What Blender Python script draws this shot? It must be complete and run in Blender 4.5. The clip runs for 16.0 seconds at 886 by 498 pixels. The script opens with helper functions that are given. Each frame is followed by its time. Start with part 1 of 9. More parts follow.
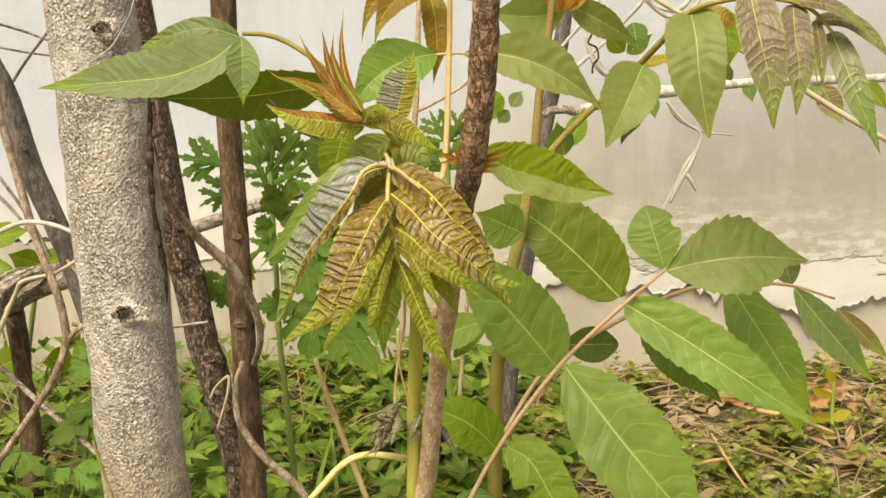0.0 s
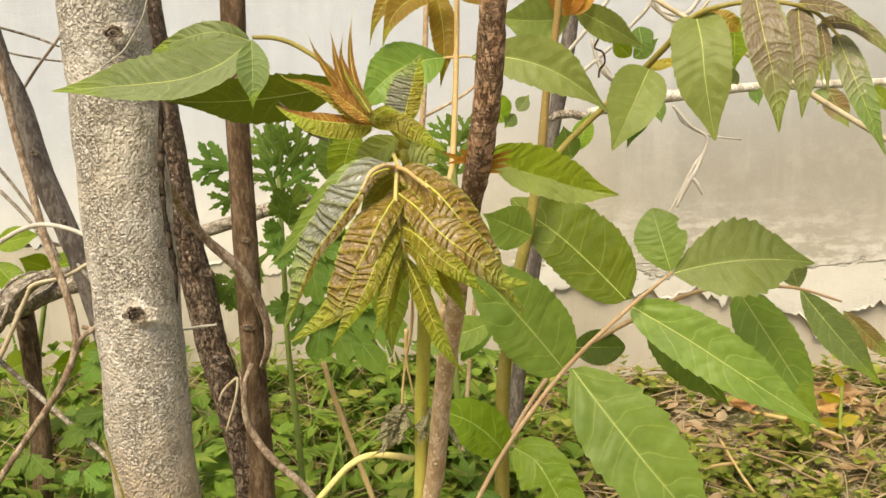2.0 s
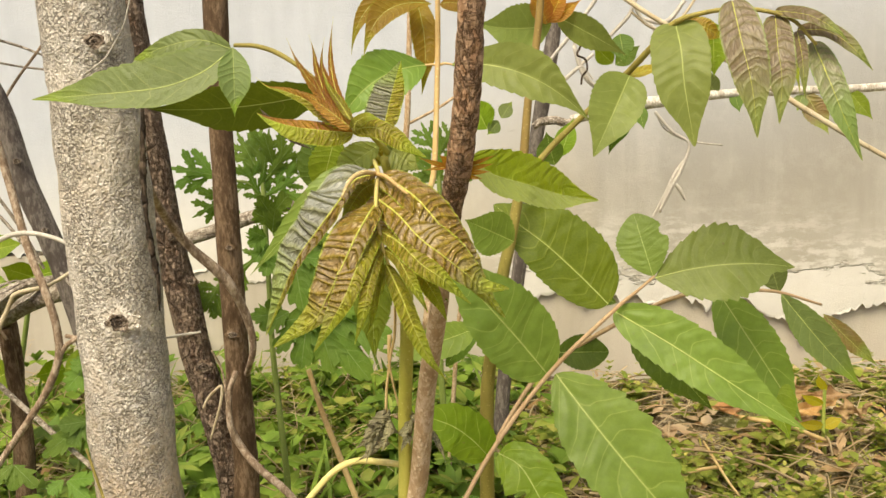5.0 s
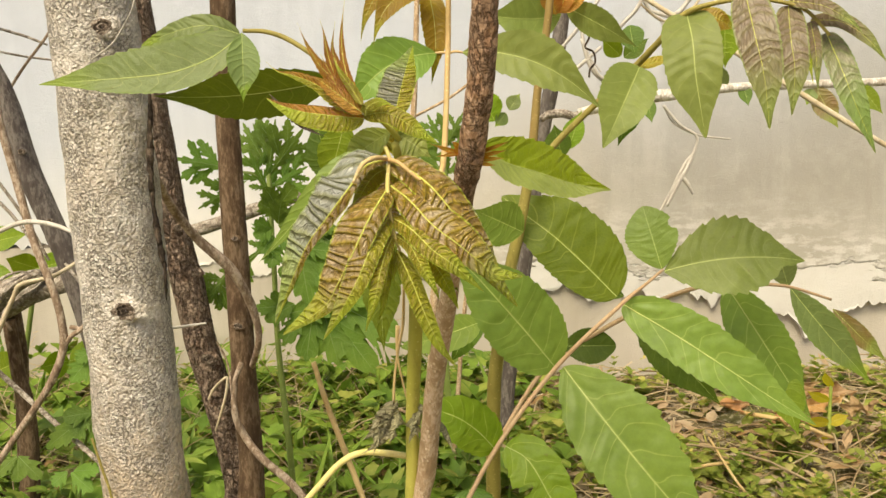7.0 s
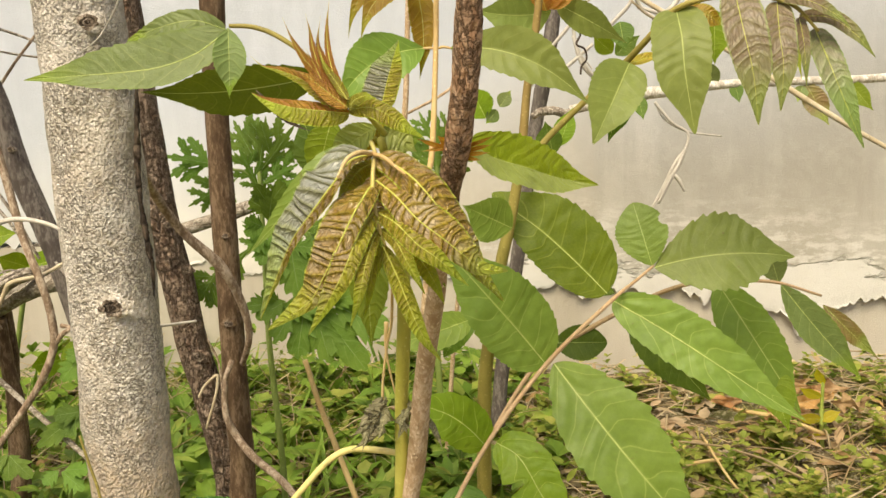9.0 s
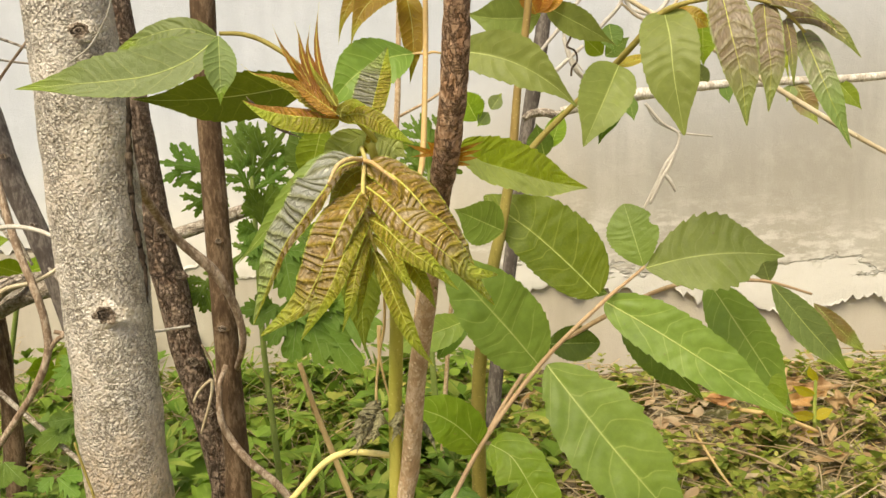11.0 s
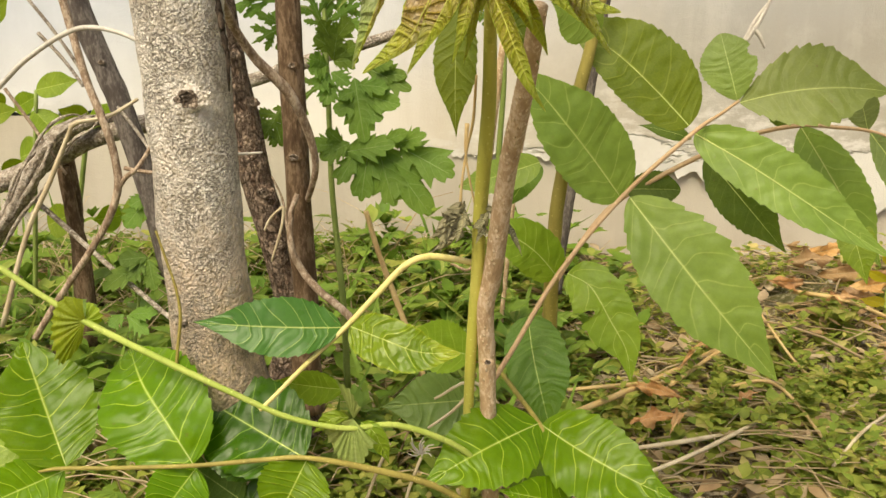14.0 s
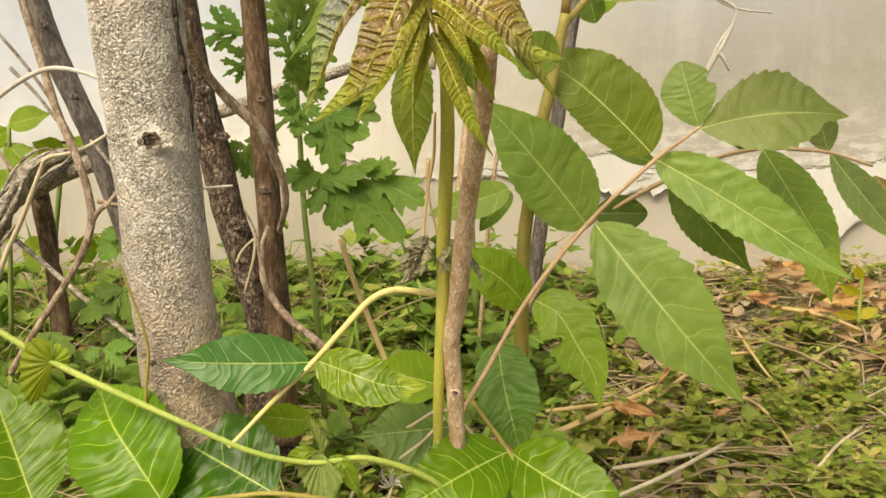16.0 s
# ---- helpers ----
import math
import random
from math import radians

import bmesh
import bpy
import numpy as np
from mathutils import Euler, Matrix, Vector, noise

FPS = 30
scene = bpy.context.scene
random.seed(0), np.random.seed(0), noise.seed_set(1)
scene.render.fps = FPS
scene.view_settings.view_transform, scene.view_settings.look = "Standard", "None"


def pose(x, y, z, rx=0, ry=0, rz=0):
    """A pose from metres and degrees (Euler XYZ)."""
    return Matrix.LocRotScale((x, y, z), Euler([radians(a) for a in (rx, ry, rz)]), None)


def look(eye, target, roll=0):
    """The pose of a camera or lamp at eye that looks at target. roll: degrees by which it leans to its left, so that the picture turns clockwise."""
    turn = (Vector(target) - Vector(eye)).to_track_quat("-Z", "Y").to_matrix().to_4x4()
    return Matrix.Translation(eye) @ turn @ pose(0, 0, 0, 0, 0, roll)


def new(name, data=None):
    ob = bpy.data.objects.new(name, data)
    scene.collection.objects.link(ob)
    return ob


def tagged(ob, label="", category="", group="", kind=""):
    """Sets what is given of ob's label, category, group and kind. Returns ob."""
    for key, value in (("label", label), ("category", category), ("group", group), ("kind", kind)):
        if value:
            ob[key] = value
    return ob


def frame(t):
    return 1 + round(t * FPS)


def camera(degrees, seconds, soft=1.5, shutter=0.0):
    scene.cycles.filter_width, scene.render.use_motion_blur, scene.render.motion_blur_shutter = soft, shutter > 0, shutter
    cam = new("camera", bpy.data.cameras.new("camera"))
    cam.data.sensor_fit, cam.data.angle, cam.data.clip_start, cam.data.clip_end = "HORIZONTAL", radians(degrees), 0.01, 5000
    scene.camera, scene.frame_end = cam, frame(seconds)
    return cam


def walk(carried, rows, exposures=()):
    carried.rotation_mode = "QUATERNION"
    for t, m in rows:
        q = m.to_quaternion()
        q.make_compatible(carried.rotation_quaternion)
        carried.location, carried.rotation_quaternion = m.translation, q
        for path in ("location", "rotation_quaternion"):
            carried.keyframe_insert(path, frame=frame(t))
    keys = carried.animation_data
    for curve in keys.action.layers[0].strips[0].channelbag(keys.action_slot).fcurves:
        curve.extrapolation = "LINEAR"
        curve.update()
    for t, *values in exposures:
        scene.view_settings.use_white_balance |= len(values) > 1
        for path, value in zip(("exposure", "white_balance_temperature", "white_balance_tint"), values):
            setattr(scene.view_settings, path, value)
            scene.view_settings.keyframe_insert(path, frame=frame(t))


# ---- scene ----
cam = camera(56.8, 16.0)
METRES, EYE, TILT, LEAN, TURN = 0.14, 0.42, -10.0, 0.0, 0.0
PATH = [
    (0, (0.069, 0.057, 0.458), (0.0, 2.029, 0.128), -1.6),
    (0.5, (0.069, 0.057, 0.456), (0.004, 2.029, 0.133), -1.5),
    (1, (0.069, 0.055, 0.457), (0.002, 2.029, 0.141), -1.5),
    (1.5, (0.07, 0.056, 0.457), (0.001, 2.029, 0.138), -1.6),
    (2, (0.069, 0.053, 0.456), (-0.017, 2.026, 0.142), -1.7),
    (2.5, (0.068, 0.05, 0.457), (-0.008, 2.025, 0.155), -1.6),
    (3, (0.071, 0.05, 0.457), (0.003, 2.028, 0.165), -2.1),
    (3.5, (0.072, 0.048, 0.458), (0.012, 2.027, 0.168), -2.2),
    (6, (0.07, 0.052, 0.453), (0.01, 2.028, 0.148), -1.6),
    (6.5, (0.067, 0.052, 0.452), (0.002, 2.028, 0.146), -1.5),
    (7, (0.068, 0.054, 0.452), (0.007, 2.029, 0.145), -1.6),
    (7.5, (0.069, 0.051, 0.453), (0.012, 2.027, 0.146), -1.6),
    (8, (0.07, 0.051, 0.452), (0.017, 2.027, 0.147), -1.6),
    (8.5, (0.071, 0.054, 0.451), (0.02, 2.029, 0.144), -1.6),
    (10.8, (0.072, 0.055, 0.449), (0.034, 2.029, 0.135), -2.2),
    (11, (0.073, 0.052, 0.452), (0.037, 2.028, 0.144), -2.2),
    (11.5, (0.073, 0.051, 0.452), (0.04, 2.028, 0.152), -2.0),
    (12, (0.073, 0.049, 0.452), (0.045, 2.026, 0.146), -1.9),
    (12.4, (0.07, 0.057, 0.431), (0.017, 2.023, 0.066), -2.0),
    (12.5, (0.072, 0.065, 0.428), (-0.003, 2.02, 0.011), -2.0),
    (13, (0.061, 0.064, 0.411), (-0.027, 2.008, -0.049), 0.0),
    (13.5, (0.06, 0.061, 0.401), (-0.085, 1.991, -0.103), -1.1),
    (14, (0.05, 0.057, 0.392), (-0.103, 1.983, -0.124), -0.7),
    (14.5, (0.055, 0.056, 0.394), (-0.099, 1.985, -0.109), -1.4),
    (15, (0.06, 0.055, 0.396), (-0.082, 1.988, -0.098), -2.1),
    (15.5, (0.063, 0.053, 0.402), (-0.068, 1.988, -0.087), -1.7),
    (16, (0.062, 0.054, 0.402), (-0.057, 1.992, -0.076), -1.7),
]
walk(cam, [(t, look(eye, target, roll)) for t, eye, target, roll in PATH])

# ---- light ----
world = bpy.data.worlds.new("sky")
scene.world = world
world.use_nodes = True
SUN_UP, SUN_TURN = radians(54), radians(202)
wn = world.node_tree.nodes
sky = wn.new("ShaderNodeTexSky")
sky.sky_type, sky.sun_disc = "NISHITA", False
sky.sun_elevation, sky.sun_rotation = SUN_UP, SUN_TURN
sky.air_density, sky.dust_density, sky.ozone_density = 0.7, 6.0, 0.3
wn["Background"].inputs[1].default_value = 0.10
world.node_tree.links.new(sky.outputs[0], wn["Background"].inputs[0])
sun = new("sun", bpy.data.lights.new("sun", "SUN"))
sun.data.energy, sun.data.angle, sun.data.color = 2.6, radians(34), (1.0, 0.88, 0.57)
sun.matrix_world = pose(0, 0, 3, 36, 0, -22)
scene.view_settings.exposure = 0.56


# ---- node helpers ----
class Mat:
    """A node material under construction."""

    def __init__(self, name):
        self.m = bpy.data.materials.new(name)
        self.m.use_nodes = True
        self.t = self.m.node_tree
        self.n = self.t.nodes
        self.b = self.n["Principled BSDF"]
        self.out = self.n["Material Output"]
        self.co = self.n.new("ShaderNodeTexCoord")

    def put(self, sock, v):
        if hasattr(v, "is_linked"):
            self.t.links.new(v, sock)
        elif isinstance(v, tuple) and len(v) == 3 and sock.type == "RGBA":
            sock.default_value = (*v, 1)
        else:
            sock.default_value = v

    def math(self, op, a, b=0.0, clamp=False):
        k = self.n.new("ShaderNodeMath")
        k.operation, k.use_clamp = op, clamp
        self.put(k.inputs[0], a), self.put(k.inputs[1], b)
        return k.outputs[0]

    def noise(self, scale, detail=4, rough=0.55, vec=None, stretch=None):
        k = self.n.new("ShaderNodeTexNoise")
        k.inputs["Scale"].default_value, k.inputs["Detail"].default_value, k.inputs["Roughness"].default_value = scale, detail, rough
        self.put(k.inputs["Vector"], self.scaled(vec, stretch))
        return k.outputs["Fac"]

    def cells(self, scale, vec=None, stretch=None, feature="F1"):
        k = self.n.new("ShaderNodeTexVoronoi")
        k.feature = feature
        k.inputs["Scale"].default_value = scale
        self.put(k.inputs["Vector"], self.scaled(vec, stretch))
        return k.outputs["Distance"]

    def scaled(self, vec, stretch):
        vec = vec or self.co.outputs["Object"]
        if not stretch:
            return vec
        k = self.n.new("ShaderNodeVectorMath")
        k.operation = "MULTIPLY"
        self.put(k.inputs[0], vec)
        k.inputs[1].default_value = stretch
        return k.outputs[0]

    def ramp(self, v, lo, hi, a=0.0, b=1.0):
        k = self.n.new("ShaderNodeMapRange")
        k.interpolation_type = "SMOOTHSTEP"
        self.put(k.inputs[0], v)
        for i, x in enumerate((lo, hi, a, b)):
            self.put(k.inputs[i + 1], x)
        return k.outputs[0]

    def mix(self, f, a, b, kind="MIX"):
        k = self.n.new("ShaderNodeMix")
        k.data_type, k.blend_type = "RGBA", kind
        self.put(k.inputs[0], f), self.put(k.inputs[6], a), self.put(k.inputs[7], b)
        return k.outputs[2]

    def bump(self, h, dist, strength=1.0):
        k = self.n.new("ShaderNodeBump")
        k.inputs["Strength"].default_value, k.inputs["Distance"].default_value = strength, dist
        self.put(k.inputs["Height"], h)
        self.put(self.b.inputs["Normal"], k.outputs[0])
        return k.outputs[0]

    def hue(self, c, v=1.0, h=0.5, s=1.0):
        k = self.n.new("ShaderNodeHueSaturation")
        self.put(k.inputs["Hue"], h), self.put(k.inputs["Saturation"], s), self.put(k.inputs["Value"], v), self.put(k.inputs["Color"], c)
        return k.outputs[0]

    def rand(self):
        return self.n.new("ShaderNodeObjectInfo").outputs["Random"]

    def island(self):
        return self.n.new("ShaderNodeNewGeometry").outputs["Random Per Island"]

    def done(self, color, rough=0.6, spec=0.4):
        self.put(self.b.inputs["Base Color"], color)
        self.put(self.b.inputs["Roughness"], rough)
        self.b.inputs["Specular IOR Level"].default_value = spec
        return self.m


def leaf_material(name, base, other, vein, veins=9, slant=1.25, gloss=0.42, through_light=0.3, spec=0.3, blotch=None, sheen=0.0, vein_amount=0.45, relief=0.0005, pucker=1.2, tip_colour=None, margin=0.8, groove=0.3, tip_from=0.78, margin_from=0.86, net_amount=0.14, net_size=420, fine=0.06):
    """A leaf blade: paired side veins from the UV map, fine net, blotches and light shining through."""
    k = Mat(name)
    sep = k.n.new("ShaderNodeSeparateXYZ")
    k.put(sep.inputs[0], k.co.outputs["UV"])
    u, v = sep.outputs[0], sep.outputs[1]
    wob = k.math("MULTIPLY", k.math("SUBTRACT", k.noise(70, 2), 0.5), 0.22)
    va = k.math("MULTIPLY", k.math("ABSOLUTE", k.math("SUBTRACT", v, 0.5)), 2.0)
    curve = k.math("POWER", va, 1.15)
    c = k.math("ADD", k.math("SUBTRACT", k.math("MULTIPLY", u, float(veins)), k.math("MULTIPLY", curve, slant)), wob)
    d = k.math("ABSOLUTE", k.math("SUBTRACT", k.math("FRACT", c), 0.5))
    line = k.ramp(d, 0.0, fine, 1.0, 0.0)
    fade = k.ramp(va, 0.55, 1.0, 1.0, 0.35)
    line = k.math("MULTIPLY", line, fade)
    mid = k.ramp(va, 0.0, 0.045, 0.7, 0.0)
    net = k.ramp(k.cells(net_size, feature="DISTANCE_TO_EDGE"), 0.0, 0.14, 0.5, 0.0)
    big = k.noise(22, 3)
    col = k.mix(k.ramp(big, 0.3, 0.7), base, other)
    col = k.mix(k.math("MULTIPLY", k.ramp(k.noise(9, 2), 0.35, 0.75), k.ramp(va, 0.0, 1.0, 0.15, 0.6)), col, blotch or other)
    if tip_colour:  # still green at the tip and along the margin
        edge = k.math("MAXIMUM", k.ramp(k.math("ADD", u, k.math("MULTIPLY", k.noise(30, 2), 0.2)), tip_from, tip_from + 0.22), k.ramp(va, margin_from, 1.0, 0.0, margin))
        col = k.mix(edge, col, tip_colour)
    # grey sky sheen painted on in patches
    if sheen:
        col = k.mix(k.math("MULTIPLY", k.ramp(k.noise(40, 3), 0.42, 0.62), sheen), col, (0.42, 0.42, 0.40))
    col = k.mix(k.math("MULTIPLY", k.math("MAXIMUM", k.math("MULTIPLY", line, vein_amount), k.math("MULTIPLY", net, net_amount)), 1.0), col, vein)
    col = k.mix(mid, col, vein)
    speck = k.ramp(k.noise(260, 2), 0.70, 0.76, 0.0, 0.35)
    col = k.mix(speck, col, (0.16, 0.11, 0.04))
    col = k.hue(col, k.math("ADD", k.math("MULTIPLY", k.rand(), 0.26), k.ramp(k.noise(210, 5, 0.75), 0.3, 0.7, 0.82, 0.95)), k.math("ADD", k.math("MULTIPLY", k.rand(), 0.02), 0.49))
    h = k.math("SUBTRACT", k.math("MULTIPLY", k.noise(130, 4, 0.65), pucker), k.math("ADD", k.math("MULTIPLY", net, 1.4 * net_amount), k.math("MULTIPLY", k.ramp(d, 0.0, 0.3, 1.0, 0.0), groove)))
    normal = k.bump(h, relief, 0.8)
    k.done(col, k.math("ADD", gloss, k.math("MULTIPLY", k.noise(70, 3), 0.2)), spec)
    tr = k.n.new("ShaderNodeBsdfTranslucent")
    k.put(tr.inputs[0], k.hue(col, 1.5, 0.49, 1.1))
    k.put(tr.inputs["Normal"], normal)
    mx = k.n.new("ShaderNodeMixShader")
    mx.inputs[0].default_value = through_light
    k.t.links.new(k.b.outputs[0], mx.inputs[1])
    k.t.links.new(tr.outputs[0], mx.inputs[2])
    k.t.links.new(mx.outputs[0], k.out.inputs[0])
    return k.m


def young_material(name, crest, hollow, rim, sheen=0.3, gloss=0.3, relief=0.0016, through_light=0.18, veins=20, slant=1.1, vein=(0.075, 0.04, 0.012), dark=0.7, tip_from=0.80, tip_span=0.22, sheen_tint=(0.46, 0.42, 0.40)):
    """A young crinkled blade: puffed between sunken side veins, wrinkled, glossy, with a yellow-green rim and tip; sky
    sheen and crease shade are painted on.
    """
    k = Mat(name)
    sep = k.n.new("ShaderNodeSeparateXYZ")
    k.put(sep.inputs[0], k.co.outputs["UV"])
    u, v = sep.outputs[0], sep.outputs[1]
    va = k.math("MULTIPLY", k.math("ABSOLUTE", k.math("SUBTRACT", v, 0.5)), 2.0)
    wob = k.math("MULTIPLY", k.math("SUBTRACT", k.noise(160, 2), 0.5), 0.3)
    c = k.math("ADD", k.math("SUBTRACT", k.math("MULTIPLY", u, float(veins)), k.math("MULTIPLY", k.math("POWER", va, 1.15), slant)), wob)
    d = k.math("ABSOLUTE", k.math("SUBTRACT", k.math("FRACT", c), 0.5))
    at = k.n.new("ShaderNodeCombineXYZ")
    k.put(at.inputs[0], k.math("MULTIPLY", c, 1.6))
    k.put(at.inputs[1], k.math("MULTIPLY", v, 11.0))
    cell = k.cells(1.0, vec=at.outputs[0], feature="SMOOTH_F1")
    crack = k.ramp(k.cells(1.0, vec=at.outputs[0], feature="DISTANCE_TO_EDGE"), 0.0, 0.16, 1.0, 0.0)
    puff = k.ramp(d, 0.0, 0.34)
    col = k.mix(k.math("MULTIPLY", puff, k.ramp(k.noise(70, 3, 0.5), 0.3, 0.62, 0.35, 1.0)), hollow, crest)
    col = k.mix(k.ramp(va, 0.16, 0.02, 0.0, 0.55), col, hollow)
    # dark cracks and veins: pigment with crease shade painted in
    col = k.mix(k.math("MULTIPLY", crack, 0.34), col, tuple(x * 0.4 for x in crest))
    col = k.mix(k.ramp(k.math("ADD", d, k.math("MULTIPLY", k.math("SUBTRACT", k.noise(200, 2), 0.5), 0.06)), 0.085, 0.025, 0.0, dark), col, vein)
    # grey sky reflection painted on the puffed crests
    sky_sheen = k.math("MULTIPLY", k.math("MULTIPLY", puff, k.ramp(k.noise(60, 4, 0.65), 0.4, 0.62)), sheen)
    col = k.mix(sky_sheen, col, sheen_tint)
    edge = k.math("MAXIMUM", k.ramp(k.math("ADD", u, k.math("MULTIPLY", k.noise(45, 2), 0.16)), tip_from, tip_from + tip_span), k.ramp(va, 0.86, 0.98, 0.0, 0.85))
    col = k.mix(edge, col, rim)
    col = k.hue(col, k.math("ADD", k.math("MULTIPLY", k.rand(), 0.16), k.ramp(k.noise(300, 3, 0.6), 0.3, 0.7, 0.9, 1.0)))
    h = k.math("ADD", k.math("MULTIPLY", k.math("POWER", puff, 0.6), 1.0), k.math("SUBTRACT", k.math("MULTIPLY", cell, -0.5), k.math("MULTIPLY", crack, 0.3)))
    normal = k.bump(k.math("ADD", h, k.math("MULTIPLY", k.noise(300, 2, 0.5), 0.15)), relief, 0.9)
    k.done(col, k.math("ADD", gloss, k.math("MULTIPLY", k.noise(160, 3), 0.16)), 0.6)
    tr = k.n.new("ShaderNodeBsdfTranslucent")
    k.put(tr.inputs[0], k.hue(col, 1.5, 0.49, 1.1))
    k.put(tr.inputs["Normal"], normal)
    mx = k.n.new("ShaderNodeMixShader")
    mx.inputs[0].default_value = through_light
    k.t.links.new(k.b.outputs[0], mx.inputs[1])
    k.t.links.new(tr.outputs[0], mx.inputs[2])
    k.t.links.new(mx.outputs[0], k.out.inputs[0])
    return k.m


def stalk_material(name, a, b, rough=0.5, grain=60.0, relief=0.0003):
    k = Mat(name)
    col = k.mix(k.ramp(k.noise(grain, 4, 0.6, stretch=(1, 1, 0.3)), 0.3, 0.7), a, b)
    col = k.hue(col, k.math("ADD", k.math("MULTIPLY", k.noise(14, 3), 0.6), 0.7))
    col = k.mix(k.ramp(k.noise(240, 4, 0.7, stretch=(1, 1, 0.25)), 0.52, 0.7, 0.0, 0.4), col, tuple(x * 0.55 for x in a))
    col = k.mix(k.ramp(k.cells(330), 0.22, 0.12, 0.0, 0.5), col, tuple(min(0.7, x * 1.5 + 0.05) for x in b))
    k.bump(k.noise(grain * 6, 3), relief)
    return k.done(col, k.math("ADD", rough, k.math("MULTIPLY", k.noise(90, 2), 0.2)), 0.3)


def bark_material(name, dark, mid, light, scale=1.0, stretch=(1, 1, 1), relief=0.002, lichen=None, cracks=0.0, worms=0.0, pores=0.0, patch=None, flakes=0.0, foot=None):
    k = Mat(name)
    big = k.noise(16 * scale, 3, 0.6, stretch=stretch)
    mott = k.noise(130 * scale, 5, 0.7, stretch=stretch)
    pits = k.cells(310 * scale, stretch=stretch)
    fine = k.noise(520 * scale, 3, 0.7, stretch=stretch)
    col = k.mix(k.ramp(mott, 0.34, 0.62), dark, mid)
    col = k.mix(k.math("MULTIPLY", k.ramp(k.math("ADD", mott, k.math("MULTIPLY", fine, 0.5)), 0.72, 0.9), 0.45 if worms else 0.9), col, light)
    col = k.mix(k.ramp(big, 0.55, 0.72, 0.0, 0.55), col, lichen or light)
    col = k.mix(k.ramp(fine, 0.38, 0.28, 0.0, 0.6), col, dark)
    if patch:  # browner weathered areas
        col = k.mix(k.ramp(k.noise(13, 5, 0.65, stretch=(1, 1, 0.6)), 0.48, 0.64, 0.0, 0.65), col, patch)
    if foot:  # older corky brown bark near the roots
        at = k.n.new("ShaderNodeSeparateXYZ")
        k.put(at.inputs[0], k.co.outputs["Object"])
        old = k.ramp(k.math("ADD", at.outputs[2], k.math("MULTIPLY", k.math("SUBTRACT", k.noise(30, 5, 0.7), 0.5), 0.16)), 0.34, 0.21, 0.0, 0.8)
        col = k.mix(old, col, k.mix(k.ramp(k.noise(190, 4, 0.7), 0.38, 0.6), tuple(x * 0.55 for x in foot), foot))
    h = k.math("ADD", k.math("MULTIPLY", mott, 1.0), k.math("ADD", k.math("MULTIPLY", k.ramp(pits, 0.15, 0.6), 0.5), k.math("MULTIPLY", fine, 0.4)))
    if worms:  # fine wandering ridges
        wr = k.ramp(k.math("ABSOLUTE", k.math("SUBTRACT", k.noise(430, 2, 0.5, stretch=(1, 1, 1.1)), 0.5)), 0.0, 0.075, 1.0, 0.0)
        wr = k.math("MULTIPLY", wr, k.ramp(k.noise(30, 4, 0.6), 0.40, 0.58, 0.05, 1.0))
        col = k.mix(k.math("MULTIPLY", wr, worms), col, tuple(x * 0.48 for x in dark))
        h = k.math("SUBTRACT", h, k.math("MULTIPLY", wr, 0.9))
    if pores:
        po = k.ramp(k.cells(300, stretch=(1, 1, 0.7)), 0.27, 0.17)
        col = k.mix(k.math("MULTIPLY", po, pores), col, tuple(min(0.8, x * 1.35) for x in light))
        h = k.math("ADD", h, po)
    if flakes:  # thin plates with dark edges, longer than wide
        fl = k.noise(190, 6, 0.7, stretch=(1, 1, 0.36))
        ring = k.noise(170, 4, 0.7, stretch=(0.25, 0.25, 1))
        edge = k.math("MAXIMUM", k.ramp(k.math("ABSOLUTE", k.math("SUBTRACT", fl, 0.5)), 0.0, 0.035, 1.0, 0.0), k.math("MULTIPLY", k.ramp(k.math("ABSOLUTE", k.math("SUBTRACT", ring, 0.5)), 0.0, 0.02, 1.0, 0.0), 0.7))
        col = k.mix(k.ramp(fl, 0.5, 0.53, 0.0, 0.5), col, light)
        col = k.mix(k.math("MULTIPLY", edge, flakes), col, tuple(x * 0.45 for x in dark))
        h = k.math("ADD", k.math("SUBTRACT", h, k.math("MULTIPLY", edge, 1.5)), k.ramp(fl, 0.48, 0.56))
    if cracks:
        ck = k.ramp(k.math("ADD", k.cells(85 * scale, stretch=(1, 1, 0.8), feature="DISTANCE_TO_EDGE"), k.math("MULTIPLY", k.math("SUBTRACT", k.noise(260, 3), 0.5), 0.1)), 0.0, 0.09, 1.0, 0.0)
        ck = k.math("MULTIPLY", ck, k.ramp(k.noise(40 * scale, 2), 0.40, 0.62))
        col = k.mix(k.math("MULTIPLY", ck, cracks), col, tuple(x * 0.25 for x in dark))
        h = k.math("SUBTRACT", h, k.math("MULTIPLY", ck, 2.0 * cracks))
    k.bump(h, relief)
    return k.done(col, 0.85, 0.2)


# ---- materials ----
LEAF_GREEN = leaf_material("mature_leaf", (0.135, 0.215, 0.010), (0.19, 0.28, 0.018), (0.38, 0.45, 0.08), gloss=0.34, spec=0.35, relief=0.0007)
LEAF_FRESH = leaf_material("fresh_leaf", (0.142, 0.226, 0.034), (0.192, 0.288, 0.048), (0.36, 0.44, 0.11), vein_amount=0.45, gloss=0.34, spec=0.35, relief=0.0005, groove=0.5, pucker=0.2, net_amount=0.06)
LEAF_LIME = leaf_material("lime_leaf", (0.205, 0.275, 0.008), (0.27, 0.335, 0.014), (0.40, 0.45, 0.07), veins=8, vein_amount=0.35, gloss=0.28, spec=0.4, relief=0.0011, groove=0.6, pucker=0.25)
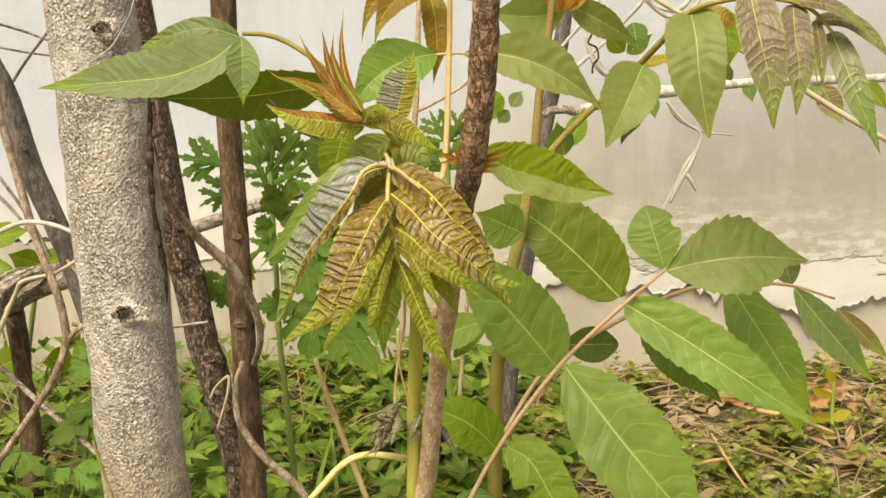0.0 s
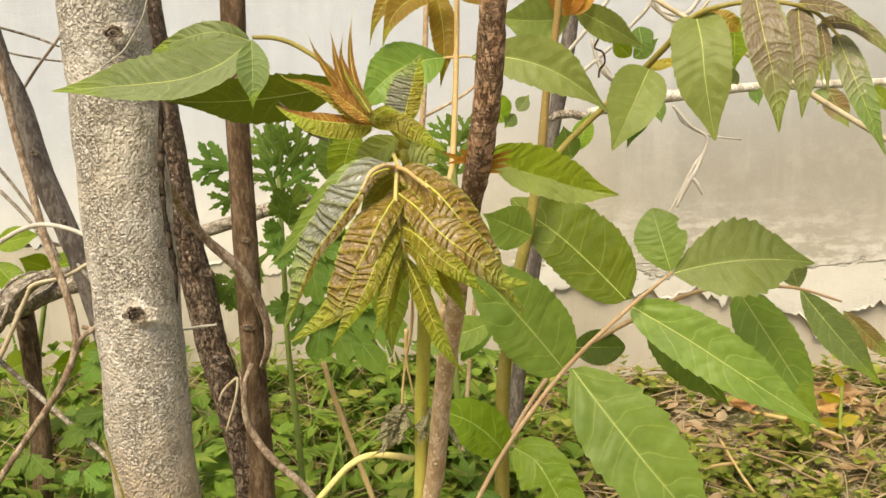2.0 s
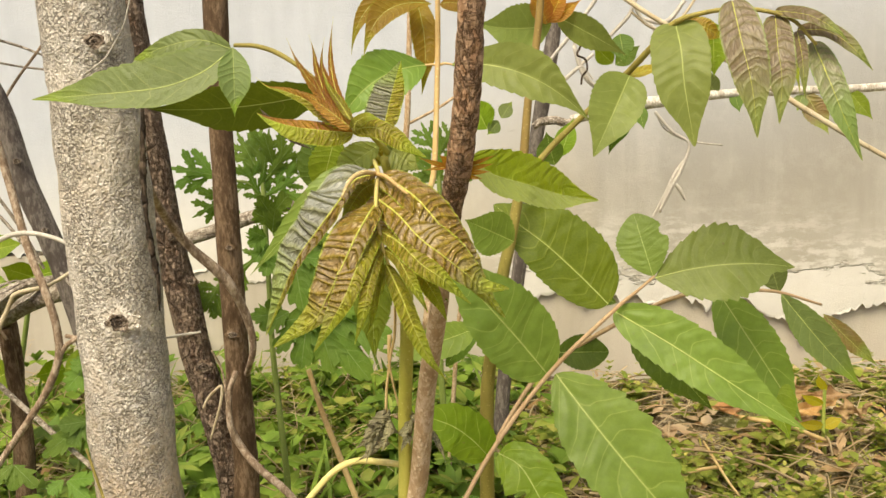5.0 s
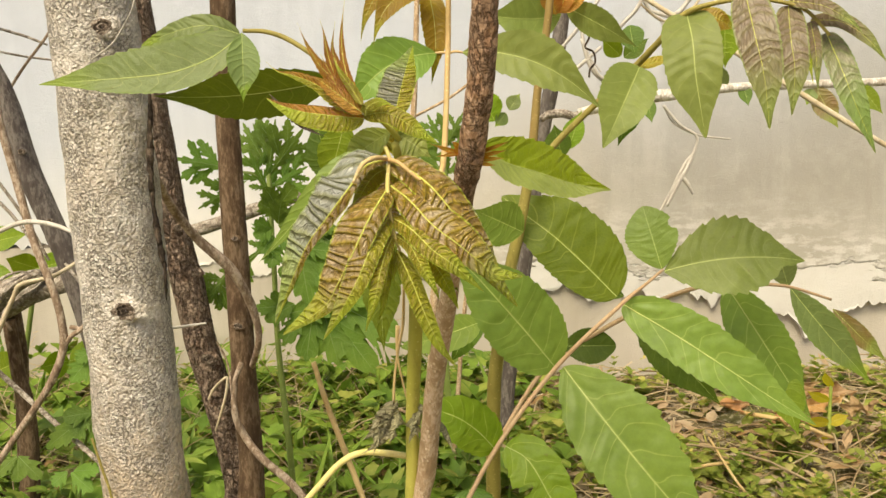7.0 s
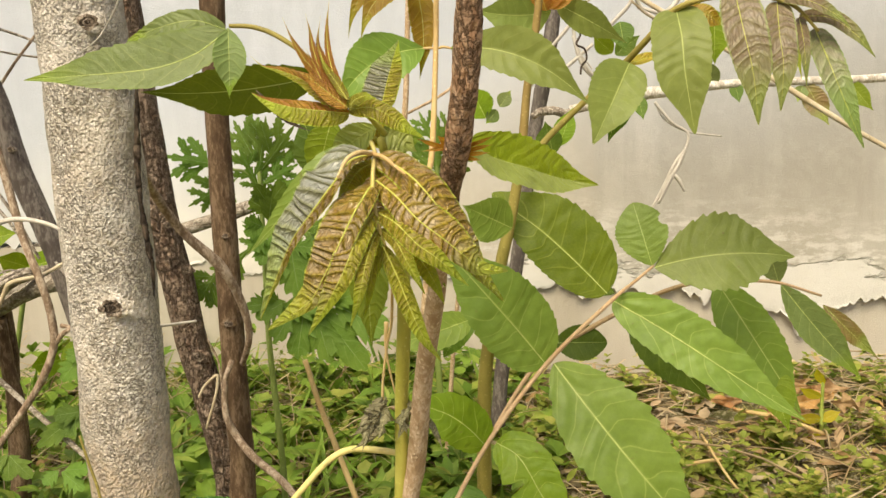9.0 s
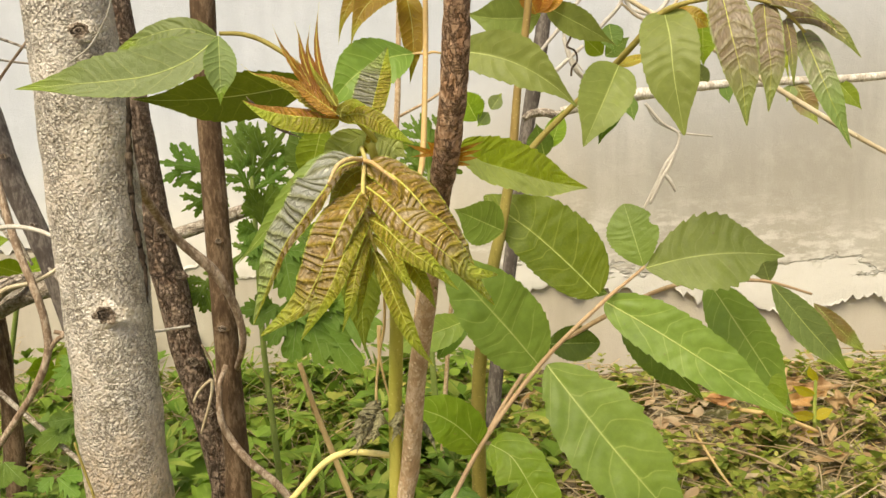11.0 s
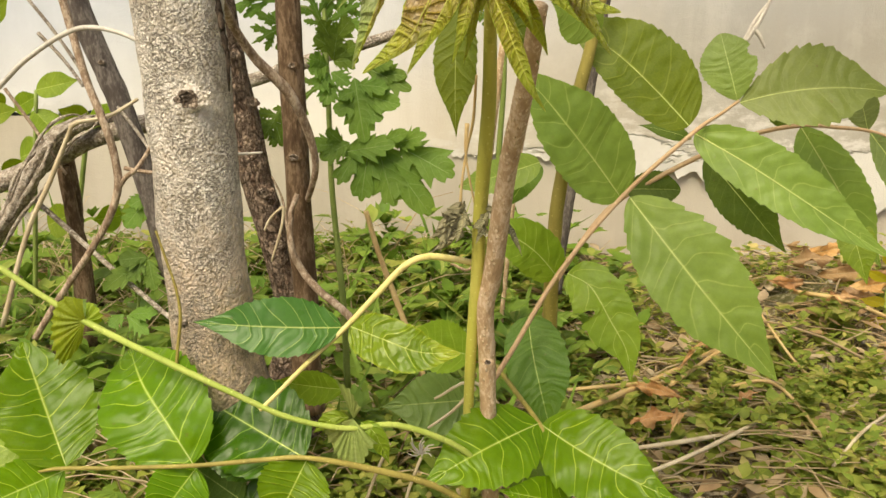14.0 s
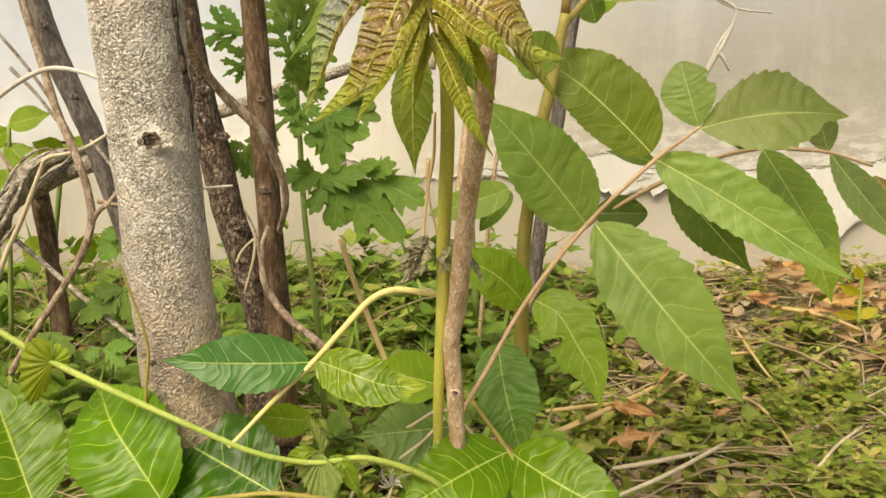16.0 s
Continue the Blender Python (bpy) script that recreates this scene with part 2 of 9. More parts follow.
LEAF_PALE = leaf_material("pale_matt_leaf", (0.140, 0.188, 0.058), (0.165, 0.22, 0.067), (0.32, 0.37, 0.12), gloss=0.36, spec=0.35, vein_amount=0.45, relief=0.0007, tip_colour=(0.20, 0.29, 0.03), margin=0.3, groove=0.35, pucker=0.08)
LEAF_OLD = leaf_material("older_leaf", (0.100, 0.150, 0.0065), (0.135, 0.19, 0.0117), (0.31, 0.36, 0.0585), relief=0.0009, groove=0.5, pucker=0.25)
LEAF_DUSK = leaf_material("dull_green_leaf", (0.085, 0.12, 0.012), (0.115, 0.15, 0.016), (0.24, 0.28, 0.05), vein_amount=0.35, relief=0.0006, through_light=0.25)
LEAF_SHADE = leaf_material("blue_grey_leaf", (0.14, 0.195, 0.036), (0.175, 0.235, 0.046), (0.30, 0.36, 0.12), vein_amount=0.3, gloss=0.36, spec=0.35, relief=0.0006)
# darker leaf copy, the shade among back leaves put into its green
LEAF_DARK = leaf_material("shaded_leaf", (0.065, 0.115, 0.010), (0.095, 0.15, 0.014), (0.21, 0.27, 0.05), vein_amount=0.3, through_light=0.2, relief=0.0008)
LEAF_DEEP = leaf_material("deep_glossy_leaf", (0.025, 0.070, 0.002), (0.042, 0.100, 0.003), (0.22, 0.34, 0.05), gloss=0.18, spec=0.2, vein_amount=0.7, relief=0.0006, through_light=0.12, pucker=0.3, fine=0.04, groove=0.5, net_amount=0.02)
LEAF_TEAL = leaf_material("bluish_leaf", (0.045, 0.135, 0.019), (0.070, 0.17, 0.028), (0.32, 0.43, 0.12), gloss=0.2, spec=0.25, vein_amount=0.9, relief=0.0006, pucker=0.3, fine=0.04, groove=0.5, net_amount=0.02)
LEAF_BRIGHT = leaf_material("glossy_leaf", (0.085, 0.182, 0.001), (0.130, 0.232, 0.002), (0.42, 0.54, 0.06), gloss=0.2, spec=0.24, vein_amount=0.9, relief=0.0009, through_light=0.36, pucker=0.3, fine=0.04, groove=0.5, net_amount=0.02)
LEAF_OLIVE = leaf_material("olive_young_leaf", (0.27, 0.20, 0.012), (0.35, 0.32, 0.018), (0.62, 0.57, 0.06), veins=12, slant=1.4, gloss=0.25, spec=0.5, blotch=(0.34, 0.17, 0.02), relief=0.001, vein_amount=0.5, pucker=1.6, tip_colour=(0.40, 0.44, 0.03), margin_from=0.74, groove=0.4, net_amount=0.3, net_size=300)
YOUNG_BRONZE = young_material("bronze_crinkled_leaf", (0.285, 0.180, 0.045), (0.325, 0.245, 0.018), (0.39, 0.46, 0.045), sheen=0.6, dark=0.4, relief=0.0013, gloss=0.2, tip_from=0.66, tip_span=0.36, vein=(0.11, 0.07, 0.013), sheen_tint=(0.48, 0.395, 0.28))
YOUNG_OLIVE = young_material("olive_crinkled_leaf", (0.32, 0.26, 0.018), (0.38, 0.38, 0.022), (0.39, 0.49, 0.04), sheen=0.12, relief=0.0010, through_light=0.28, vein=(0.16, 0.12, 0.012), dark=0.4, tip_from=0.58, tip_span=0.4)
# silver-grey of the reflected sky put into this blade's colour
YOUNG_SHEEN = young_material("sheen_crinkled_leaf", (0.24, 0.24, 0.185), (0.215, 0.225, 0.10), (0.28, 0.37, 0.07), sheen=0.5, gloss=0.22, relief=0.0014, through_light=0.1, vein=(0.10, 0.095, 0.05), dark=0.4, tip_from=0.55, tip_span=0.4, sheen_tint=(0.40, 0.42, 0.40))
YOUNG_RED = young_material("reddish_folded_bud_leaf", (0.38, 0.155, 0.03), (0.52, 0.33, 0.03), (0.36, 0.17, 0.05), sheen=0.04, relief=0.0009, through_light=0.34, veins=15, slant=1.6, vein=(0.15, 0.05, 0.012), dark=0.7)
YOUNG_LIME = young_material("yellow_green_crinkled_leaf", (0.30, 0.27, 0.015), (0.36, 0.39, 0.03), (0.40, 0.48, 0.05), sheen=0.08, relief=0.0008, through_light=0.32, vein=(0.18, 0.15, 0.01), dark=0.35, tip_from=0.5, tip_span=0.4)
YOUNG_PURPLE = young_material("purplish_crinkled_leaf", (0.165, 0.112, 0.055), (0.175, 0.142, 0.048), (0.21, 0.26, 0.055), sheen=0.10, relief=0.0004, gloss=0.34, through_light=0.22, vein=(0.12, 0.085, 0.035), dark=0.22, veins=12, tip_from=0.56, tip_span=0.42, sheen_tint=(0.30, 0.25, 0.20))
LEAF_PLEAT = leaf_material("pleated_yellow_green_leaf", (0.165, 0.25, 0.012), (0.24, 0.32, 0.02), (0.38, 0.42, 0.06), vein_amount=0.05, gloss=0.35, through_light=0.35, relief=0.0005)
YOUNG_SAGE = young_material("greyish_green_crinkled_leaf", (0.19, 0.175, 0.085), (0.18, 0.205, 0.07), (0.19, 0.28, 0.065), sheen=0.10, relief=0.0004, through_light=0.22, vein=(0.11, 0.10, 0.04), dark=0.18, veins=12, tip_from=0.36, tip_span=0.45, sheen_tint=(0.30, 0.27, 0.22))
LEAF_SPRING = leaf_material("spring_green_leaf", (0.145, 0.235, 0.012), (0.185, 0.275, 0.018), (0.38, 0.45, 0.09), veins=7, vein_amount=0.6, fine=0.04, gloss=0.34, spec=0.3, relief=0.0007, groove=0.5, pucker=0.2, net_amount=0.08)
LEAF_FURROWED = leaf_material("deep_green_furrowed_leaf", (0.060, 0.125, 0.008), (0.085, 0.155, 0.012), (0.19, 0.28, 0.05), veins=8, vein_amount=0.4, fine=0.05, gloss=0.32, spec=0.3, relief=0.0011, groove=0.7, pucker=0.3, through_light=0.2)
LEAF_FELT = leaf_material("pale_downy_young_leaf", (0.20, 0.25, 0.06), (0.26, 0.31, 0.09), (0.36, 0.40, 0.16), vein_amount=0.05, gloss=0.5, through_light=0.3, relief=0.0006)
# brighter copy of the lime leaf, sunlight put into its colour
LEAF_LIT_LIME = leaf_material("lit_lime_leaf", (0.27, 0.325, 0.07), (0.33, 0.385, 0.095), (0.46, 0.50, 0.14), veins=8, vein_amount=0.4, gloss=0.26, spec=0.45, relief=0.0009, groove=0.5, pucker=0.2)
LEAF_CURLED = leaf_material("curled_shiny_leaf", (0.105, 0.195, 0.004), (0.165, 0.250, 0.008), (0.44, 0.52, 0.08), veins=7, vein_amount=0.8, fine=0.045, gloss=0.22, spec=0.4, relief=0.0016, groove=0.7, pucker=0.5, tip_colour=(0.30, 0.38, 0.02), tip_from=0.85, margin=0.6, net_amount=0.06)
LEAF_DULL = leaf_material("dull_bluish_leaf", (0.105, 0.180, 0.040), (0.135, 0.215, 0.050), (0.19, 0.27, 0.08), veins=8, vein_amount=0.35, gloss=0.3, spec=0.35, relief=0.0012, groove=0.6, pucker=0.4)
LEAF_SOFT = leaf_material("soft_yellow_green_leaf", (0.170, 0.220, 0.050), (0.210, 0.265, 0.062), (0.33, 0.38, 0.12), veins=10, gloss=0.36, spec=0.3, vein_amount=0.3, relief=0.0004, groove=0.15, pucker=0.3, net_amount=0.06)
LEAF_CHARRED = leaf_material("blackened_leaf_edge", (0.05, 0.036, 0.028), (0.085, 0.062, 0.045), (0.11, 0.08, 0.05), gloss=0.6, relief=0.0015, pucker=2.5, through_light=0.05)
LEAF_PURPLE = leaf_material("purplish_young_leaf", (0.20, 0.145, 0.045), (0.22, 0.21, 0.055), (0.40, 0.36, 0.11), veins=11, gloss=0.25, spec=0.55, blotch=(0.21, 0.10, 0.05), sheen=0.1, relief=0.0009, pucker=1.4, tip_colour=(0.23, 0.28, 0.05), tip_from=0.66, groove=0.3, margin=0.5, vein_amount=0.25)
LEAF_UMBER = leaf_material("umber_young_leaf", (0.20, 0.125, 0.0143), (0.27, 0.20, 0.0195), (0.44, 0.33, 0.0585), veins=12, gloss=0.35, blotch=(0.22, 0.11, 0.0195), relief=0.0009, through_light=0.4, tip_colour=(0.24, 0.22, 0.0195))
LEAF_RED = leaf_material("reddish_bud_leaf", (0.40, 0.185, 0.035), (0.45, 0.31, 0.045), (0.66, 0.56, 0.10), veins=12, gloss=0.35, blotch=(0.42, 0.15, 0.05), through_light=0.4, tip_colour=(0.38, 0.18, 0.05), tip_from=0.8, margin=0.3, vein_amount=0.6)
LEAF_YELLOW = leaf_material("yellow_green_leaf", (0.42, 0.38, 0.025), (0.48, 0.43, 0.03), (0.55, 0.50, 0.10))
LEAF_MUG = leaf_material("lobed_leaf", (0.092, 0.172, 0.022), (0.135, 0.22, 0.03), (0.28, 0.40, 0.12), veins=5, slant=1.4, gloss=0.5, spec=0.25, vein_amount=0.3)
LEAF_WILT = leaf_material("withered_leaf", (0.24, 0.225, 0.12), (0.36, 0.335, 0.20), (0.54, 0.48, 0.28), gloss=0.6, blotch=(0.08, 0.075, 0.035), through_light=0.15, relief=0.0015, pucker=2.5, groove=0.9)
LEAF_DRY = leaf_material("dry_leaf", (0.29, 0.17, 0.075), (0.43, 0.30, 0.16), (0.52, 0.38, 0.22), gloss=0.6, blotch=(0.14, 0.075, 0.035), through_light=0.2, spec=0.25, relief=0.001)
LEAF_RUST = leaf_material("rust_brown_dry_leaf", (0.48, 0.25, 0.09), (0.60, 0.40, 0.20), (0.62, 0.46, 0.26), gloss=0.6, blotch=(0.32, 0.15, 0.06), through_light=0.25, spec=0.25, relief=0.001)
VEIN = stalk_material("leaf_rib", (0.50, 0.56, 0.17), (0.42, 0.50, 0.14))
VEIN_YOUNG = stalk_material("young_leaf_rib", (0.56, 0.55, 0.11), (0.46, 0.48, 0.09))
STALK_YOUNG = stalk_material("young_leaf_stalk", (0.52, 0.42, 0.16), (0.56, 0.50, 0.14))
RIB_GREEN = stalk_material("green_rib", (0.17, 0.27, 0.06), (0.22, 0.32, 0.09))
VEIN_DRY = stalk_material("withered_rib", (0.22, 0.19, 0.10), (0.32, 0.26, 0.14))
STALK_GREEN = stalk_material("green_stem", (0.44, 0.43, 0.07), (0.52, 0.48, 0.11))
STALK_LIME = stalk_material("lime_leaf_stalk", (0.27, 0.35, 0.055), (0.36, 0.42, 0.09))
STALK_OLIVE = stalk_material("olive_stem", (0.235, 0.195, 0.045), (0.32, 0.27, 0.065))
STALK_BROWN = stalk_material("brownish_stem", (0.24, 0.165, 0.05), (0.33, 0.24, 0.075))
STALK_DARKGREEN = stalk_material("herb_stem", (0.17, 0.23, 0.05), (0.22, 0.28, 0.07))
STALK_TAN = stalk_material("tan_leaf_stalk", (0.50, 0.33, 0.13), (0.56, 0.42, 0.20))
STALK_YELLOW = stalk_material("yellow_leaf_stalk", (0.62, 0.55, 0.18), (0.66, 0.56, 0.24))
STALK_RED = stalk_material("reddish_leaf_stalk", (0.41, 0.265, 0.14), (0.47, 0.34, 0.20))
STRAW_GREY = stalk_material("bleached_straw", (0.42, 0.385, 0.33), (0.56, 0.525, 0.465), 0.7)
STRAW = stalk_material("dry_straw", (0.46, 0.37, 0.23), (0.62, 0.54, 0.38), 0.7)
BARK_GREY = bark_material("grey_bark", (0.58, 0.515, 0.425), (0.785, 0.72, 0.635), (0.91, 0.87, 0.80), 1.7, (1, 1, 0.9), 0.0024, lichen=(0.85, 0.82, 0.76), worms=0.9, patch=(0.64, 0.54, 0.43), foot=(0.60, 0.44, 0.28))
BARK_ASH = bark_material("ash_grey_bark", (0.085, 0.070, 0.062), (0.145, 0.124, 0.108), (0.21, 0.185, 0.162), 0.9, (1, 1, 0.35), 0.0008, lichen=(0.17, 0.15, 0.13))
BARK_DARK = bark_material("dark_bark", (0.135, 0.088, 0.060), (0.245, 0.172, 0.123), (0.345, 0.265, 0.20), 1.0, (1, 1, 0.8), 0.0026, lichen=(0.28, 0.215, 0.165), cracks=0.75, flakes=0.8)
BARK_BROWN = bark_material("brown_bark", (0.075, 0.046, 0.025), (0.135, 0.088, 0.050), (0.20, 0.14, 0.088), 0.9, (1, 1, 0.35), 0.0010, lichen=(0.15, 0.11, 0.075))
BARK_RED = bark_material("red_brown_bark", (0.40, 0.235, 0.135), (0.50, 0.30, 0.175), (0.64, 0.44, 0.29), 1.3, (1, 1, 0.4), 0.0026, lichen=(0.58, 0.39, 0.26), flakes=0.9)
BARK_PINK = bark_material("pinkish_smooth_bark", (0.40, 0.27, 0.15), (0.50, 0.36, 0.215), (0.62, 0.48, 0.33), 1.4, (1, 1, 0.5), 0.0005, lichen=(0.55, 0.40, 0.25), pores=0.7)
BARK_WEATHERED = bark_material("weathered_wood", (0.21, 0.17, 0.13), (0.36, 0.31, 0.25), (0.54, 0.485, 0.415), 1.2, (1, 1, 1), 0.0016, lichen=(0.44, 0.395, 0.335), cracks=0.35)
BARK_SEAM = bark_material("blackish_bark_crack", (0.03, 0.022, 0.016), (0.06, 0.044, 0.032), (0.12, 0.09, 0.065), 1.0, (1, 1, 0.8), 0.0012, cracks=0.4)
BARK_KNOT = bark_material("scarred_bark", (0.12, 0.09, 0.065), (0.26, 0.205, 0.155), (0.46, 0.385, 0.31), 1.8, (1, 1, 0.9), 0.0018, cracks=0.6)
BARK_TWIG = bark_material("twig_bark", (0.20, 0.138, 0.09), (0.33, 0.245, 0.172), (0.48, 0.39, 0.295), 1.2, (1, 1, 0.5), 0.0008, lichen=(0.33, 0.275, 0.215))
BARK_PALE = bark_material("bleached_vine_bark", (0.42, 0.37, 0.30), (0.62, 0.57, 0.50), (0.78, 0.75, 0.69), 1.2, (1, 1, 0.5), 0.0008, lichen=(0.70, 0.66, 0.60))


def plaster_material(name, paint, stain, pale, relief, scraped=False):
    k = Mat(name)
    big = k.noise(1.7, 4, 0.6)
    runs = k.noise(16, 4, 0.6, stretch=(1, 1, 0.07))
    mid = k.noise(26, 5, 0.65)
    fine = k.noise(420, 3, 0.7)
    if scraped:  # stronger light left, shade right put into the paint; bluish white above, browner below
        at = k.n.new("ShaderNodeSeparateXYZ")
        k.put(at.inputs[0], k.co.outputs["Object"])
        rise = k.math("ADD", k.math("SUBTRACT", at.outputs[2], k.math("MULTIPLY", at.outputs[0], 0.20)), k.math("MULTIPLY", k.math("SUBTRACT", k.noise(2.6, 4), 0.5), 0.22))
        # greyer to the right: the weaker light there is painted in
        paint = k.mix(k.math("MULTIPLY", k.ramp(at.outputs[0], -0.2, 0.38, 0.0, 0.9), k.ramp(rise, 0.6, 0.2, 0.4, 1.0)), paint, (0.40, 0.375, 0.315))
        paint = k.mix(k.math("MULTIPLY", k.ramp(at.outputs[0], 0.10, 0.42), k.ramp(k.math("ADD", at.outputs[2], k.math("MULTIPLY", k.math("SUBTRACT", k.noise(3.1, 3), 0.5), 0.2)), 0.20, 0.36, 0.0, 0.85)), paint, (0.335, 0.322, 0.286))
        white = k.ramp(at.outputs[0], 0.02, -0.30, 0.0, 0.9)  # stronger light on this stretch, put into the paint
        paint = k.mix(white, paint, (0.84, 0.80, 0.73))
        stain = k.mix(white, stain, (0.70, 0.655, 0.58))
        high_up = k.ramp(rise, 0.24, 0.62)
        paint = k.mix(high_up, paint, (0.53, 0.56, 0.62))
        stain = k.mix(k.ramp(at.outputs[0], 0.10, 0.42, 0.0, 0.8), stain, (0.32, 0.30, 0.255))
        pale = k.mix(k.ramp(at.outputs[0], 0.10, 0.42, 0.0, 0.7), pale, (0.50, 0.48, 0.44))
        stain = k.mix(high_up, stain, (0.50, 0.53, 0.59))
        pale = k.mix(high_up, pale, (0.64, 0.67, 0.735))
    col = k.mix(k.ramp(big, 0.35, 0.7, 0.0, 0.35), paint, stain)
    col = k.mix(k.ramp(runs, 0.42, 0.72, 0.0, 0.7), col, stain)
    col = k.mix(k.ramp(mid, 0.45, 0.7, 0.0, 0.2), col, pale)
    col = k.mix(k.ramp(k.noise(9, 4, 0.6, stretch=(1, 1, 0.12)), 0.52, 0.66, 0.0, 0.35), col, pale)
    col = k.mix(k.ramp(k.noise(75, 4, 0.7), 0.66, 0.78, 0.0, 0.3), col, (0.33, 0.30, 0.25))
    h = k.math("ADD", k.math("MULTIPLY", mid, 0.8), k.math("MULTIPLY", fine, 0.3))
    if scraped:  # the paint has come off in a band above the lower edge
        sep = k.n.new("ShaderNodeSeparateXYZ")
        k.put(sep.inputs[0], k.co.outputs["Object"])
        line = k.math("ADD", sep.outputs[2], k.math("MULTIPLY", sep.outputs[0], 0.09))
        line = k.math("ADD", line, k.math("MULTIPLY", k.math("SUBTRACT", k.noise(7, 6, 0.7, stretch=(1, 1, 3)), 0.5), 0.16))
        line = k.math("SUBTRACT", line, k.ramp(sep.outputs[0], 0.1, 0.75, 0.0, 0.03))
        line = k.math("ADD", line, k.ramp(sep.outputs[0], 0.2, -0.25, 0.0, 0.12))
        bare = k.ramp(line, 0.222, 0.232, 1.0, 0.0)
        rub = k.math("MULTIPLY", k.ramp(line, 0.225, 0.36, 0.85, 0.0), k.ramp(k.noise(60, 5, 0.7, stretch=(0.4, 1, 1)), 0.45, 0.6))
        col = k.mix(k.math("MAXIMUM", bare, rub), col, k.mix(mid, (0.60, 0.575, 0.52), (0.70, 0.685, 0.645)))
        h = k.math("SUBTRACT", h, k.math("MULTIPLY", bare, 1.2))
    k.bump(h, relief)
    return k.done(col, 0.9, 0.15)


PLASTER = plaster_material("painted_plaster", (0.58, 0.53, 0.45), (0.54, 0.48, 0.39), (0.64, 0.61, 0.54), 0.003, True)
FOOTING = plaster_material("grey_footing", (0.50, 0.455, 0.375), (0.42, 0.375, 0.30), (0.57, 0.53, 0.455), 0.003)

k = Mat("soil")
soil_n = k.noise(30, 6, 0.7)
soil_c = k.mix(k.ramp(soil_n, 0.3, 0.7), (0.085, 0.06, 0.032), (0.22, 0.17, 0.10))
soil_c = k.mix(k.ramp(k.noise(110, 4, 0.7), 0.47, 0.66), soil_c, (0.56, 0.48, 0.36))
soil_c = k.mix(k.ramp(k.noise(6, 3), 0.45, 0.65, 0.0, 0.5), soil_c, (0.11, 0.13, 0.04))
k.bump(k.math("ADD", soil_n, k.math("MULTIPLY", k.noise(160, 4), 0.5)), 0.01)
SOIL = k.done(soil_c, 0.95, 0.1)


def weed_material(name, a, b, c, patch=None):
    k = Mat(name)
    r = k.island()
    col = k.mix(k.ramp(r, 0.0, 0.6), a, b)
    col = k.mix(k.ramp(r, 0.72, 0.95), col, c)
    col = k.mix(k.ramp(k.noise(7, 3), 0.45, 0.62, 0.0, 0.6), col, patch or c)
    col = k.hue(col, k.math("ADD", 0.6, k.math("MULTIPLY", k.noise(60, 3), 0.8)))
    k.done(col, 0.5, 0.18)
    tr = k.n.new("ShaderNodeBsdfTranslucent")
    k.put(tr.inputs[0], k.hue(col, 1.4))
    mx = k.n.new("ShaderNodeMixShader")
    mx.inputs[0].default_value = 0.3
    k.t.links.new(k.b.outputs[0], mx.inputs[1])
    k.t.links.new(tr.outputs[0], mx.inputs[2])
    k.t.links.new(mx.outputs[0], k.out.inputs[0])
    return k.m


WEED = weed_material("weed_leaf", (0.16, 0.23, 0.032), (0.29, 0.33, 0.055), (0.50, 0.42, 0.17), patch=(0.24, 0.27, 0.05))
WEED_SPRIG = weed_material("sprig_leaf", (0.14, 0.21, 0.026), (0.26, 0.30, 0.045), (0.46, 0.40, 0.11), patch=(0.20, 0.26, 0.04))
WEED_GRASS = weed_material("grass_blade", (0.26, 0.29, 0.045), (0.38, 0.37, 0.085), (0.52, 0.44, 0.19), patch=(0.36, 0.34, 0.10))
WEED_TALL = weed_material("tall_weed_leaf", (0.12, 0.205, 0.022), (0.20, 0.285, 0.036), (0.36, 0.36, 0.08), patch=(0.15, 0.24, 0.028))
WEED_LOBED = weed_material("divided_weed_leaf", (0.11, 0.20, 0.024), (0.18, 0.27, 0.04), (0.30, 0.34, 0.07), patch=(0.20, 0.30, 0.04))
LITTER = weed_material("leaf_litter", (0.42, 0.31, 0.19), (0.54, 0.44, 0.30), (0.46, 0.29, 0.14))
STRAW_STUFF = weed_material("loose_straw", (0.46, 0.36, 0.21), (0.60, 0.50, 0.33), (0.36, 0.26, 0.14))


# ---- mesh helpers ----
def mesh_of(name, verts, faces, mats, uvs=None, slots=None, smooth=True):
    me = bpy.data.meshes.new(name)
    me.from_pydata([tuple(v) for v in verts], [], faces)
    for m in mats:
        me.materials.append(m)
    if uvs is not None:
        layer = me.uv_layers.new(name="UVMap")
        loops = np.empty(len(me.loops), dtype=np.int32)
        me.loops.foreach_get("vertex_index", loops)
        layer.data.foreach_set("uv", np.asarray(uvs, dtype=np.float32)[loops].ravel())
    if slots is not None:
        me.polygons.foreach_set("material_index", slots)
    if smooth:
        me.polygons.foreach_set("use_smooth", [True] * len(me.polygons))
    me.update()
    return me


def thing(name, place, label, category, group="", kind=""):
    ob = new(name)
    ob.location = place
    ob.empty_display_size = 0.02
    return tagged(ob, label, category, group, kind)


def under(ob, parent):
    """Parents ob, whose mesh is in world coordinates, keeping it in place."""
    ob.parent = parent
    top, off = parent, Vector((0, 0, 0))
    while top:
        off += top.location
        top = top.parent
    ob.location = -off
    return ob


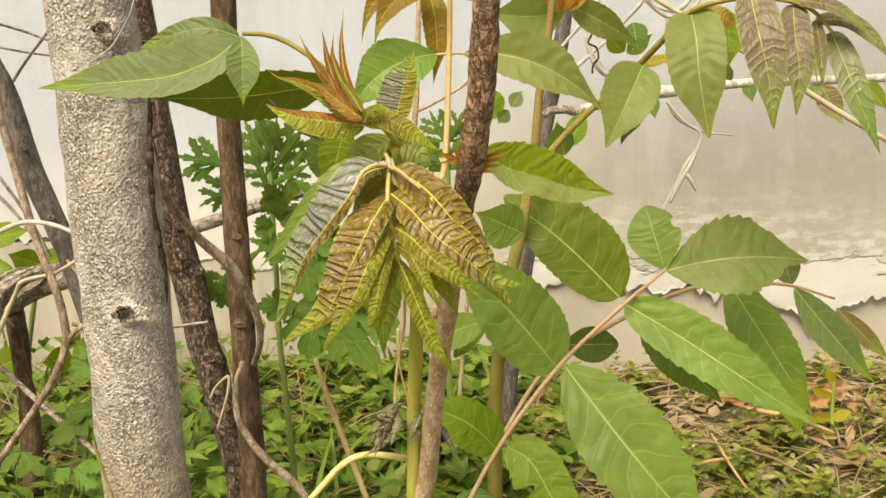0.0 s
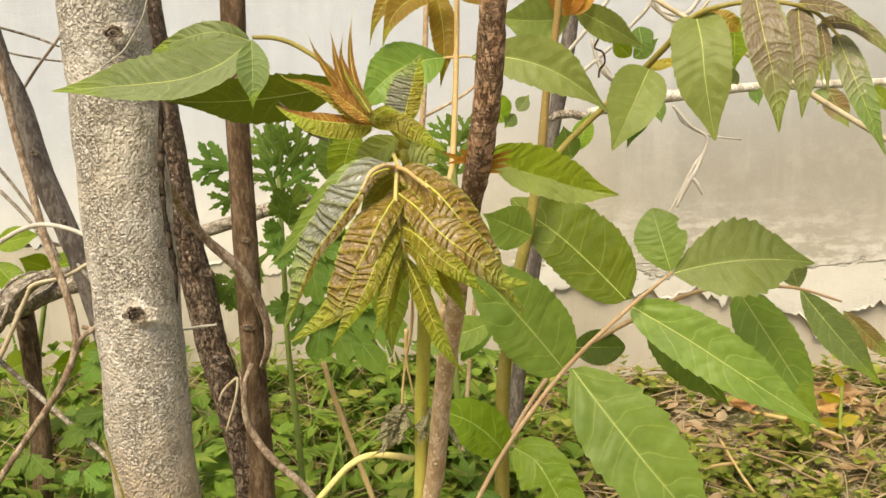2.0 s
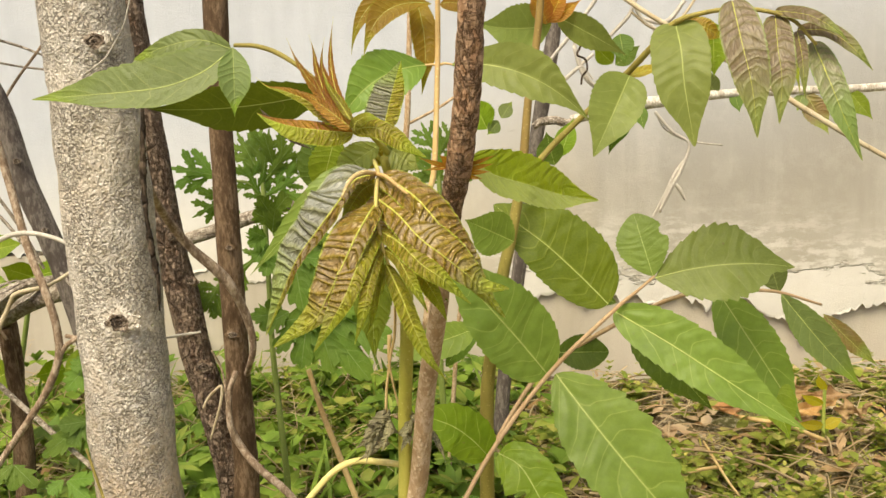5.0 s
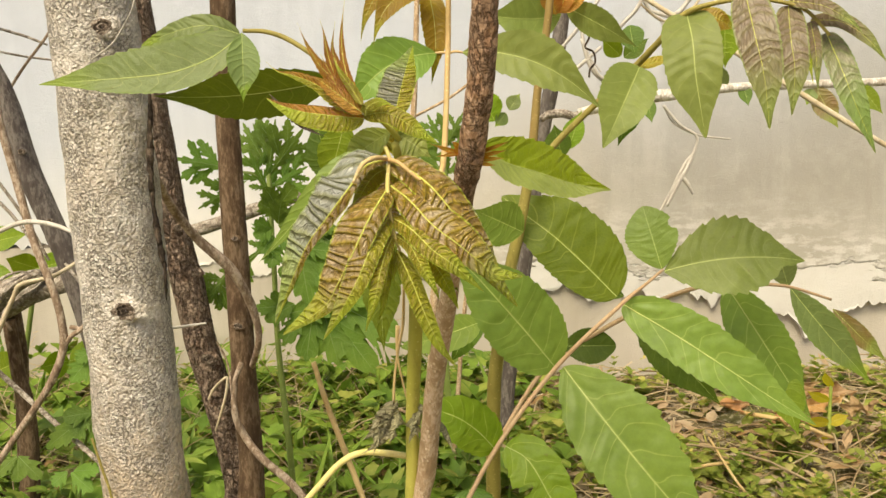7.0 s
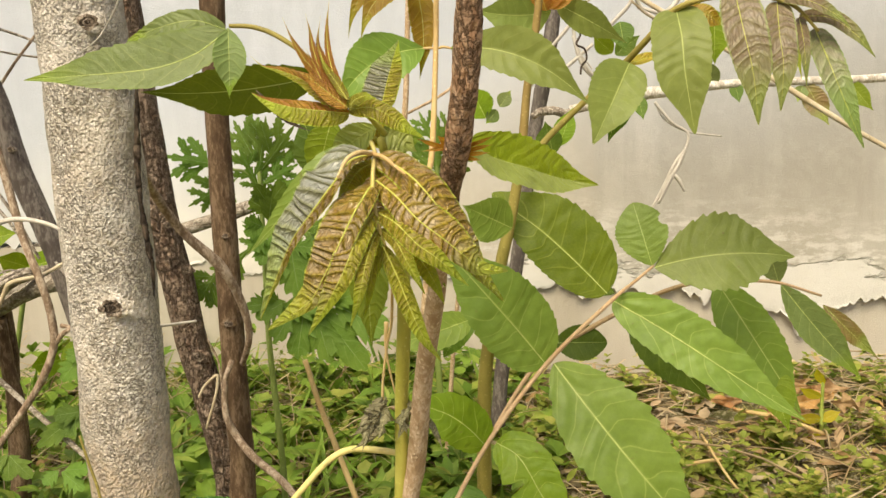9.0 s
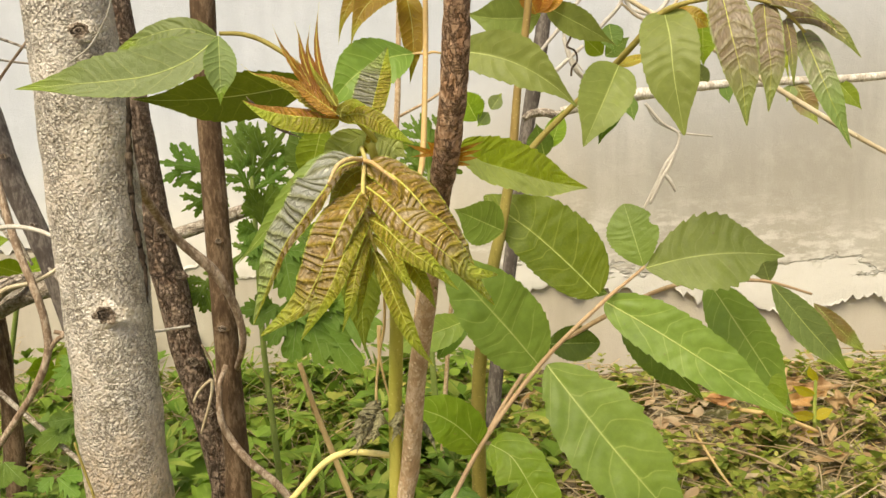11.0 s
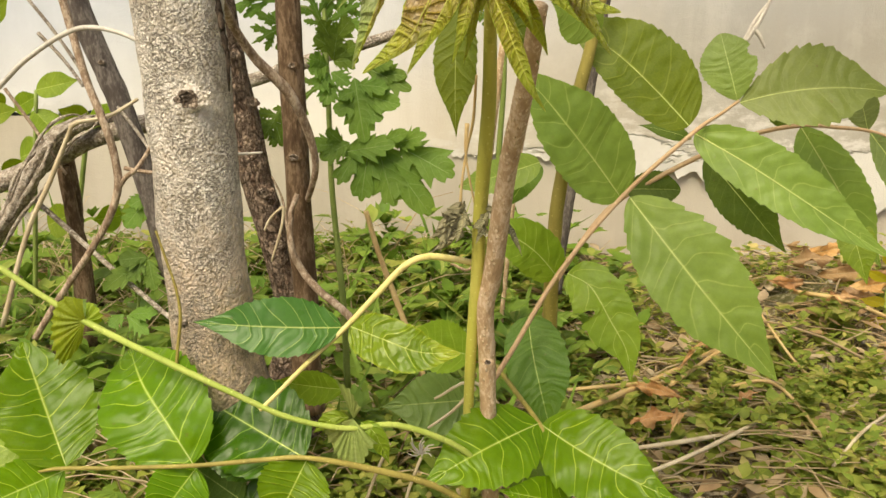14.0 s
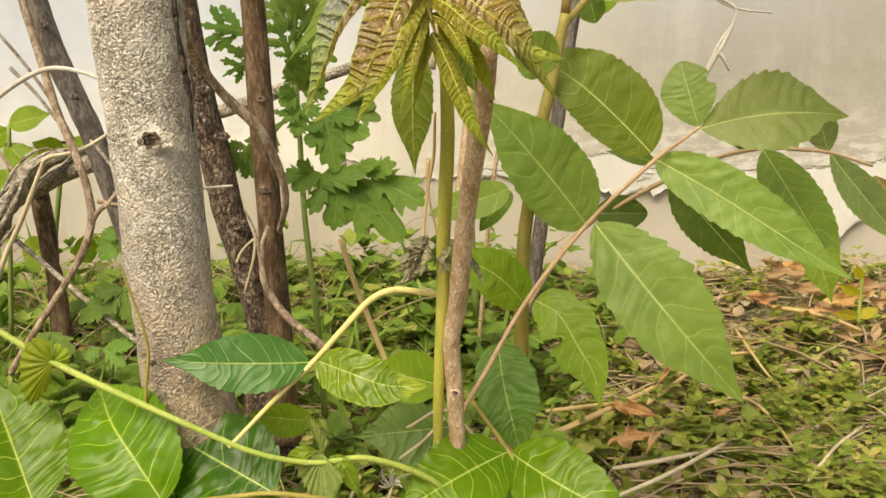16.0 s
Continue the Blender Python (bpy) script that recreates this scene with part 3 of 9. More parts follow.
def spline(pts, per=6):
    """A smooth line through points (x, y, z, radius)."""
    p = np.array(pts, dtype=float)
    p = np.vstack([2 * p[0] - p[1], p, 2 * p[-1] - p[-2]])
    out = []
    for i in range(1, len(p) - 2):
        for s in np.arange(per) / per:
            a, b, c, d = p[i - 1], p[i], p[i + 1], p[i + 2]
            out.append(0.5 * (2 * b + (c - a) * s + (2 * a - 5 * b + 4 * c - d) * s * s + (3 * b - a - 3 * c + d) * s ** 3))
    out.append(p[-2])
    return np.array(out)


def tube_data(pts, sides=10, per=6, rough=0.0, scale=60.0, close=True):
    line = spline(pts, per)
    c, r = line[:, :3], np.abs(line[:, 3])
    t = np.gradient(c, axis=0)
    t /= np.linalg.norm(t, axis=1)[:, None] + 1e-12
    ref = np.array([0.31, -0.9, 0.2]) if abs(t[0, 1]) < 0.8 else np.array([1.0, 0.1, 0.2])
    verts, faces, uvs = [], [], []
    for i in range(len(c)):
        a = np.cross(t[i], ref)
        a /= np.linalg.norm(a)
        b = np.cross(t[i], a)
        for j in range(sides):
            w = 2 * math.pi * j / sides
            n = a * math.cos(w) + b * math.sin(w)
            q = c[i] + n * r[i]
            if rough:
                q = q + n * r[i] * rough * (noise.fractal(Vector(q * scale), 0.8, 2.0, 4))
            verts.append(q)
            uvs.append((i / len(c), j / sides))
    for i in range(len(c) - 1):
        for j in range(sides):
            k2 = (j + 1) % sides
            faces.append((i * sides + j, i * sides + k2, (i + 1) * sides + k2, (i + 1) * sides + j))
    if close:
        faces.append(tuple(range(sides))[::-1])
        faces.append(tuple((len(c) - 1) * sides + j for j in range(sides)))
    return verts, faces, uvs


def stem(name, parent, material, pts, label="", sides=10, per=6, rough=0.0, scale=60.0):
    v, f, u = tube_data(pts, sides, per, rough, scale)
    ob = new(name, mesh_of(name, v, f, [material], u))
    if parent:
        under(ob, parent)
    return tagged(ob, label)


def unit(v):
    v = np.array(v, dtype=float)
    return v / (np.linalg.norm(v) + 1e-12)


def blade_data(base, tip, width, face, nu=72, nv=9, a=0.8, b=1.0, bend=0.0, droop=0.0, fold=0.15, quilt=0.014, veins=9, slant=1.25, wave=0.012, pucker=0.014, teeth=15, tooth=0.075, acum=0.55, curl=0.0, twist=0.0, rib=0.004, seed=0, lobes=0, depth=0.0, shear=0.0, bites=(), path=None, halves=None, two=False):
    """Leaf blade from base to tip, seen from 'face'. bend arches it out along its face, droop bows it sideways,
    fold lifts both halves, quilt puffs it up between the side veins, curl rolls the margins, twist turns it lengthwise.
    path: points that the rib runs through, in place of the straight way; halves: the widths of its two sides;
    two: the second side takes a material of its own."""
    base, tip = np.array(base, float), np.array(tip, float)
    ax = tip - base
    length = np.linalg.norm(ax)
    ax /= length
    n = np.array(face, float)
    n = unit(n - ax * n.dot(ax))
    side = np.cross(n, ax)
    rng = random.Random(seed)
    ph, ph2 = rng.uniform(0, 6.28), rng.uniform(0, 6.28)
    us = np.linspace(0.0, 1.0, nu + 1)
    prof = np.sin(math.pi * np.clip(us, 0.0005, 0.9995) ** a) ** b
    prof /= prof.max()
    k2 = np.clip((us - 0.6) / 0.4, 0, 1)
    prof *= 1 - acum * k2 * k2 * (3 - 2 * k2) * (1 - 0.0 * us)
    verts, uvs, faces, slots = [], [], [], []
    cols = 2 * nv + 1
    line = None
    if path:
        fine = spline([(*p, 0.0) for p in path], 16)[:, :3]
        run = np.concatenate([[0.0], np.cumsum(np.linalg.norm(np.diff(fine, axis=0), axis=1))])
        length = run[-1]
        line = np.stack([np.interp(us * length, run, fine[:, c]) for c in range(3)], axis=1)
        ways = np.gradient(line, axis=0)
    flank = halves or (0.5 * width, 0.5 * width)
    for i, u in enumerate(us):
        if path:
            ax = unit(ways[i])
            n = np.array(face, float)
            n = unit(n - ax * n.dot(ax))
            side = np.cross(n, ax)
        tw = twist * (u - 0.5)
        s2, n2 = side * math.cos(tw) + n * math.sin(tw), n * math.cos(tw) - side * math.sin(tw)
        arch = 4 * u * (1 - u)
        spine = (line[i] if path else base + ax * length * u) + n * length * bend * arch + side * length * droop * arch
        step = u * teeth + 0.3 * math.sin(5 * u + ph)
        saw = step % 1.0
        size = [0.45 + 1.1 * ((math.sin(int(step) * 12.9898 + ph * (3 + sg)) * 43758.5453) % 1.0) for sg in (0, 1)]
        cut = 1 - depth * (1 - abs(math.sin(math.pi * lobes * u)) ** 0.8) * min(1, 6 * (1 - u)) if lobes else 1.0
        for j in range(cols):
            v = (j - nv) / nv
            av = abs(v)
            half = flank[v > 0] * prof[i]
            lop = 1 + (0.06 if v > 0 else -0.06) * math.sin(ph)
            reach = half * lop * cut * (1 + (tooth * size[v > 0] * (saw - 0.5) if av > 0.99 and 0.06 < u < 0.97 else 0))
            for bu, sg, deep, wide in bites:
                if v * sg > 0:
                    reach *= 1 - deep * math.exp(-((u - bu) / wide) ** 4)
            x = v * reach
            h = fold * half * av
            off = min(1.0, 2.2 * av) ** 2 * (3 - 2 * min(1.0, 2.2 * av)) if v > 0 else 0.0
            row = u * veins + 0.28 * math.sin(1.7 * u * veins + ph + 1.4 * off) + 0.3 * off
            cv = row - slant * av ** 1.15
            puff = 0.65 + 0.9 * noise.noise(Vector((row * 0.7, v * 2.2, seed * 3.7)))
            full = min(1, 3 * av) * min(1, prof[i] * 1.4)
            h += quilt * width * puff * (abs(math.sin(math.pi * (cv + 0.5))) - 0.5) * full * (1 - 0.6 * av)
            p3 = Vector((u * length / width * 4.5, v * 2.2 * prof[i], seed * 1.3))
            h += pucker * width * (noise.noise(p3) + 0.5 * noise.noise(p3 * 2.3)) * full
            h += wave * width * math.sin(2 * math.pi * 2.3 * u + ph + (1.3 if v > 0 else 0)) * av * av * prof[i]
            h += 0.25 * wave * width * math.sin(2 * math.pi * 6.1 * u + ph2) * av * av * prof[i]
            if curl:
                ang = curl * av
                x, h = v * reach * (math.sin(ang) / ang if ang else 1), h - reach * (1 - math.cos(ang)) * 0.9
            verts.append(spine + s2 * x + n2 * h + ax * shear * abs(x))
            uvs.append((row / veins, 0.5 + 0.5 * v))
    for i in range(nu):
        for j in range(cols - 1):
            o = i * cols + j
            faces.append((o, o + 1, o + cols + 1, o + cols))
            slots.append(2 if two and j >= nv else 0)
    # the raised rib on both faces
    o = len(verts)
    rw = rib * max(length, 0.03)
    for i, u in enumerate(us):
        if path:
            ax = unit(ways[i])
            n = np.array(face, float)
            n = unit(n - ax * n.dot(ax))
            side = np.cross(n, ax)
        tw = twist * (u - 0.5)
        s2, n2 = side * math.cos(tw) + n * math.sin(tw), n * math.cos(tw) - side * math.sin(tw)
        arch = 4 * u * (1 - u)
        spine = (line[i] if path else base + ax * length * u) + n * length * bend * arch + side * length * droop * arch
        r = rw * (1.05 - 0.9 * u)
        for da, db in ((-1, -0.1), (0, 0.75), (1, -0.1), (0, -1.0)):
            verts.append(spine + s2 * r * da + n2 * r * db)
            uvs.append((u, 0.5))
    for i in range(nu):
        for j in range(4):
            p, q = o + i * 4 + j, o + i * 4 + (j + 1) % 4
            faces.append((p, q, q + 4, p + 4))
            slots.append(1)
    return verts, faces, uvs, slots


SEEDS = [0]


def leaflet(name, parent, material, base, tip, width, face, rib_material=None, label="", **shape):
    SEEDS[0] += 1
    v, f, u, s = blade_data(base, tip, width, face, seed=SEEDS[0], **shape)
    ob = new(name, mesh_of(name, v, f, [material, rib_material or VEIN], u, s))
    if parent:
        under(ob, parent)
    return tagged(ob, label)


def curved_leaf(name, parent, material, path, halves, face, rib_material=None, second=None, label="", **shape):
    """A leaf whose rib runs through the points of path, with its own width on each side of the rib."""
    SEEDS[0] += 1
    v, f, u, s = blade_data(path[0], path[-1], sum(halves), face, seed=SEEDS[0], path=path, halves=halves, two=bool(second), **shape)
    ob = new(name, mesh_of(name, v, f, [material, rib_material or VEIN] + ([second] if second else []), u, s))
    under(ob, parent)
    return tagged(ob, label)


YOUNG = dict(nu=200, nv=13, veins=20, slant=1.1, quilt=0.017, pucker=0.035, wave=0.03, teeth=26, tooth=0.035, curl=0.7, fold=0.0, a=0.64, b=0.62, acum=0.5, rib=0.0062)
BUD = dict(nu=90, nv=6, veins=15, slant=1.6, quilt=0.10, pucker=0.04, wave=0.03, teeth=15, tooth=0.16, curl=0.4, fold=0.3, a=0.5, b=1.0, acum=0.75, rib=0.006)


def lobed_leaf(parent, material, base, tip, width, face, seed=0, lobes=3, slim=1.0):
    """A deeply cut leaf: an end lobe and coarsely toothed side lobes that point forward, in one mesh."""
    base, tip = np.array(base, float), np.array(tip, float)
    ax = tip - base
    length = np.linalg.norm(ax)
    ax /= length
    n = unit(np.array(face) - ax * np.dot(face, ax))
    side = np.cross(n, ax)
    rng2 = random.Random(seed)
    lobe_list = [(base, tip, 0.32 * width * slim, 1.0)]
    for i in range(lobes):
        for s in (-1, 1):
            p = base + ax * length * (0.14 + 0.21 * i + rng2.uniform(-0.03, 0.03))
            ang = math.radians(60 - 9 * i + rng2.uniform(-8, 8))
            reach = width * (0.62, 0.72, 0.56, 0.4)[i] * rng2.uniform(0.85, 1.15)
            d = ax * math.cos(ang) + side * s * math.sin(ang) - n * rng2.uniform(-0.05, 0.3)
            lobe_list.append((p - n * 0.0006 * (i + 1), p + unit(d) * reach, reach * 0.52 * slim, 1.2))
    verts, faces, uvs, slots = [], [], [], []
    for i, (p, q, w, a) in enumerate(lobe_list):
        v, f, u, s = blade_data(p, q, w, face, nu=40 if i == 0 else 26, nv=3, a=a, b=0.75, acum=0.15, teeth=6 if i == 0 else 4, tooth=0.8, shear=0.35, bend=0.05, fold=-0.12, wave=0.03, quilt=0.02, veins=4, slant=1.5, rib=0.006, seed=seed * 9 + i)
        o = len(verts)
        verts += v
        faces += [tuple(o + c for c in g) for g in f]
        uvs += u
        slots += s
    ob = new("lobed_leaf", mesh_of("lobed_leaf", verts, faces, [material, RIB_GREEN], uvs, slots))
    return under(ob, parent)


def cut_leaf(parent, material, lobes, face):
    """A broad leaf cut into coarsely toothed lobes, each (base, tip, width), grown together in one mesh."""
    verts, faces, uvs, slots = [], [], [], []
    for i, (p, q, w) in enumerate(lobes):
        SEEDS[0] += 1
        lift = np.array(unit(face)) * 0.0002 * i
        v, f, u, s = blade_data(np.array(p) + lift, np.array(q) + lift, w, face, nu=44, nv=4, a=0.95, b=0.55, acum=0.35, teeth=3.6, tooth=0.62, shear=0.45, bend=0.03, fold=0.05, wave=0.04, quilt=0.02, pucker=0.02, veins=4, slant=1.6, rib=0.009, seed=SEEDS[0])
        o = len(verts)
        verts += v
        faces += [tuple(o + c for c in g) for g in f]
        uvs += u
        slots += s
    ob = new("lobed_leaf", mesh_of("lobed_leaf", verts, faces, [material, RIB_GREEN], uvs, slots))
    return under(ob, parent)


def pleated_leaf(parent, material, node, tips, depth, per=7):
    """A half-unfolded young leaf: pleats spreading like a fan from its node to the tips, with a toothed edge."""
    node, rim = np.array(node), spline([(*p, 0.0) for p in tips], per)[:, :3]
    rings, count = 12, len(rim)
    verts, faces, uvs = [], [], []
    for i in range(rings + 1):
        r = i / rings
        for j, tip in enumerate(rim):
            q = node + (tip - node) * r * (1 + (0.05 * (j % 4 - 1.5) / 1.5 if i == rings else 0))
            out = depth * (0.5 - abs(math.cos(math.pi * j / per * 1.5))) * min(1, 1.6 * r) + 0.8 * depth * math.sin(math.pi * r)
            verts.append(q + np.array((0.0, -out, 0.0)))
            uvs.append((r, j / count))
    for i in range(rings):
        for j in range(count - 1):
            o = i * count + j
            faces.append((o, o + 1, o + count + 1, o + count))
    return under(new("young_leaflet", mesh_of("young_leaflet", verts, faces, [material], uvs)), parent)


def scatter_leaves(name, label, category, material, spots, kind="stuff"):
    """Many small bent leaves (x, y, z, length, width, turn, tip-up angle, roll) in one mesh."""
    prof = ((0.0, 0.06), (0.3, 0.85), (0.62, 1.0), (1.0, 0.05))
    verts, faces = [], []
    for x, y, z, ln, wd, turn, up, bow in spots:
        d = np.array([math.cos(turn) * math.cos(up), math.sin(turn) * math.cos(up), math.sin(up)])
        s = np.array([-math.sin(turn), math.cos(turn), 0.0])
        n = np.cross(d, s)
        o = len(verts)
        for u, w in prof:
            c = np.array([x, y, z]) + d * ln * u - n * (-bow * ln * u * u)
            for sg in (-1, 0, 1):
                verts.append(c + s * sg * w * wd * 0.5 + n * (0.12 * wd * w * abs(sg)))
        for i in range(3):
            for j in range(2):
                p = o + 3 * i + j
                faces.append((p, p + 1, p + 4, p + 3))
    ob = new(name, mesh_of(name, verts, faces, [material]))
    return tagged(ob, label, category, kind=kind)


def scatter_straws(name, label, category, material, lines):
    """Many thin bent stalks, each a three-sided tube, in one mesh."""
    verts, faces = [], []
    for p, q, sag, r in lines:
        p, q = np.array(p), np.array(q)
        o, m = len(verts), 5
        d = unit(q - p)
        a = unit(np.cross(d, (0.2, 0.1, 1)))
        b = np.cross(d, a)
        for i in range(m):
            u = i / (m - 1)
            c = p + (q - p) * u + np.array(sag) * 4 * u * (1 - u)
            for j in range(3):
                w = 2.094 * j
                verts.append(c + (a * math.cos(w) + b * math.sin(w)) * r * (1.1 - 0.6 * u))
        for i in range(m - 1):
            for j in range(3):
                x, y = o + 3 * i + j, o + 3 * i + (j + 1) % 3
                faces.append((x, y, y + 3, x + 3))
    ob = new(name, mesh_of(name, verts, faces, [material]))
    return tagged(ob, label, category, kind="stuff")


# ---- ground and wall ----
def ground_z(x, y):
    bank = 0.03 * math.tanh((y - 1.06) * 6) - 0.005
    return bank + 0.018 * noise.noise(Vector((x * 5, y * 5, 1.7))) + 0.007 * noise.noise(Vector((x * 17, y * 17, 4.1)))


WALL_Y = 1.40
gv, gf = [], []
gx = np.concatenate([[-60, -25, -10, -5, -3], np.linspace(-1.6, 1.9, 141), [3, 5, 10, 25, 60]])
gy = np.concatenate([[-60, -20, -8, -4, -2, -1], np.linspace(-0.3, 1.5, 91), [2.5, 5, 20, 60]])
for y in gy:
    for x in gx:
        near = -1.7 < x < 2 and -0.4 < y < 1.55
        gv.append((x, y, ground_z(x, y) + (0.006 * noise.noise(Vector((x * 60, y * 60, 0))) if near else 0)))
for j in range(len(gy) - 1):
    for i in range(len(gx) - 1):
        o = j * len(gx) + i
        gf.append((o, o + 1, o + len(gx) + 1, o + len(gx)))
ground = new("ground", mesh_of("ground", gv, gf, [SOIL]))
tagged(ground, "brown soil with leaf litter beside a wall", "ground", kind="structure")


def wall_edge(x):
    """Height of the ragged lower edge of the plaster."""
    base = 0.19 - 0.09 * x
    base -= 0.034 * math.exp(-(((x - 0.63) / 0.06) ** 2))
    return base + 0.026 * noise.fractal(Vector((x * 9, 3.3, 0)), 0.45, 2.2, 7) + 0.02 * max(0, noise.noise(Vector((x * 3.1, 0.4, 8))))


wx = np.concatenate([np.linspace(-8, -1.6, 30), np.arange(-1.58, 1.75, 0.006), np.linspace(1.8, 8, 30)])
wv, wf = [], []
for x in wx:
    e = wall_edge(x)
    thin = 0.011 + 0.003 * noise.noise(Vector((x * 22, 7.0, 1.0)))
    for z, y in ((e, WALL_Y + 0.03), (e, WALL_Y + 0.012 - thin), (e + 0.004, WALL_Y + 0.001), (e + 0.02, WALL_Y), (0.5, WALL_Y), (1.2, WALL_Y), (2.6, WALL_Y), (2.6, WALL_Y + 0.2), (e, WALL_Y + 0.2)):
        wv.append((x, y, z))
for i in range(len(wx) - 1):
    for j in range(9):
        a0, b0 = i * 9 + j, i * 9 + (j + 1) % 9
        wf.append((a0, a0 + 9, b0 + 9, b0))
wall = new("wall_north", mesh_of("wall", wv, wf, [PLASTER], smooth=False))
tagged(wall, "beige painted plaster wall with a scraped, peeling lower edge", "wall", kind="structure")
fv, ff = [], []
fx = np.concatenate([np.linspace(-8, -1.6, 12), np.arange(-1.58, 1.75, 0.02), np.linspace(1.8, 8, 12)])
for x in fx:
    for z in (-0.15, 0.0, 0.04, 0.08, 0.12, 0.16, 0.20, 0.26):
        fv.append((x, WALL_Y + 0.004 + 0.010 * min(1, max(0, (x + 0.05) / 0.35)) + 0.002 * noise.noise(Vector((x * 11, z * 14, 0))), z))
for i in range(len(fx) - 1):
    for j in range(7):
        o = i * 8 + j
        ff.append((o, o + 8, o + 9, o + 1))
footing = new("wall_footing", mesh_of("wall_footing", fv, ff, [FOOTING]))
tagged(footing, "grey rendered footing below the peeling plaster", "wall footing", kind="structure")


# ---- trees and stems ----
grey_tree = thing('young_tree', (-0.1067, 0.46, 0), "slender tree trunk with rough grey bark, rooted in weeds", "tree")
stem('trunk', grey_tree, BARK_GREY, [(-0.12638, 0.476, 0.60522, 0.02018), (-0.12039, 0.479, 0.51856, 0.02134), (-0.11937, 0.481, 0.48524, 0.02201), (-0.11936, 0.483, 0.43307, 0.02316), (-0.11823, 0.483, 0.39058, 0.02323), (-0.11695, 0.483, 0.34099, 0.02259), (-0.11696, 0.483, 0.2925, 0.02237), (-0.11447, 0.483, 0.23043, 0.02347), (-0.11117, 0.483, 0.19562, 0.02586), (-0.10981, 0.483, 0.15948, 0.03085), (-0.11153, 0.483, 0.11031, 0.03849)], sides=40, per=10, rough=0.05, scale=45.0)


def bark_knot(parent, centre, outward, size, rim):
    """A scarred ring where a twig broke off."""
    c, n = np.array(centre), unit(outward)
    s = unit(np.cross(n, (0, 0, 1)))
    u2 = np.cross(s, n)
    vs, fs = [], []
    rings = ((1.7, -0.35), (1.1, 0.03), (0.74, 0.08), (0.58, -0.14), (0.34, -0.02), (0.05, -0.12))
    for r, h in rings:
        for j in range(16):
            w = 2 * math.pi * j / 16
            k2 = 1 + 0.42 * noise.noise(Vector((math.cos(w) * 2 + size * 900, math.sin(w) * 2, r * 3)))
            vs.append(c + (s * math.cos(w) * 1.25 + u2 * math.sin(w) * 0.8) * size * r * k2 + n * size * h)
    for i in range(len(rings) - 1):
        for j in range(16):
            k2 = (j + 1) % 16
            fs.append((i * 16 + j, i * 16 + k2, (i + 1) * 16 + k2, (i + 1) * 16 + j))
    return under(new("bark_knot", mesh_of("bark_knot", vs, fs, [rim, BARK_KNOT, BARK_SEAM], None, [0] * 16 + [1] * 16 + [2] * 16 + [1] * 16 + [2] * 16)), parent)


stem('bark_seam', grey_tree, BARK_SEAM, [(-0.092, 0.474, 0.475, 0.0005), (-0.093, 0.474, 0.456, 0.0013), (-0.094, 0.472, 0.435, 0.0016), (-0.094, 0.472, 0.417, 0.0013), (-0.093, 0.472, 0.399, 0.0016), (-0.091, 0.472, 0.381, 0.0012), (-0.092, 0.474, 0.363, 0.0005)], "dark crack along the bark", sides=8, per=10, rough=0.6, scale=220.0)
bark_knot(grey_tree, (-0.1073, 0.4592, 0.5024), (-0.12, -1, 0), 0.0042, BARK_GREY)
bark_knot(grey_tree, (-0.1083, 0.4592, 0.3607), (-0.12, -1, 0), 0.0052, BARK_GREY)


def bark_flake(parent, centre, axis_at, size, material, turn):
    """A thin curled plate of bark standing a little off the trunk."""
    c = np.array(centre)
    n = unit((c[0] - axis_at[0], c[1] - axis_at[1], 0.0))
    t, up = np.cross((0, 0, 1), n), np.array((0.0, 0.0, 1.0))
    vs, fs = [], []
    for back in (0, 1):
        for i in range(5):
            for j in range(4):
                a, b = (i / 4 - 0.5) * 1.6, j / 3 - 0.5
                edge = 1 + 0.4 * noise.noise(Vector((i * 1.3 + turn * 7, j * 1.1, turn)))
                q = t * (b * math.cos(turn) - a * math.sin(turn)) + up * (a * math.cos(turn) + b * math.sin(turn))
                vs.append(c + q * size * edge + n * size * (0.10 + 0.35 * a * a + 0.3 * b * b - 0.16 * back))
    for i in range(4):
        for j in range(3):
            o = i * 4 + j
            fs += [(o, o + 1, o + 5, o + 4), (20 + o, 24 + o, 25 + o, 21 + o)]
    ring = [0, 1, 2, 3, 7, 11, 15, 19, 18, 17, 16, 12, 8, 4]
    fs += [(p, 20 + p, 20 + q, q) for p, q in zip(ring, ring[1:] + ring[:1])]
    return under(new("bark_flake", mesh_of("bark_flake", vs, fs, [material])), parent)


flakes = random.Random(5)
for _ in range(34):
    z = flakes.uniform(0.13, 0.245)
    way, r = radians(flakes.uniform(-178, -118)), 0.0228 + 0.0145 * max(0.0, (0.235 - z) / 0.11) ** 1.6
    bark_flake(grey_tree, (-0.1117 + (r + 0.001) * math.cos(way), 0.483 + (r + 0.001) * math.sin(way), z), (-0.1117, 0.483), flakes.uniform(0.003, 0.006), flakes.choice((BARK_KNOT, BARK_WEATHERED, BARK_TWIG)), flakes.uniform(-0.7, 0.7))
dark_tree = thing('young_tree', (-0.1275, 0.69, 0), "slender trunk with dark cracked bark, leaning behind the grey one", "tree")
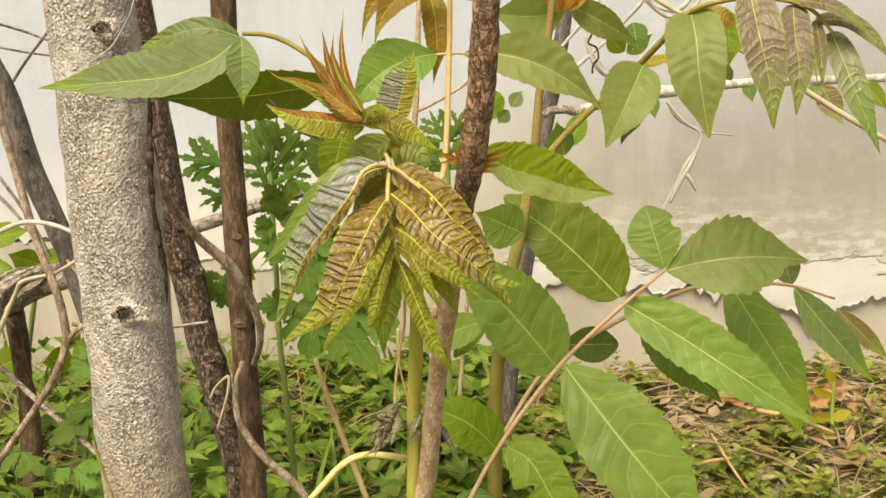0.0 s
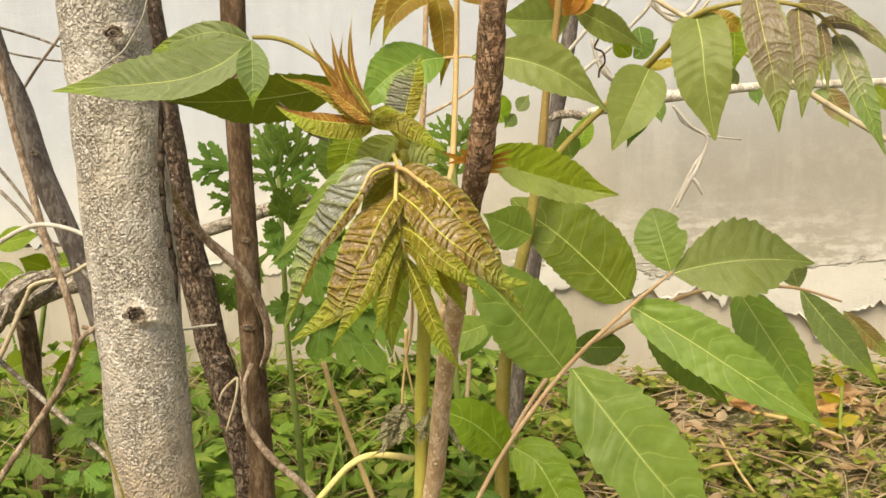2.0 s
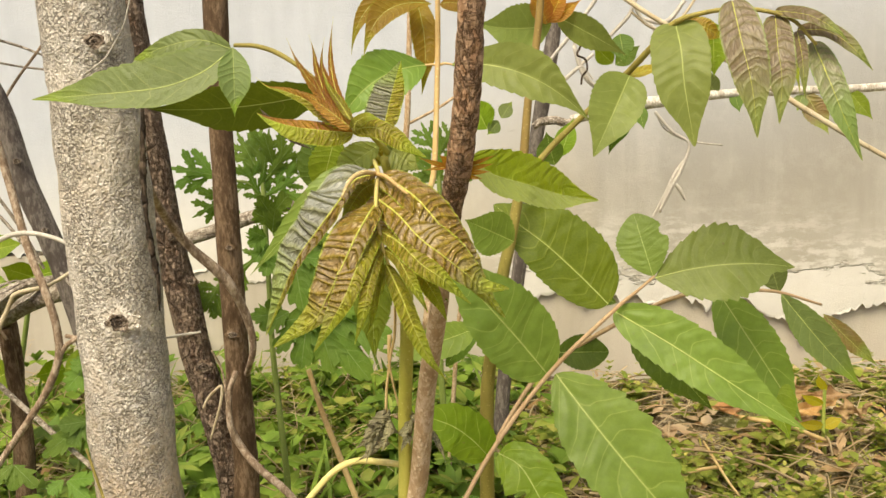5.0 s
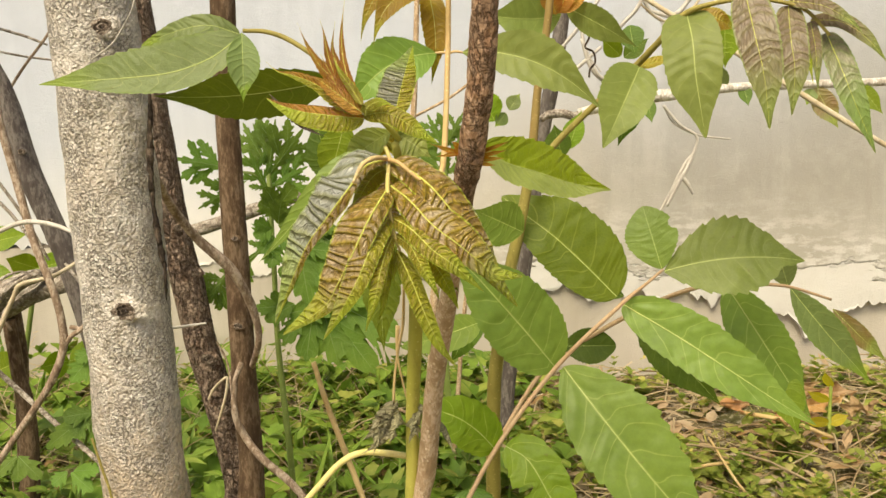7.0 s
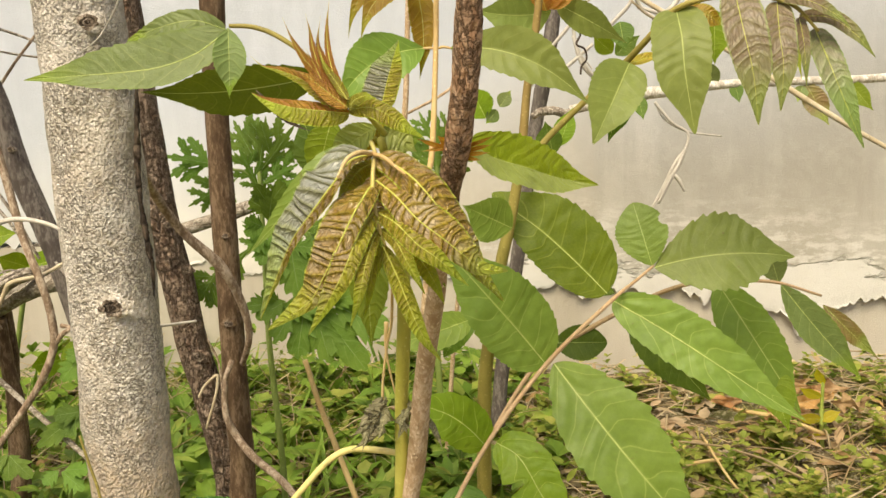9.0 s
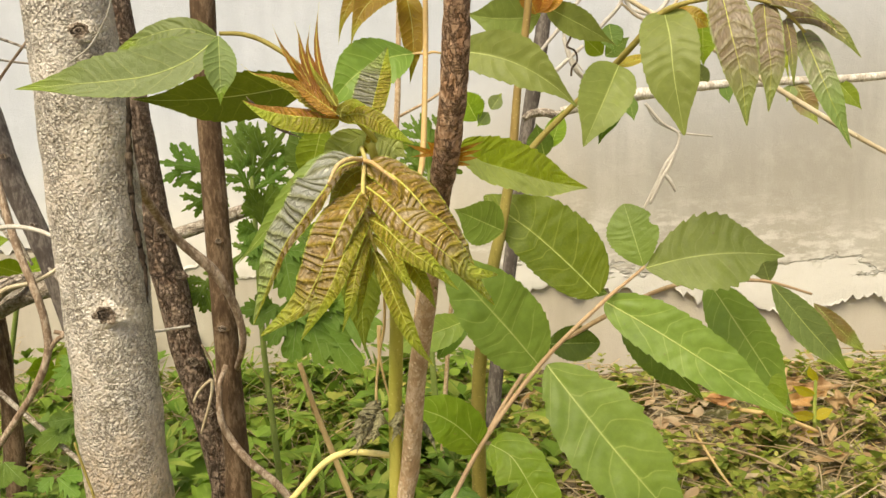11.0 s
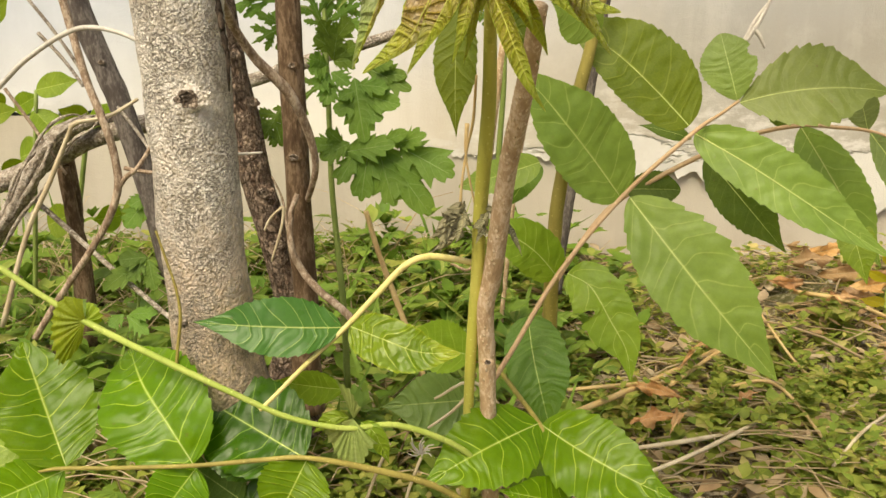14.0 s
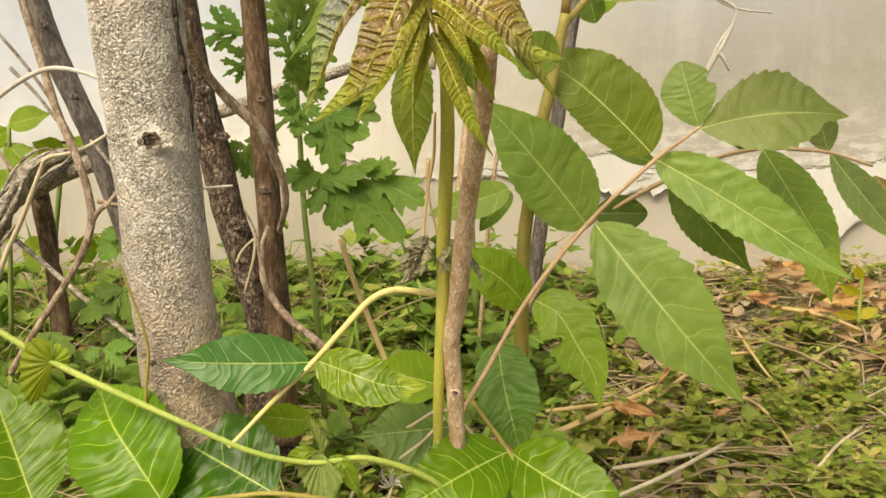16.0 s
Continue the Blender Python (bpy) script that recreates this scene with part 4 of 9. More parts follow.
stem('trunk', dark_tree, BARK_DARK, [(-0.19273, 0.7, 0.6825, 0.01128), (-0.18364, 0.7, 0.54914, 0.01212), (-0.17483, 0.7, 0.43712, 0.01291), (-0.16529, 0.7, 0.35515, 0.01272), (-0.15865, 0.7, 0.32296, 0.01282), (-0.15267, 0.7, 0.28027, 0.01249), (-0.14126, 0.7, 0.23171, 0.01263), (-0.13055, 0.7, 0.18205, 0.01372), (-0.12723, 0.7, 0.14666, 0.01432), (-0.13638, 0.7, 0.10071, 0.01762), (-0.12726, 0.7, 0.05237, 0.02114)], sides=24, per=8, rough=0.05, scale=60.0)
bark_knot(dark_tree, (-0.1426, 0.686, 0.269), (-0.1, -1, 0), 0.0042, BARK_DARK)
bark_knot(dark_tree, (-0.1472, 0.686, 0.3395), (-0.1, -1, 0), 0.003, BARK_DARK)
bark_knot(dark_tree, (-0.1337, 0.686, 0.227), (-0.1, -1, 0), 0.0036, BARK_DARK)
bark_knot(dark_tree, (-0.1587, 0.686, 0.3758), (-0.1, -1, 0), 0.0028, BARK_DARK)
brown_tree = thing('young_tree', (-0.1127, 0.68, 0), "thin upright trunk with smooth dark brown bark", "tree")
stem('trunk', brown_tree, BARK_BROWN, [(-0.10505, 0.68, 0.67251, 0.00927), (-0.11028, 0.68, 0.54424, 0.0094), (-0.11254, 0.68, 0.45335, 0.009), (-0.11274, 0.68, 0.35734, 0.00966), (-0.11279, 0.68, 0.28517, 0.0094), (-0.1132, 0.68, 0.23182, 0.0104), (-0.1114, 0.68, 0.19045, 0.00962), (-0.11424, 0.68, 0.13535, 0.01173), (-0.11529, 0.68, 0.08411, 0.01434)], sides=20, per=8, rough=0.05, scale=60.0)
bark_knot(brown_tree, (-0.1053, 0.6685, 0.4904), (-0.1, -1, 0), 0.0022, BARK_BROWN)
bark_knot(brown_tree, (-0.1118, 0.6685, 0.2997), (-0.1, -1, 0), 0.0028, BARK_BROWN)
bark_knot(brown_tree, (-0.1096, 0.6685, 0.3684), (-0.1, -1, 0), 0.002, BARK_BROWN)
far_tree = thing('young_tree', (-0.3214, 0.86, 0), "leaning grey-brown stem behind the grey trunk", "tree")
stem('trunk', far_tree, BARK_ASH, [(-0.4256, 0.86, 0.68022, 0.01065), (-0.40003, 0.86, 0.53431, 0.01097), (-0.38344, 0.86, 0.4853, 0.01162), (-0.3662, 0.86, 0.41305, 0.01151), (-0.34662, 0.86, 0.35592, 0.01135), (-0.33696, 0.86, 0.3269, 0.01141), (-0.31499, 0.86, 0.23807, 0.01218), (-0.29763, 0.86, 0.14008, 0.013)], sides=16, per=6, rough=0.06)
bark_knot(far_tree, (-0.3657, 0.848, 0.4348), (-0.1, -1, 0), 0.0028, BARK_ASH)
bark_knot(far_tree, (-0.3452, 0.848, 0.366), (-0.1, -1, 0), 0.0024, BARK_ASH)

# ---- dry vines, twigs and fallen wood at the foot of the wall ----
vine = thing('dry_vine', (-0.3703, 0.8, 0), "brown woody vine climbing beside the trunks", "vine")
stem('vine_stem', vine, BARK_TWIG, [(-0.38009, 0.82, 0.62989, 0.00331), (-0.37402, 0.82, 0.53043, 0.00339), (-0.3684, 0.82, 0.46597, 0.0037), (-0.35868, 0.82, 0.41031, 0.00374), (-0.34248, 0.81, 0.35201, 0.00374), (-0.32454, 0.8, 0.31012, 0.00372), (-0.31829, 0.8, 0.27722, 0.00374), (-0.31902, 0.8, 0.24957, 0.00377), (-0.33345, 0.8, 0.21732, 0.00352), (-0.35833, 0.8, 0.18245, 0.00328), (-0.39647, 0.8, 0.13374, 0.00332), (-0.42376, 0.8, 0.09567, 0.00335)], sides=10, rough=0.08)
stem('side_twig', vine, BARK_TWIG, [(-0.31969, 0.8, 0.24847, 0.00269), (-0.31023, 0.8, 0.2605, 0.00241), (-0.29726, 0.8, 0.2702, 0.00214), (-0.2859, 0.82, 0.29395, 0.00191)], sides=8)
stem('side_twig', vine, BARK_TWIG, [(-0.31028, 0.8, 0.26951, 0.00214), (-0.29512, 0.8, 0.26664, 0.00188), (-0.276, 0.8, 0.26481, 0.00161)], sides=8)
log = thing('fallen_branch', (-0.3997, 0.9, 0), "grey weathered branch lying across stems by the wall", "branch")
stem('branch', log, BARK_WEATHERED, [(-0.5174, 0.9, 0.23059, 0.01103), (-0.43868, 0.9, 0.26174, 0.01033), (-0.39943, 0.9, 0.28081, 0.00997), (-0.35498, 0.9, 0.29466, 0.01023), (-0.30096, 0.92, 0.30817, 0.00919), (-0.25361, 0.95, 0.3336, 0.00755), (-0.21778, 0.96, 0.34411, 0.0076), (-0.17853, 0.96, 0.35719, 0.00757), (-0.11395, 0.96, 0.37585, 0.00628), (-0.05008, 0.96, 0.39491, 0.00437)], sides=14, rough=0.12, scale=40.0)
stem('side_branch', log, BARK_WEATHERED, [(-0.50136, 0.86, 0.17473, 0.01024), (-0.46695, 0.86, 0.21159, 0.0107), (-0.44032, 0.86, 0.2505, 0.00996), (-0.41827, 0.87, 0.28408, 0.01113), (-0.39372, 0.88, 0.30122, 0.00823), (-0.36607, 0.9, 0.30737, 0.00479)], sides=12, rough=0.2, scale=60.0)
stem('side_branch', log, BARK_BROWN, [(-0.43348, 0.92, 0.2615, 0.00811), (-0.43015, 0.92, 0.2169, 0.00758), (-0.43299, 0.92, 0.16463, 0.00705), (-0.44205, 0.92, 0.06236, 0.00725)], sides=10, rough=0.15)
stem('side_branch', log, BARK_BROWN, [(-0.4272, 0.9, 0.25401, 0.00669), (-0.42371, 0.9, 0.20345, 0.00737), (-0.41847, 0.9, 0.13889, 0.00931), (-0.4257, 0.9, 0.0461, 0.01074)], sides=10, rough=0.15)
stem('split_strand', log, BARK_WEATHERED, [(-0.49475, 0.84, 0.1741, 0.00345), (-0.45373, 0.835, 0.21728, 0.00487), (-0.42624, 0.835, 0.25786, 0.00332), (-0.40216, 0.84, 0.29098, 0.0044), (-0.37815, 0.85, 0.30744, 0.00294), (-0.36486, 0.86, 0.3129, 0.00111)], sides=7, rough=0.45, scale=110.0)
stem('split_strand', log, BARK_WEATHERED, [(-0.50755, 0.84, 0.17168, 0.00186), (-0.46135, 0.835, 0.21497, 0.00262), (-0.44083, 0.835, 0.2557, 0.00179), (-0.41093, 0.84, 0.28747, 0.00237), (-0.38907, 0.85, 0.30534, 0.00159), (-0.37165, 0.86, 0.31528, 0.0006)], sides=7, rough=0.45, scale=110.0)
stem('split_strand', log, BARK_WEATHERED, [(-0.48425, 0.84, 0.17773, 0.00238), (-0.44737, 0.835, 0.22078, 0.00336), (-0.41436, 0.835, 0.26118, 0.00229), (-0.39479, 0.84, 0.2963, 0.00304), (-0.36923, 0.85, 0.31069, 0.00204), (-0.35964, 0.86, 0.30941, 0.00077)], sides=7, rough=0.45, scale=110.0)
stem('split_strand', log, BARK_WEATHERED, [(-0.49818, 0.84, 0.18266, 0.00119), (-0.45525, 0.835, 0.22555, 0.00168), (-0.43064, 0.835, 0.26594, 0.00115), (-0.40352, 0.84, 0.30362, 0.00152), (-0.38125, 0.85, 0.31537, 0.00102), (-0.3688, 0.86, 0.30498, 0.00039)], sides=7, rough=0.45, scale=110.0)
stem('split_strand', log, BARK_WEATHERED, [(-0.47728, 0.84, 0.16793, 0.00133), (-0.44386, 0.835, 0.2113, 0.00187), (-0.40586, 0.835, 0.25189, 0.00128), (-0.3912, 0.84, 0.28177, 0.00169), (-0.36309, 0.85, 0.30156, 0.00113), (-0.35346, 0.86, 0.31839, 0.00043)], sides=7, rough=0.45, scale=110.0)
stick = thing('dry_stick', (-0.3734, 0.85, 0.02), "bleached dry stick leaning on the grey trunk", "stick")
stem('stick_shaft', stick, BARK_WEATHERED, [(-0.4669, 0.88, 0.23529, 0.0026), (-0.42799, 0.87, 0.20675, 0.0028), (-0.37351, 0.85, 0.16858, 0.0027), (-0.31287, 0.82, 0.13443, 0.0026), (-0.24558, 0.78, 0.10336, 0.0024)], sides=10, rough=0.05)
stick2 = thing('dry_stick', (-0.0438, 0.7, 0), "tan dry stalk standing among the weeds", "stick")
stem('stick_shaft', stick2, STALK_TAN, [(-0.08474, 0.82, 0.22518, 0.00247), (-0.07182, 0.81, 0.18552, 0.00266), (-0.05914, 0.8, 0.15488, 0.00285), (-0.04087, 0.79, 0.1074, 0.00284), (-0.02765, 0.78, 0.07191, 0.00282)], sides=10, rough=0.05)
bow = thing('dry_stalk', (-0.2125, 0.57, 0.3821), "pale dry stalk bowed against the grey trunk", "stalk")
stem('stalk', bow, STRAW_GREY, [(-0.5199, 0.62, 0.02655, 0.00211), (-0.41557, 0.61, 0.22567, 0.0019), (-0.3483, 0.6, 0.3077, 0.00179), (-0.2763, 0.58, 0.36459, 0.00167), (-0.2484, 0.57, 0.38143, 0.00162), (-0.22801, 0.57, 0.39252, 0.00161), (-0.21003, 0.565, 0.3963, 0.00159), (-0.18972, 0.56, 0.3935, 0.00139), (-0.16976, 0.55, 0.38719, 0.0012)], sides=8)
straws = thing('dry_straw', (-0.3047, 0.8, 0.4157), "yellow dry straw leaning on the vine", "straw")
stem('stalk', straws, STRAW, [(-0.45621, 0.8, 0.10806, 0.00286), (-0.41727, 0.8, 0.20242, 0.00249), (-0.38613, 0.8, 0.25554, 0.00244), (-0.36155, 0.8, 0.30028, 0.00213), (-0.35268, 0.8, 0.31186, 0.00212), (-0.33176, 0.82, 0.31567, 0.0019), (-0.30816, 0.84, 0.33067, 0.00166)], sides=8)
vine2 = thing('dry_vine', (-0.1051, 0.63, 0), "tan twisting vine wound round the brown trunk", "vine")
stem('vine_stem', vine2, BARK_TWIG, [(-0.10568, 0.5, 0.43829, 0.00185), (-0.1243, 0.56, 0.42012, 0.00263), (-0.12976, 0.6, 0.39781, 0.00305), (-0.12263, 0.62, 0.37609, 0.00337), (-0.10698, 0.63, 0.35616, 0.00385), (-0.0991, 0.635, 0.34213, 0.00369), (-0.09362, 0.645, 0.3207, 0.00314), (-0.09088, 0.65, 0.29763, 0.00255), (-0.0973, 0.66, 0.27797, 0.00239), (-0.11654, 0.7, 0.24833, 0.00233)], sides=10, rough=0.08)
stem('vine_stem', vine2, BARK_TWIG, [(-0.10862, 0.66, 0.27276, 0.00196), (-0.11363, 0.655, 0.2564, 0.00217), (-0.11296, 0.65, 0.23326, 0.0026), (-0.10546, 0.65, 0.21488, 0.00283), (-0.09066, 0.64, 0.20204, 0.003), (-0.06981, 0.63, 0.18913, 0.00296), (-0.04975, 0.62, 0.17133, 0.00251)], sides=10, rough=0.08)
stem('peeled_strip', vine2, STRAW, [(-0.13462, 0.655, 0.2454, 0.00087), (-0.13053, 0.655, 0.25306, 0.00109), (-0.12182, 0.65, 0.26184, 0.00107), (-0.11736, 0.65, 0.26355, 0.00129), (-0.11969, 0.65, 0.24922, 0.00108), (-0.12909, 0.65, 0.22211, 0.00087)], sides=6)
tie = thing('dry_straw', (-0.148, 0.66, 0.304), "white dry straw caught behind the grey trunk", "straw")
stem('stalk', tie, STRAW_GREY, [(-0.1523, 0.62, 0.31042, 0.00101), (-0.15158, 0.64, 0.30631, 0.00105), (-0.14407, 0.655, 0.30436, 0.00107), (-0.13349, 0.66, 0.30462, 0.00086)], sides=8)
tw = thing('dry_twig', (-0.4147, 0.9, 0.5613), "thin grey dry twig in front of the wall", "twig", "dry twigs")
stem('twig_shaft', tw, BARK_WEATHERED, [(-0.4147, 0.9, 0.56128, 0.00143), (-0.38088, 0.9, 0.55079, 0.00143), (-0.35575, 0.9, 0.54056, 0.00115)], sides=6)
tw = thing('dry_twig', (-0.4056, 0.9, 0.4895), "thin grey dry twig in front of the wall", "twig", "dry twigs")
stem('twig_shaft', tw, BARK_TWIG, [(-0.40564, 0.9, 0.48951, 0.00174), (-0.38146, 0.9, 0.52001, 0.00144), (-0.35472, 0.9, 0.55, 0.00143), (-0.34394, 0.9, 0.56905, 0.00114)], sides=6)
tw = thing('dry_twig', (-0.4175, 0.9, 0.5379), "thin grey dry twig in front of the wall", "twig", "dry twigs")
stem('twig_shaft', tw, BARK_WEATHERED, [(-0.41754, 0.9, 0.53794, 0.00115), (-0.38324, 0.9, 0.53018, 0.00115), (-0.34869, 0.9, 0.52467, 0.00115)], sides=6)
tw = thing('dry_twig', (-0.435, 0.9, 0.3943), "thin grey dry twig in front of the wall", "twig", "dry twigs")
stem('twig_shaft', tw, BARK_WEATHERED, [(-0.43498, 0.9, 0.39427, 0.00207), (-0.411, 0.9, 0.36687, 0.00178), (-0.39287, 0.9, 0.33937, 0.00179)], sides=6)
tw = thing('dry_twig', (-0.4484, 0.85, 0.3411), "thin grey dry twig in front of the wall", "twig", "dry twigs")
stem('twig_shaft', tw, BARK_TWIG, [(-0.4484, 0.85, 0.34113, 0.00169), (-0.42478, 0.85, 0.30417, 0.00171), (-0.39645, 0.85, 0.25483, 0.00144)], sides=6)
tw = thing('dry_twig', (-0.4482, 0.9, 0.4376), "thin grey dry twig in front of the wall", "twig", "dry twigs")
stem('twig_shaft', tw, BARK_WEATHERED, [(-0.44823, 0.9, 0.43757, 0.00174), (-0.4206, 0.9, 0.40035, 0.00176), (-0.39596, 0.9, 0.35965, 0.00177), (-0.37702, 0.9, 0.31825, 0.00149)], sides=6)
tw = thing('dry_twig', (-0.334, 0.85, 0.3224), "thin grey dry twig in front of the wall", "twig", "dry twigs")
stem('twig_shaft', tw, BARK_WEATHERED, [(-0.334, 0.85, 0.32245, 0.00196), (-0.30028, 0.83, 0.28823, 0.00166), (-0.26891, 0.8, 0.25441, 0.00134)], sides=6)
tw = thing('dry_twig', (-0.1396, 0.7, 0.2793), "thin grey dry twig in front of the wall", "twig", "dry twigs")
stem('twig_shaft', tw, BARK_TWIG, [(-0.13962, 0.7, 0.27934, 0.00092), (-0.1317, 0.7, 0.26055, 0.00092), (-0.12341, 0.68, 0.237, 0.00113)], sides=6)
wisp = thing('dry_straw', (-0.0838, 0.42, 0.4931), "white dry tendril hanging down the grey trunk", "straw")
stem('stalk', wisp, STRAW_GREY, [(-0.07155, 0.42, 0.51877, 0.00036), (-0.07603, 0.42, 0.5048, 0.00037), (-0.08309, 0.425, 0.49716, 0.00037), (-0.08883, 0.425, 0.49004, 0.00038), (-0.10064, 0.43, 0.48407, 0.00038)], sides=6)
tendril = thing('dry_vine', (-0.1132, 0.43, 0.2506), "thin yellowish vine at the foot of the grey trunk", "vine")
stem('vine_stem', tendril, STALK_OLIVE, [(-0.13138, 0.458, 0.29322, 0.00059), (-0.12676, 0.456, 0.27844, 0.00074), (-0.12211, 0.454, 0.26356, 0.00074), (-0.12108, 0.454, 0.24784, 0.0009), (-0.12444, 0.454, 0.22855, 0.00091), (-0.12738, 0.452, 0.20309, 0.00092), (-0.13101, 0.452, 0.14092, 0.00095), (-0.13852, 0.452, 0.0467, 0.001)], sides=8)

# ---- sapling with the bronze young leaves ----
sap = thing('sapling', (0.0291, 0.5, 0), "sapling with bronze young leaves drooping from its tip", "sapling")
stem('main_stem', sap, STALK_GREEN, [(0.04084, 0.372, 0.44365, 0.00162), (0.04266, 0.41, 0.41691, 0.00245), (0.04219, 0.44, 0.38629, 0.0031), (0.04148, 0.45, 0.35886, 0.00349), (0.03903, 0.46, 0.32959, 0.00362), (0.03646, 0.47, 0.29841, 0.0036), (0.03505, 0.475, 0.26627, 0.00362), (0.03169, 0.48, 0.22556, 0.00313), (0.02948, 0.485, 0.18563, 0.00291), (0.02705, 0.49, 0.1206, 0.00304)], sides=14)
young_stalk = stem('leaf_stalk', sap, STALK_YOUNG, [(0.037, 0.372, 0.443, 0.0008), (0.04, 0.356, 0.439, 0.0008), (0.04, 0.35, 0.436, 0.0008), (0.04, 0.343, 0.428, 0.0008), (0.041, 0.34, 0.42, 0.0007), (0.042, 0.339, 0.414, 0.0007), (0.044, 0.34, 0.407, 0.0004)], sides=8)
curved_leaf('leaflet', young_stalk, YOUNG_OLIVE, [(0.04, 0.357, 0.436), (0.045, 0.356, 0.431), (0.049, 0.356, 0.424), (0.05, 0.357, 0.417)], (0.0042, 0.0042), (0.2, -0.95, 0.2), rib_material=VEIN_YOUNG, **YOUNG)
curved_leaf('leaflet', young_stalk, YOUNG_BRONZE, [(0.039, 0.366, 0.436), (0.038, 0.366, 0.425), (0.038, 0.366, 0.413), (0.039, 0.367, 0.404)], (0.0052, 0.0052), (0, -0.98, 0.15), rib_material=VEIN_YOUNG, **YOUNG)
curved_leaf('leaflet', young_stalk, YOUNG_OLIVE, [(0.04, 0.356, 0.436), (0.034, 0.354, 0.433), (0.029, 0.353, 0.426), (0.025, 0.354, 0.418)], (0.0042, 0.0042), (-0.2, -0.95, 0.2), rib_material=VEIN_YOUNG, **YOUNG)
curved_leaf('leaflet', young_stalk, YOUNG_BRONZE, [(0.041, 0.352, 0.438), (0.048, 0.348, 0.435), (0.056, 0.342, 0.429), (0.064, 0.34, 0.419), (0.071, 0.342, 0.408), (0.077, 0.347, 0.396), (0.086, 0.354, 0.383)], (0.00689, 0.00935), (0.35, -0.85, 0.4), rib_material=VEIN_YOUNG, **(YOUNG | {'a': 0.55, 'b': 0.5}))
curved_leaf('leaflet', young_stalk, YOUNG_SHEEN, [(0.039, 0.352, 0.439), (0.032, 0.345, 0.437), (0.027, 0.338, 0.43), (0.019, 0.337, 0.42), (0.011, 0.34, 0.41), (0.004, 0.345, 0.397), (-0.005, 0.352, 0.379)], (0.01476, 0.00345), (-0.3, -0.86, 0.42), rib_material=VEIN_YOUNG, second=YOUNG_BRONZE, **(YOUNG | {'a': 0.55, 'b': 0.5}))
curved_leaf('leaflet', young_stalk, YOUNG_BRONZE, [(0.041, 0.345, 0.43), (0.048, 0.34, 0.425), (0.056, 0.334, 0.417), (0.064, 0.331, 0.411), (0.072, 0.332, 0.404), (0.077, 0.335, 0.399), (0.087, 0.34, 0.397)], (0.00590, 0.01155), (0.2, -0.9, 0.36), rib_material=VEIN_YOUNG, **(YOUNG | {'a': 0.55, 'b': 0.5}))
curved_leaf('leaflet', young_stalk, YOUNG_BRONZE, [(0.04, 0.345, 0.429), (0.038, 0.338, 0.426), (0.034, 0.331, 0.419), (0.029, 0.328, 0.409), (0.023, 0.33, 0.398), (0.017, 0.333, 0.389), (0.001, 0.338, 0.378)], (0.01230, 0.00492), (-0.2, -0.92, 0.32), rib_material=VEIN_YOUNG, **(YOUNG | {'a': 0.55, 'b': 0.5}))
curved_leaf('leaflet', young_stalk, YOUNG_OLIVE, [(0.041, 0.342, 0.419), (0.048, 0.335, 0.416), (0.056, 0.329, 0.409), (0.063, 0.327, 0.404), (0.073, 0.33, 0.394)], (0.00464, 0.00464), (0.1, -0.9, 0.42), rib_material=VEIN_YOUNG, **YOUNG)
curved_leaf('leaflet', young_stalk, YOUNG_BRONZE, [(0.041, 0.342, 0.42), (0.038, 0.334, 0.416), (0.034, 0.327, 0.408), (0.03, 0.324, 0.399), (0.024, 0.326, 0.389), (0.017, 0.33, 0.378)], (0.00696, 0.00441), (-0.1, -0.92, 0.38), rib_material=VEIN_YOUNG, second=YOUNG_OLIVE, **YOUNG)
curved_leaf('leaflet', young_stalk, YOUNG_OLIVE, [(0.042, 0.341, 0.413), (0.04, 0.333, 0.409), (0.038, 0.327, 0.402), (0.036, 0.325, 0.393), (0.032, 0.328, 0.381)], (0.00325, 0.00255), (0.05, -0.95, 0.3), rib_material=VEIN_YOUNG, **YOUNG)
curved_leaf('leaflet', young_stalk, YOUNG_OLIVE, [(0.042, 0.341, 0.413), (0.048, 0.333, 0.41), (0.052, 0.327, 0.404), (0.056, 0.325, 0.397), (0.058, 0.327, 0.392)], (0.00255, 0.00325), (-0.05, -0.9, 0.4), rib_material=VEIN_YOUNG, **YOUNG)
curved_leaf('leaflet', young_stalk, YOUNG_LIME, [(0.043, 0.341, 0.407), (0.048, 0.336, 0.397), (0.052, 0.333, 0.387), (0.057, 0.333, 0.375), (0.063, 0.337, 0.365)], (0.00394, 0.00348), (0.05, -0.97, 0.2), rib_material=VEIN_YOUNG, **YOUNG)
curved_leaf('leaflet', young_stalk, YOUNG_LIME, [(0.041, 0.345, 0.41), (0.039, 0.342, 0.399), (0.037, 0.34, 0.387), (0.035, 0.341, 0.381)], (0.00232, 0.00186), (0.05, -0.98, 0.1), rib_material=VEIN_YOUNG, **YOUNG)
curved_leaf('leaflet', young_stalk, YOUNG_LIME, [(0.043, 0.343, 0.407), (0.042, 0.34, 0.402), (0.041, 0.339, 0.396)], (0.00116, 0.00116), (0.05, -0.98, 0.1), rib_material=VEIN_YOUNG, **YOUNG)
curved_leaf('leaflet', young_stalk, YOUNG_LIME, [(0.045, 0.352, 0.41), (0.055, 0.35, 0.401), (0.061, 0.349, 0.391), (0.064, 0.351, 0.383)], (0.00418, 0.00371), (0.1, -0.95, 0.2), rib_material=VEIN_YOUNG, **YOUNG)
stem('leaf_stalklet', young_stalk, STALK_TAN, [(0.04, 0.352, 0.439, 0.0009), (0.036, 0.344, 0.44, 0.0009), (0.032, 0.339, 0.438, 0.0008), (0.029, 0.335, 0.432, 0.0005)], sides=8)
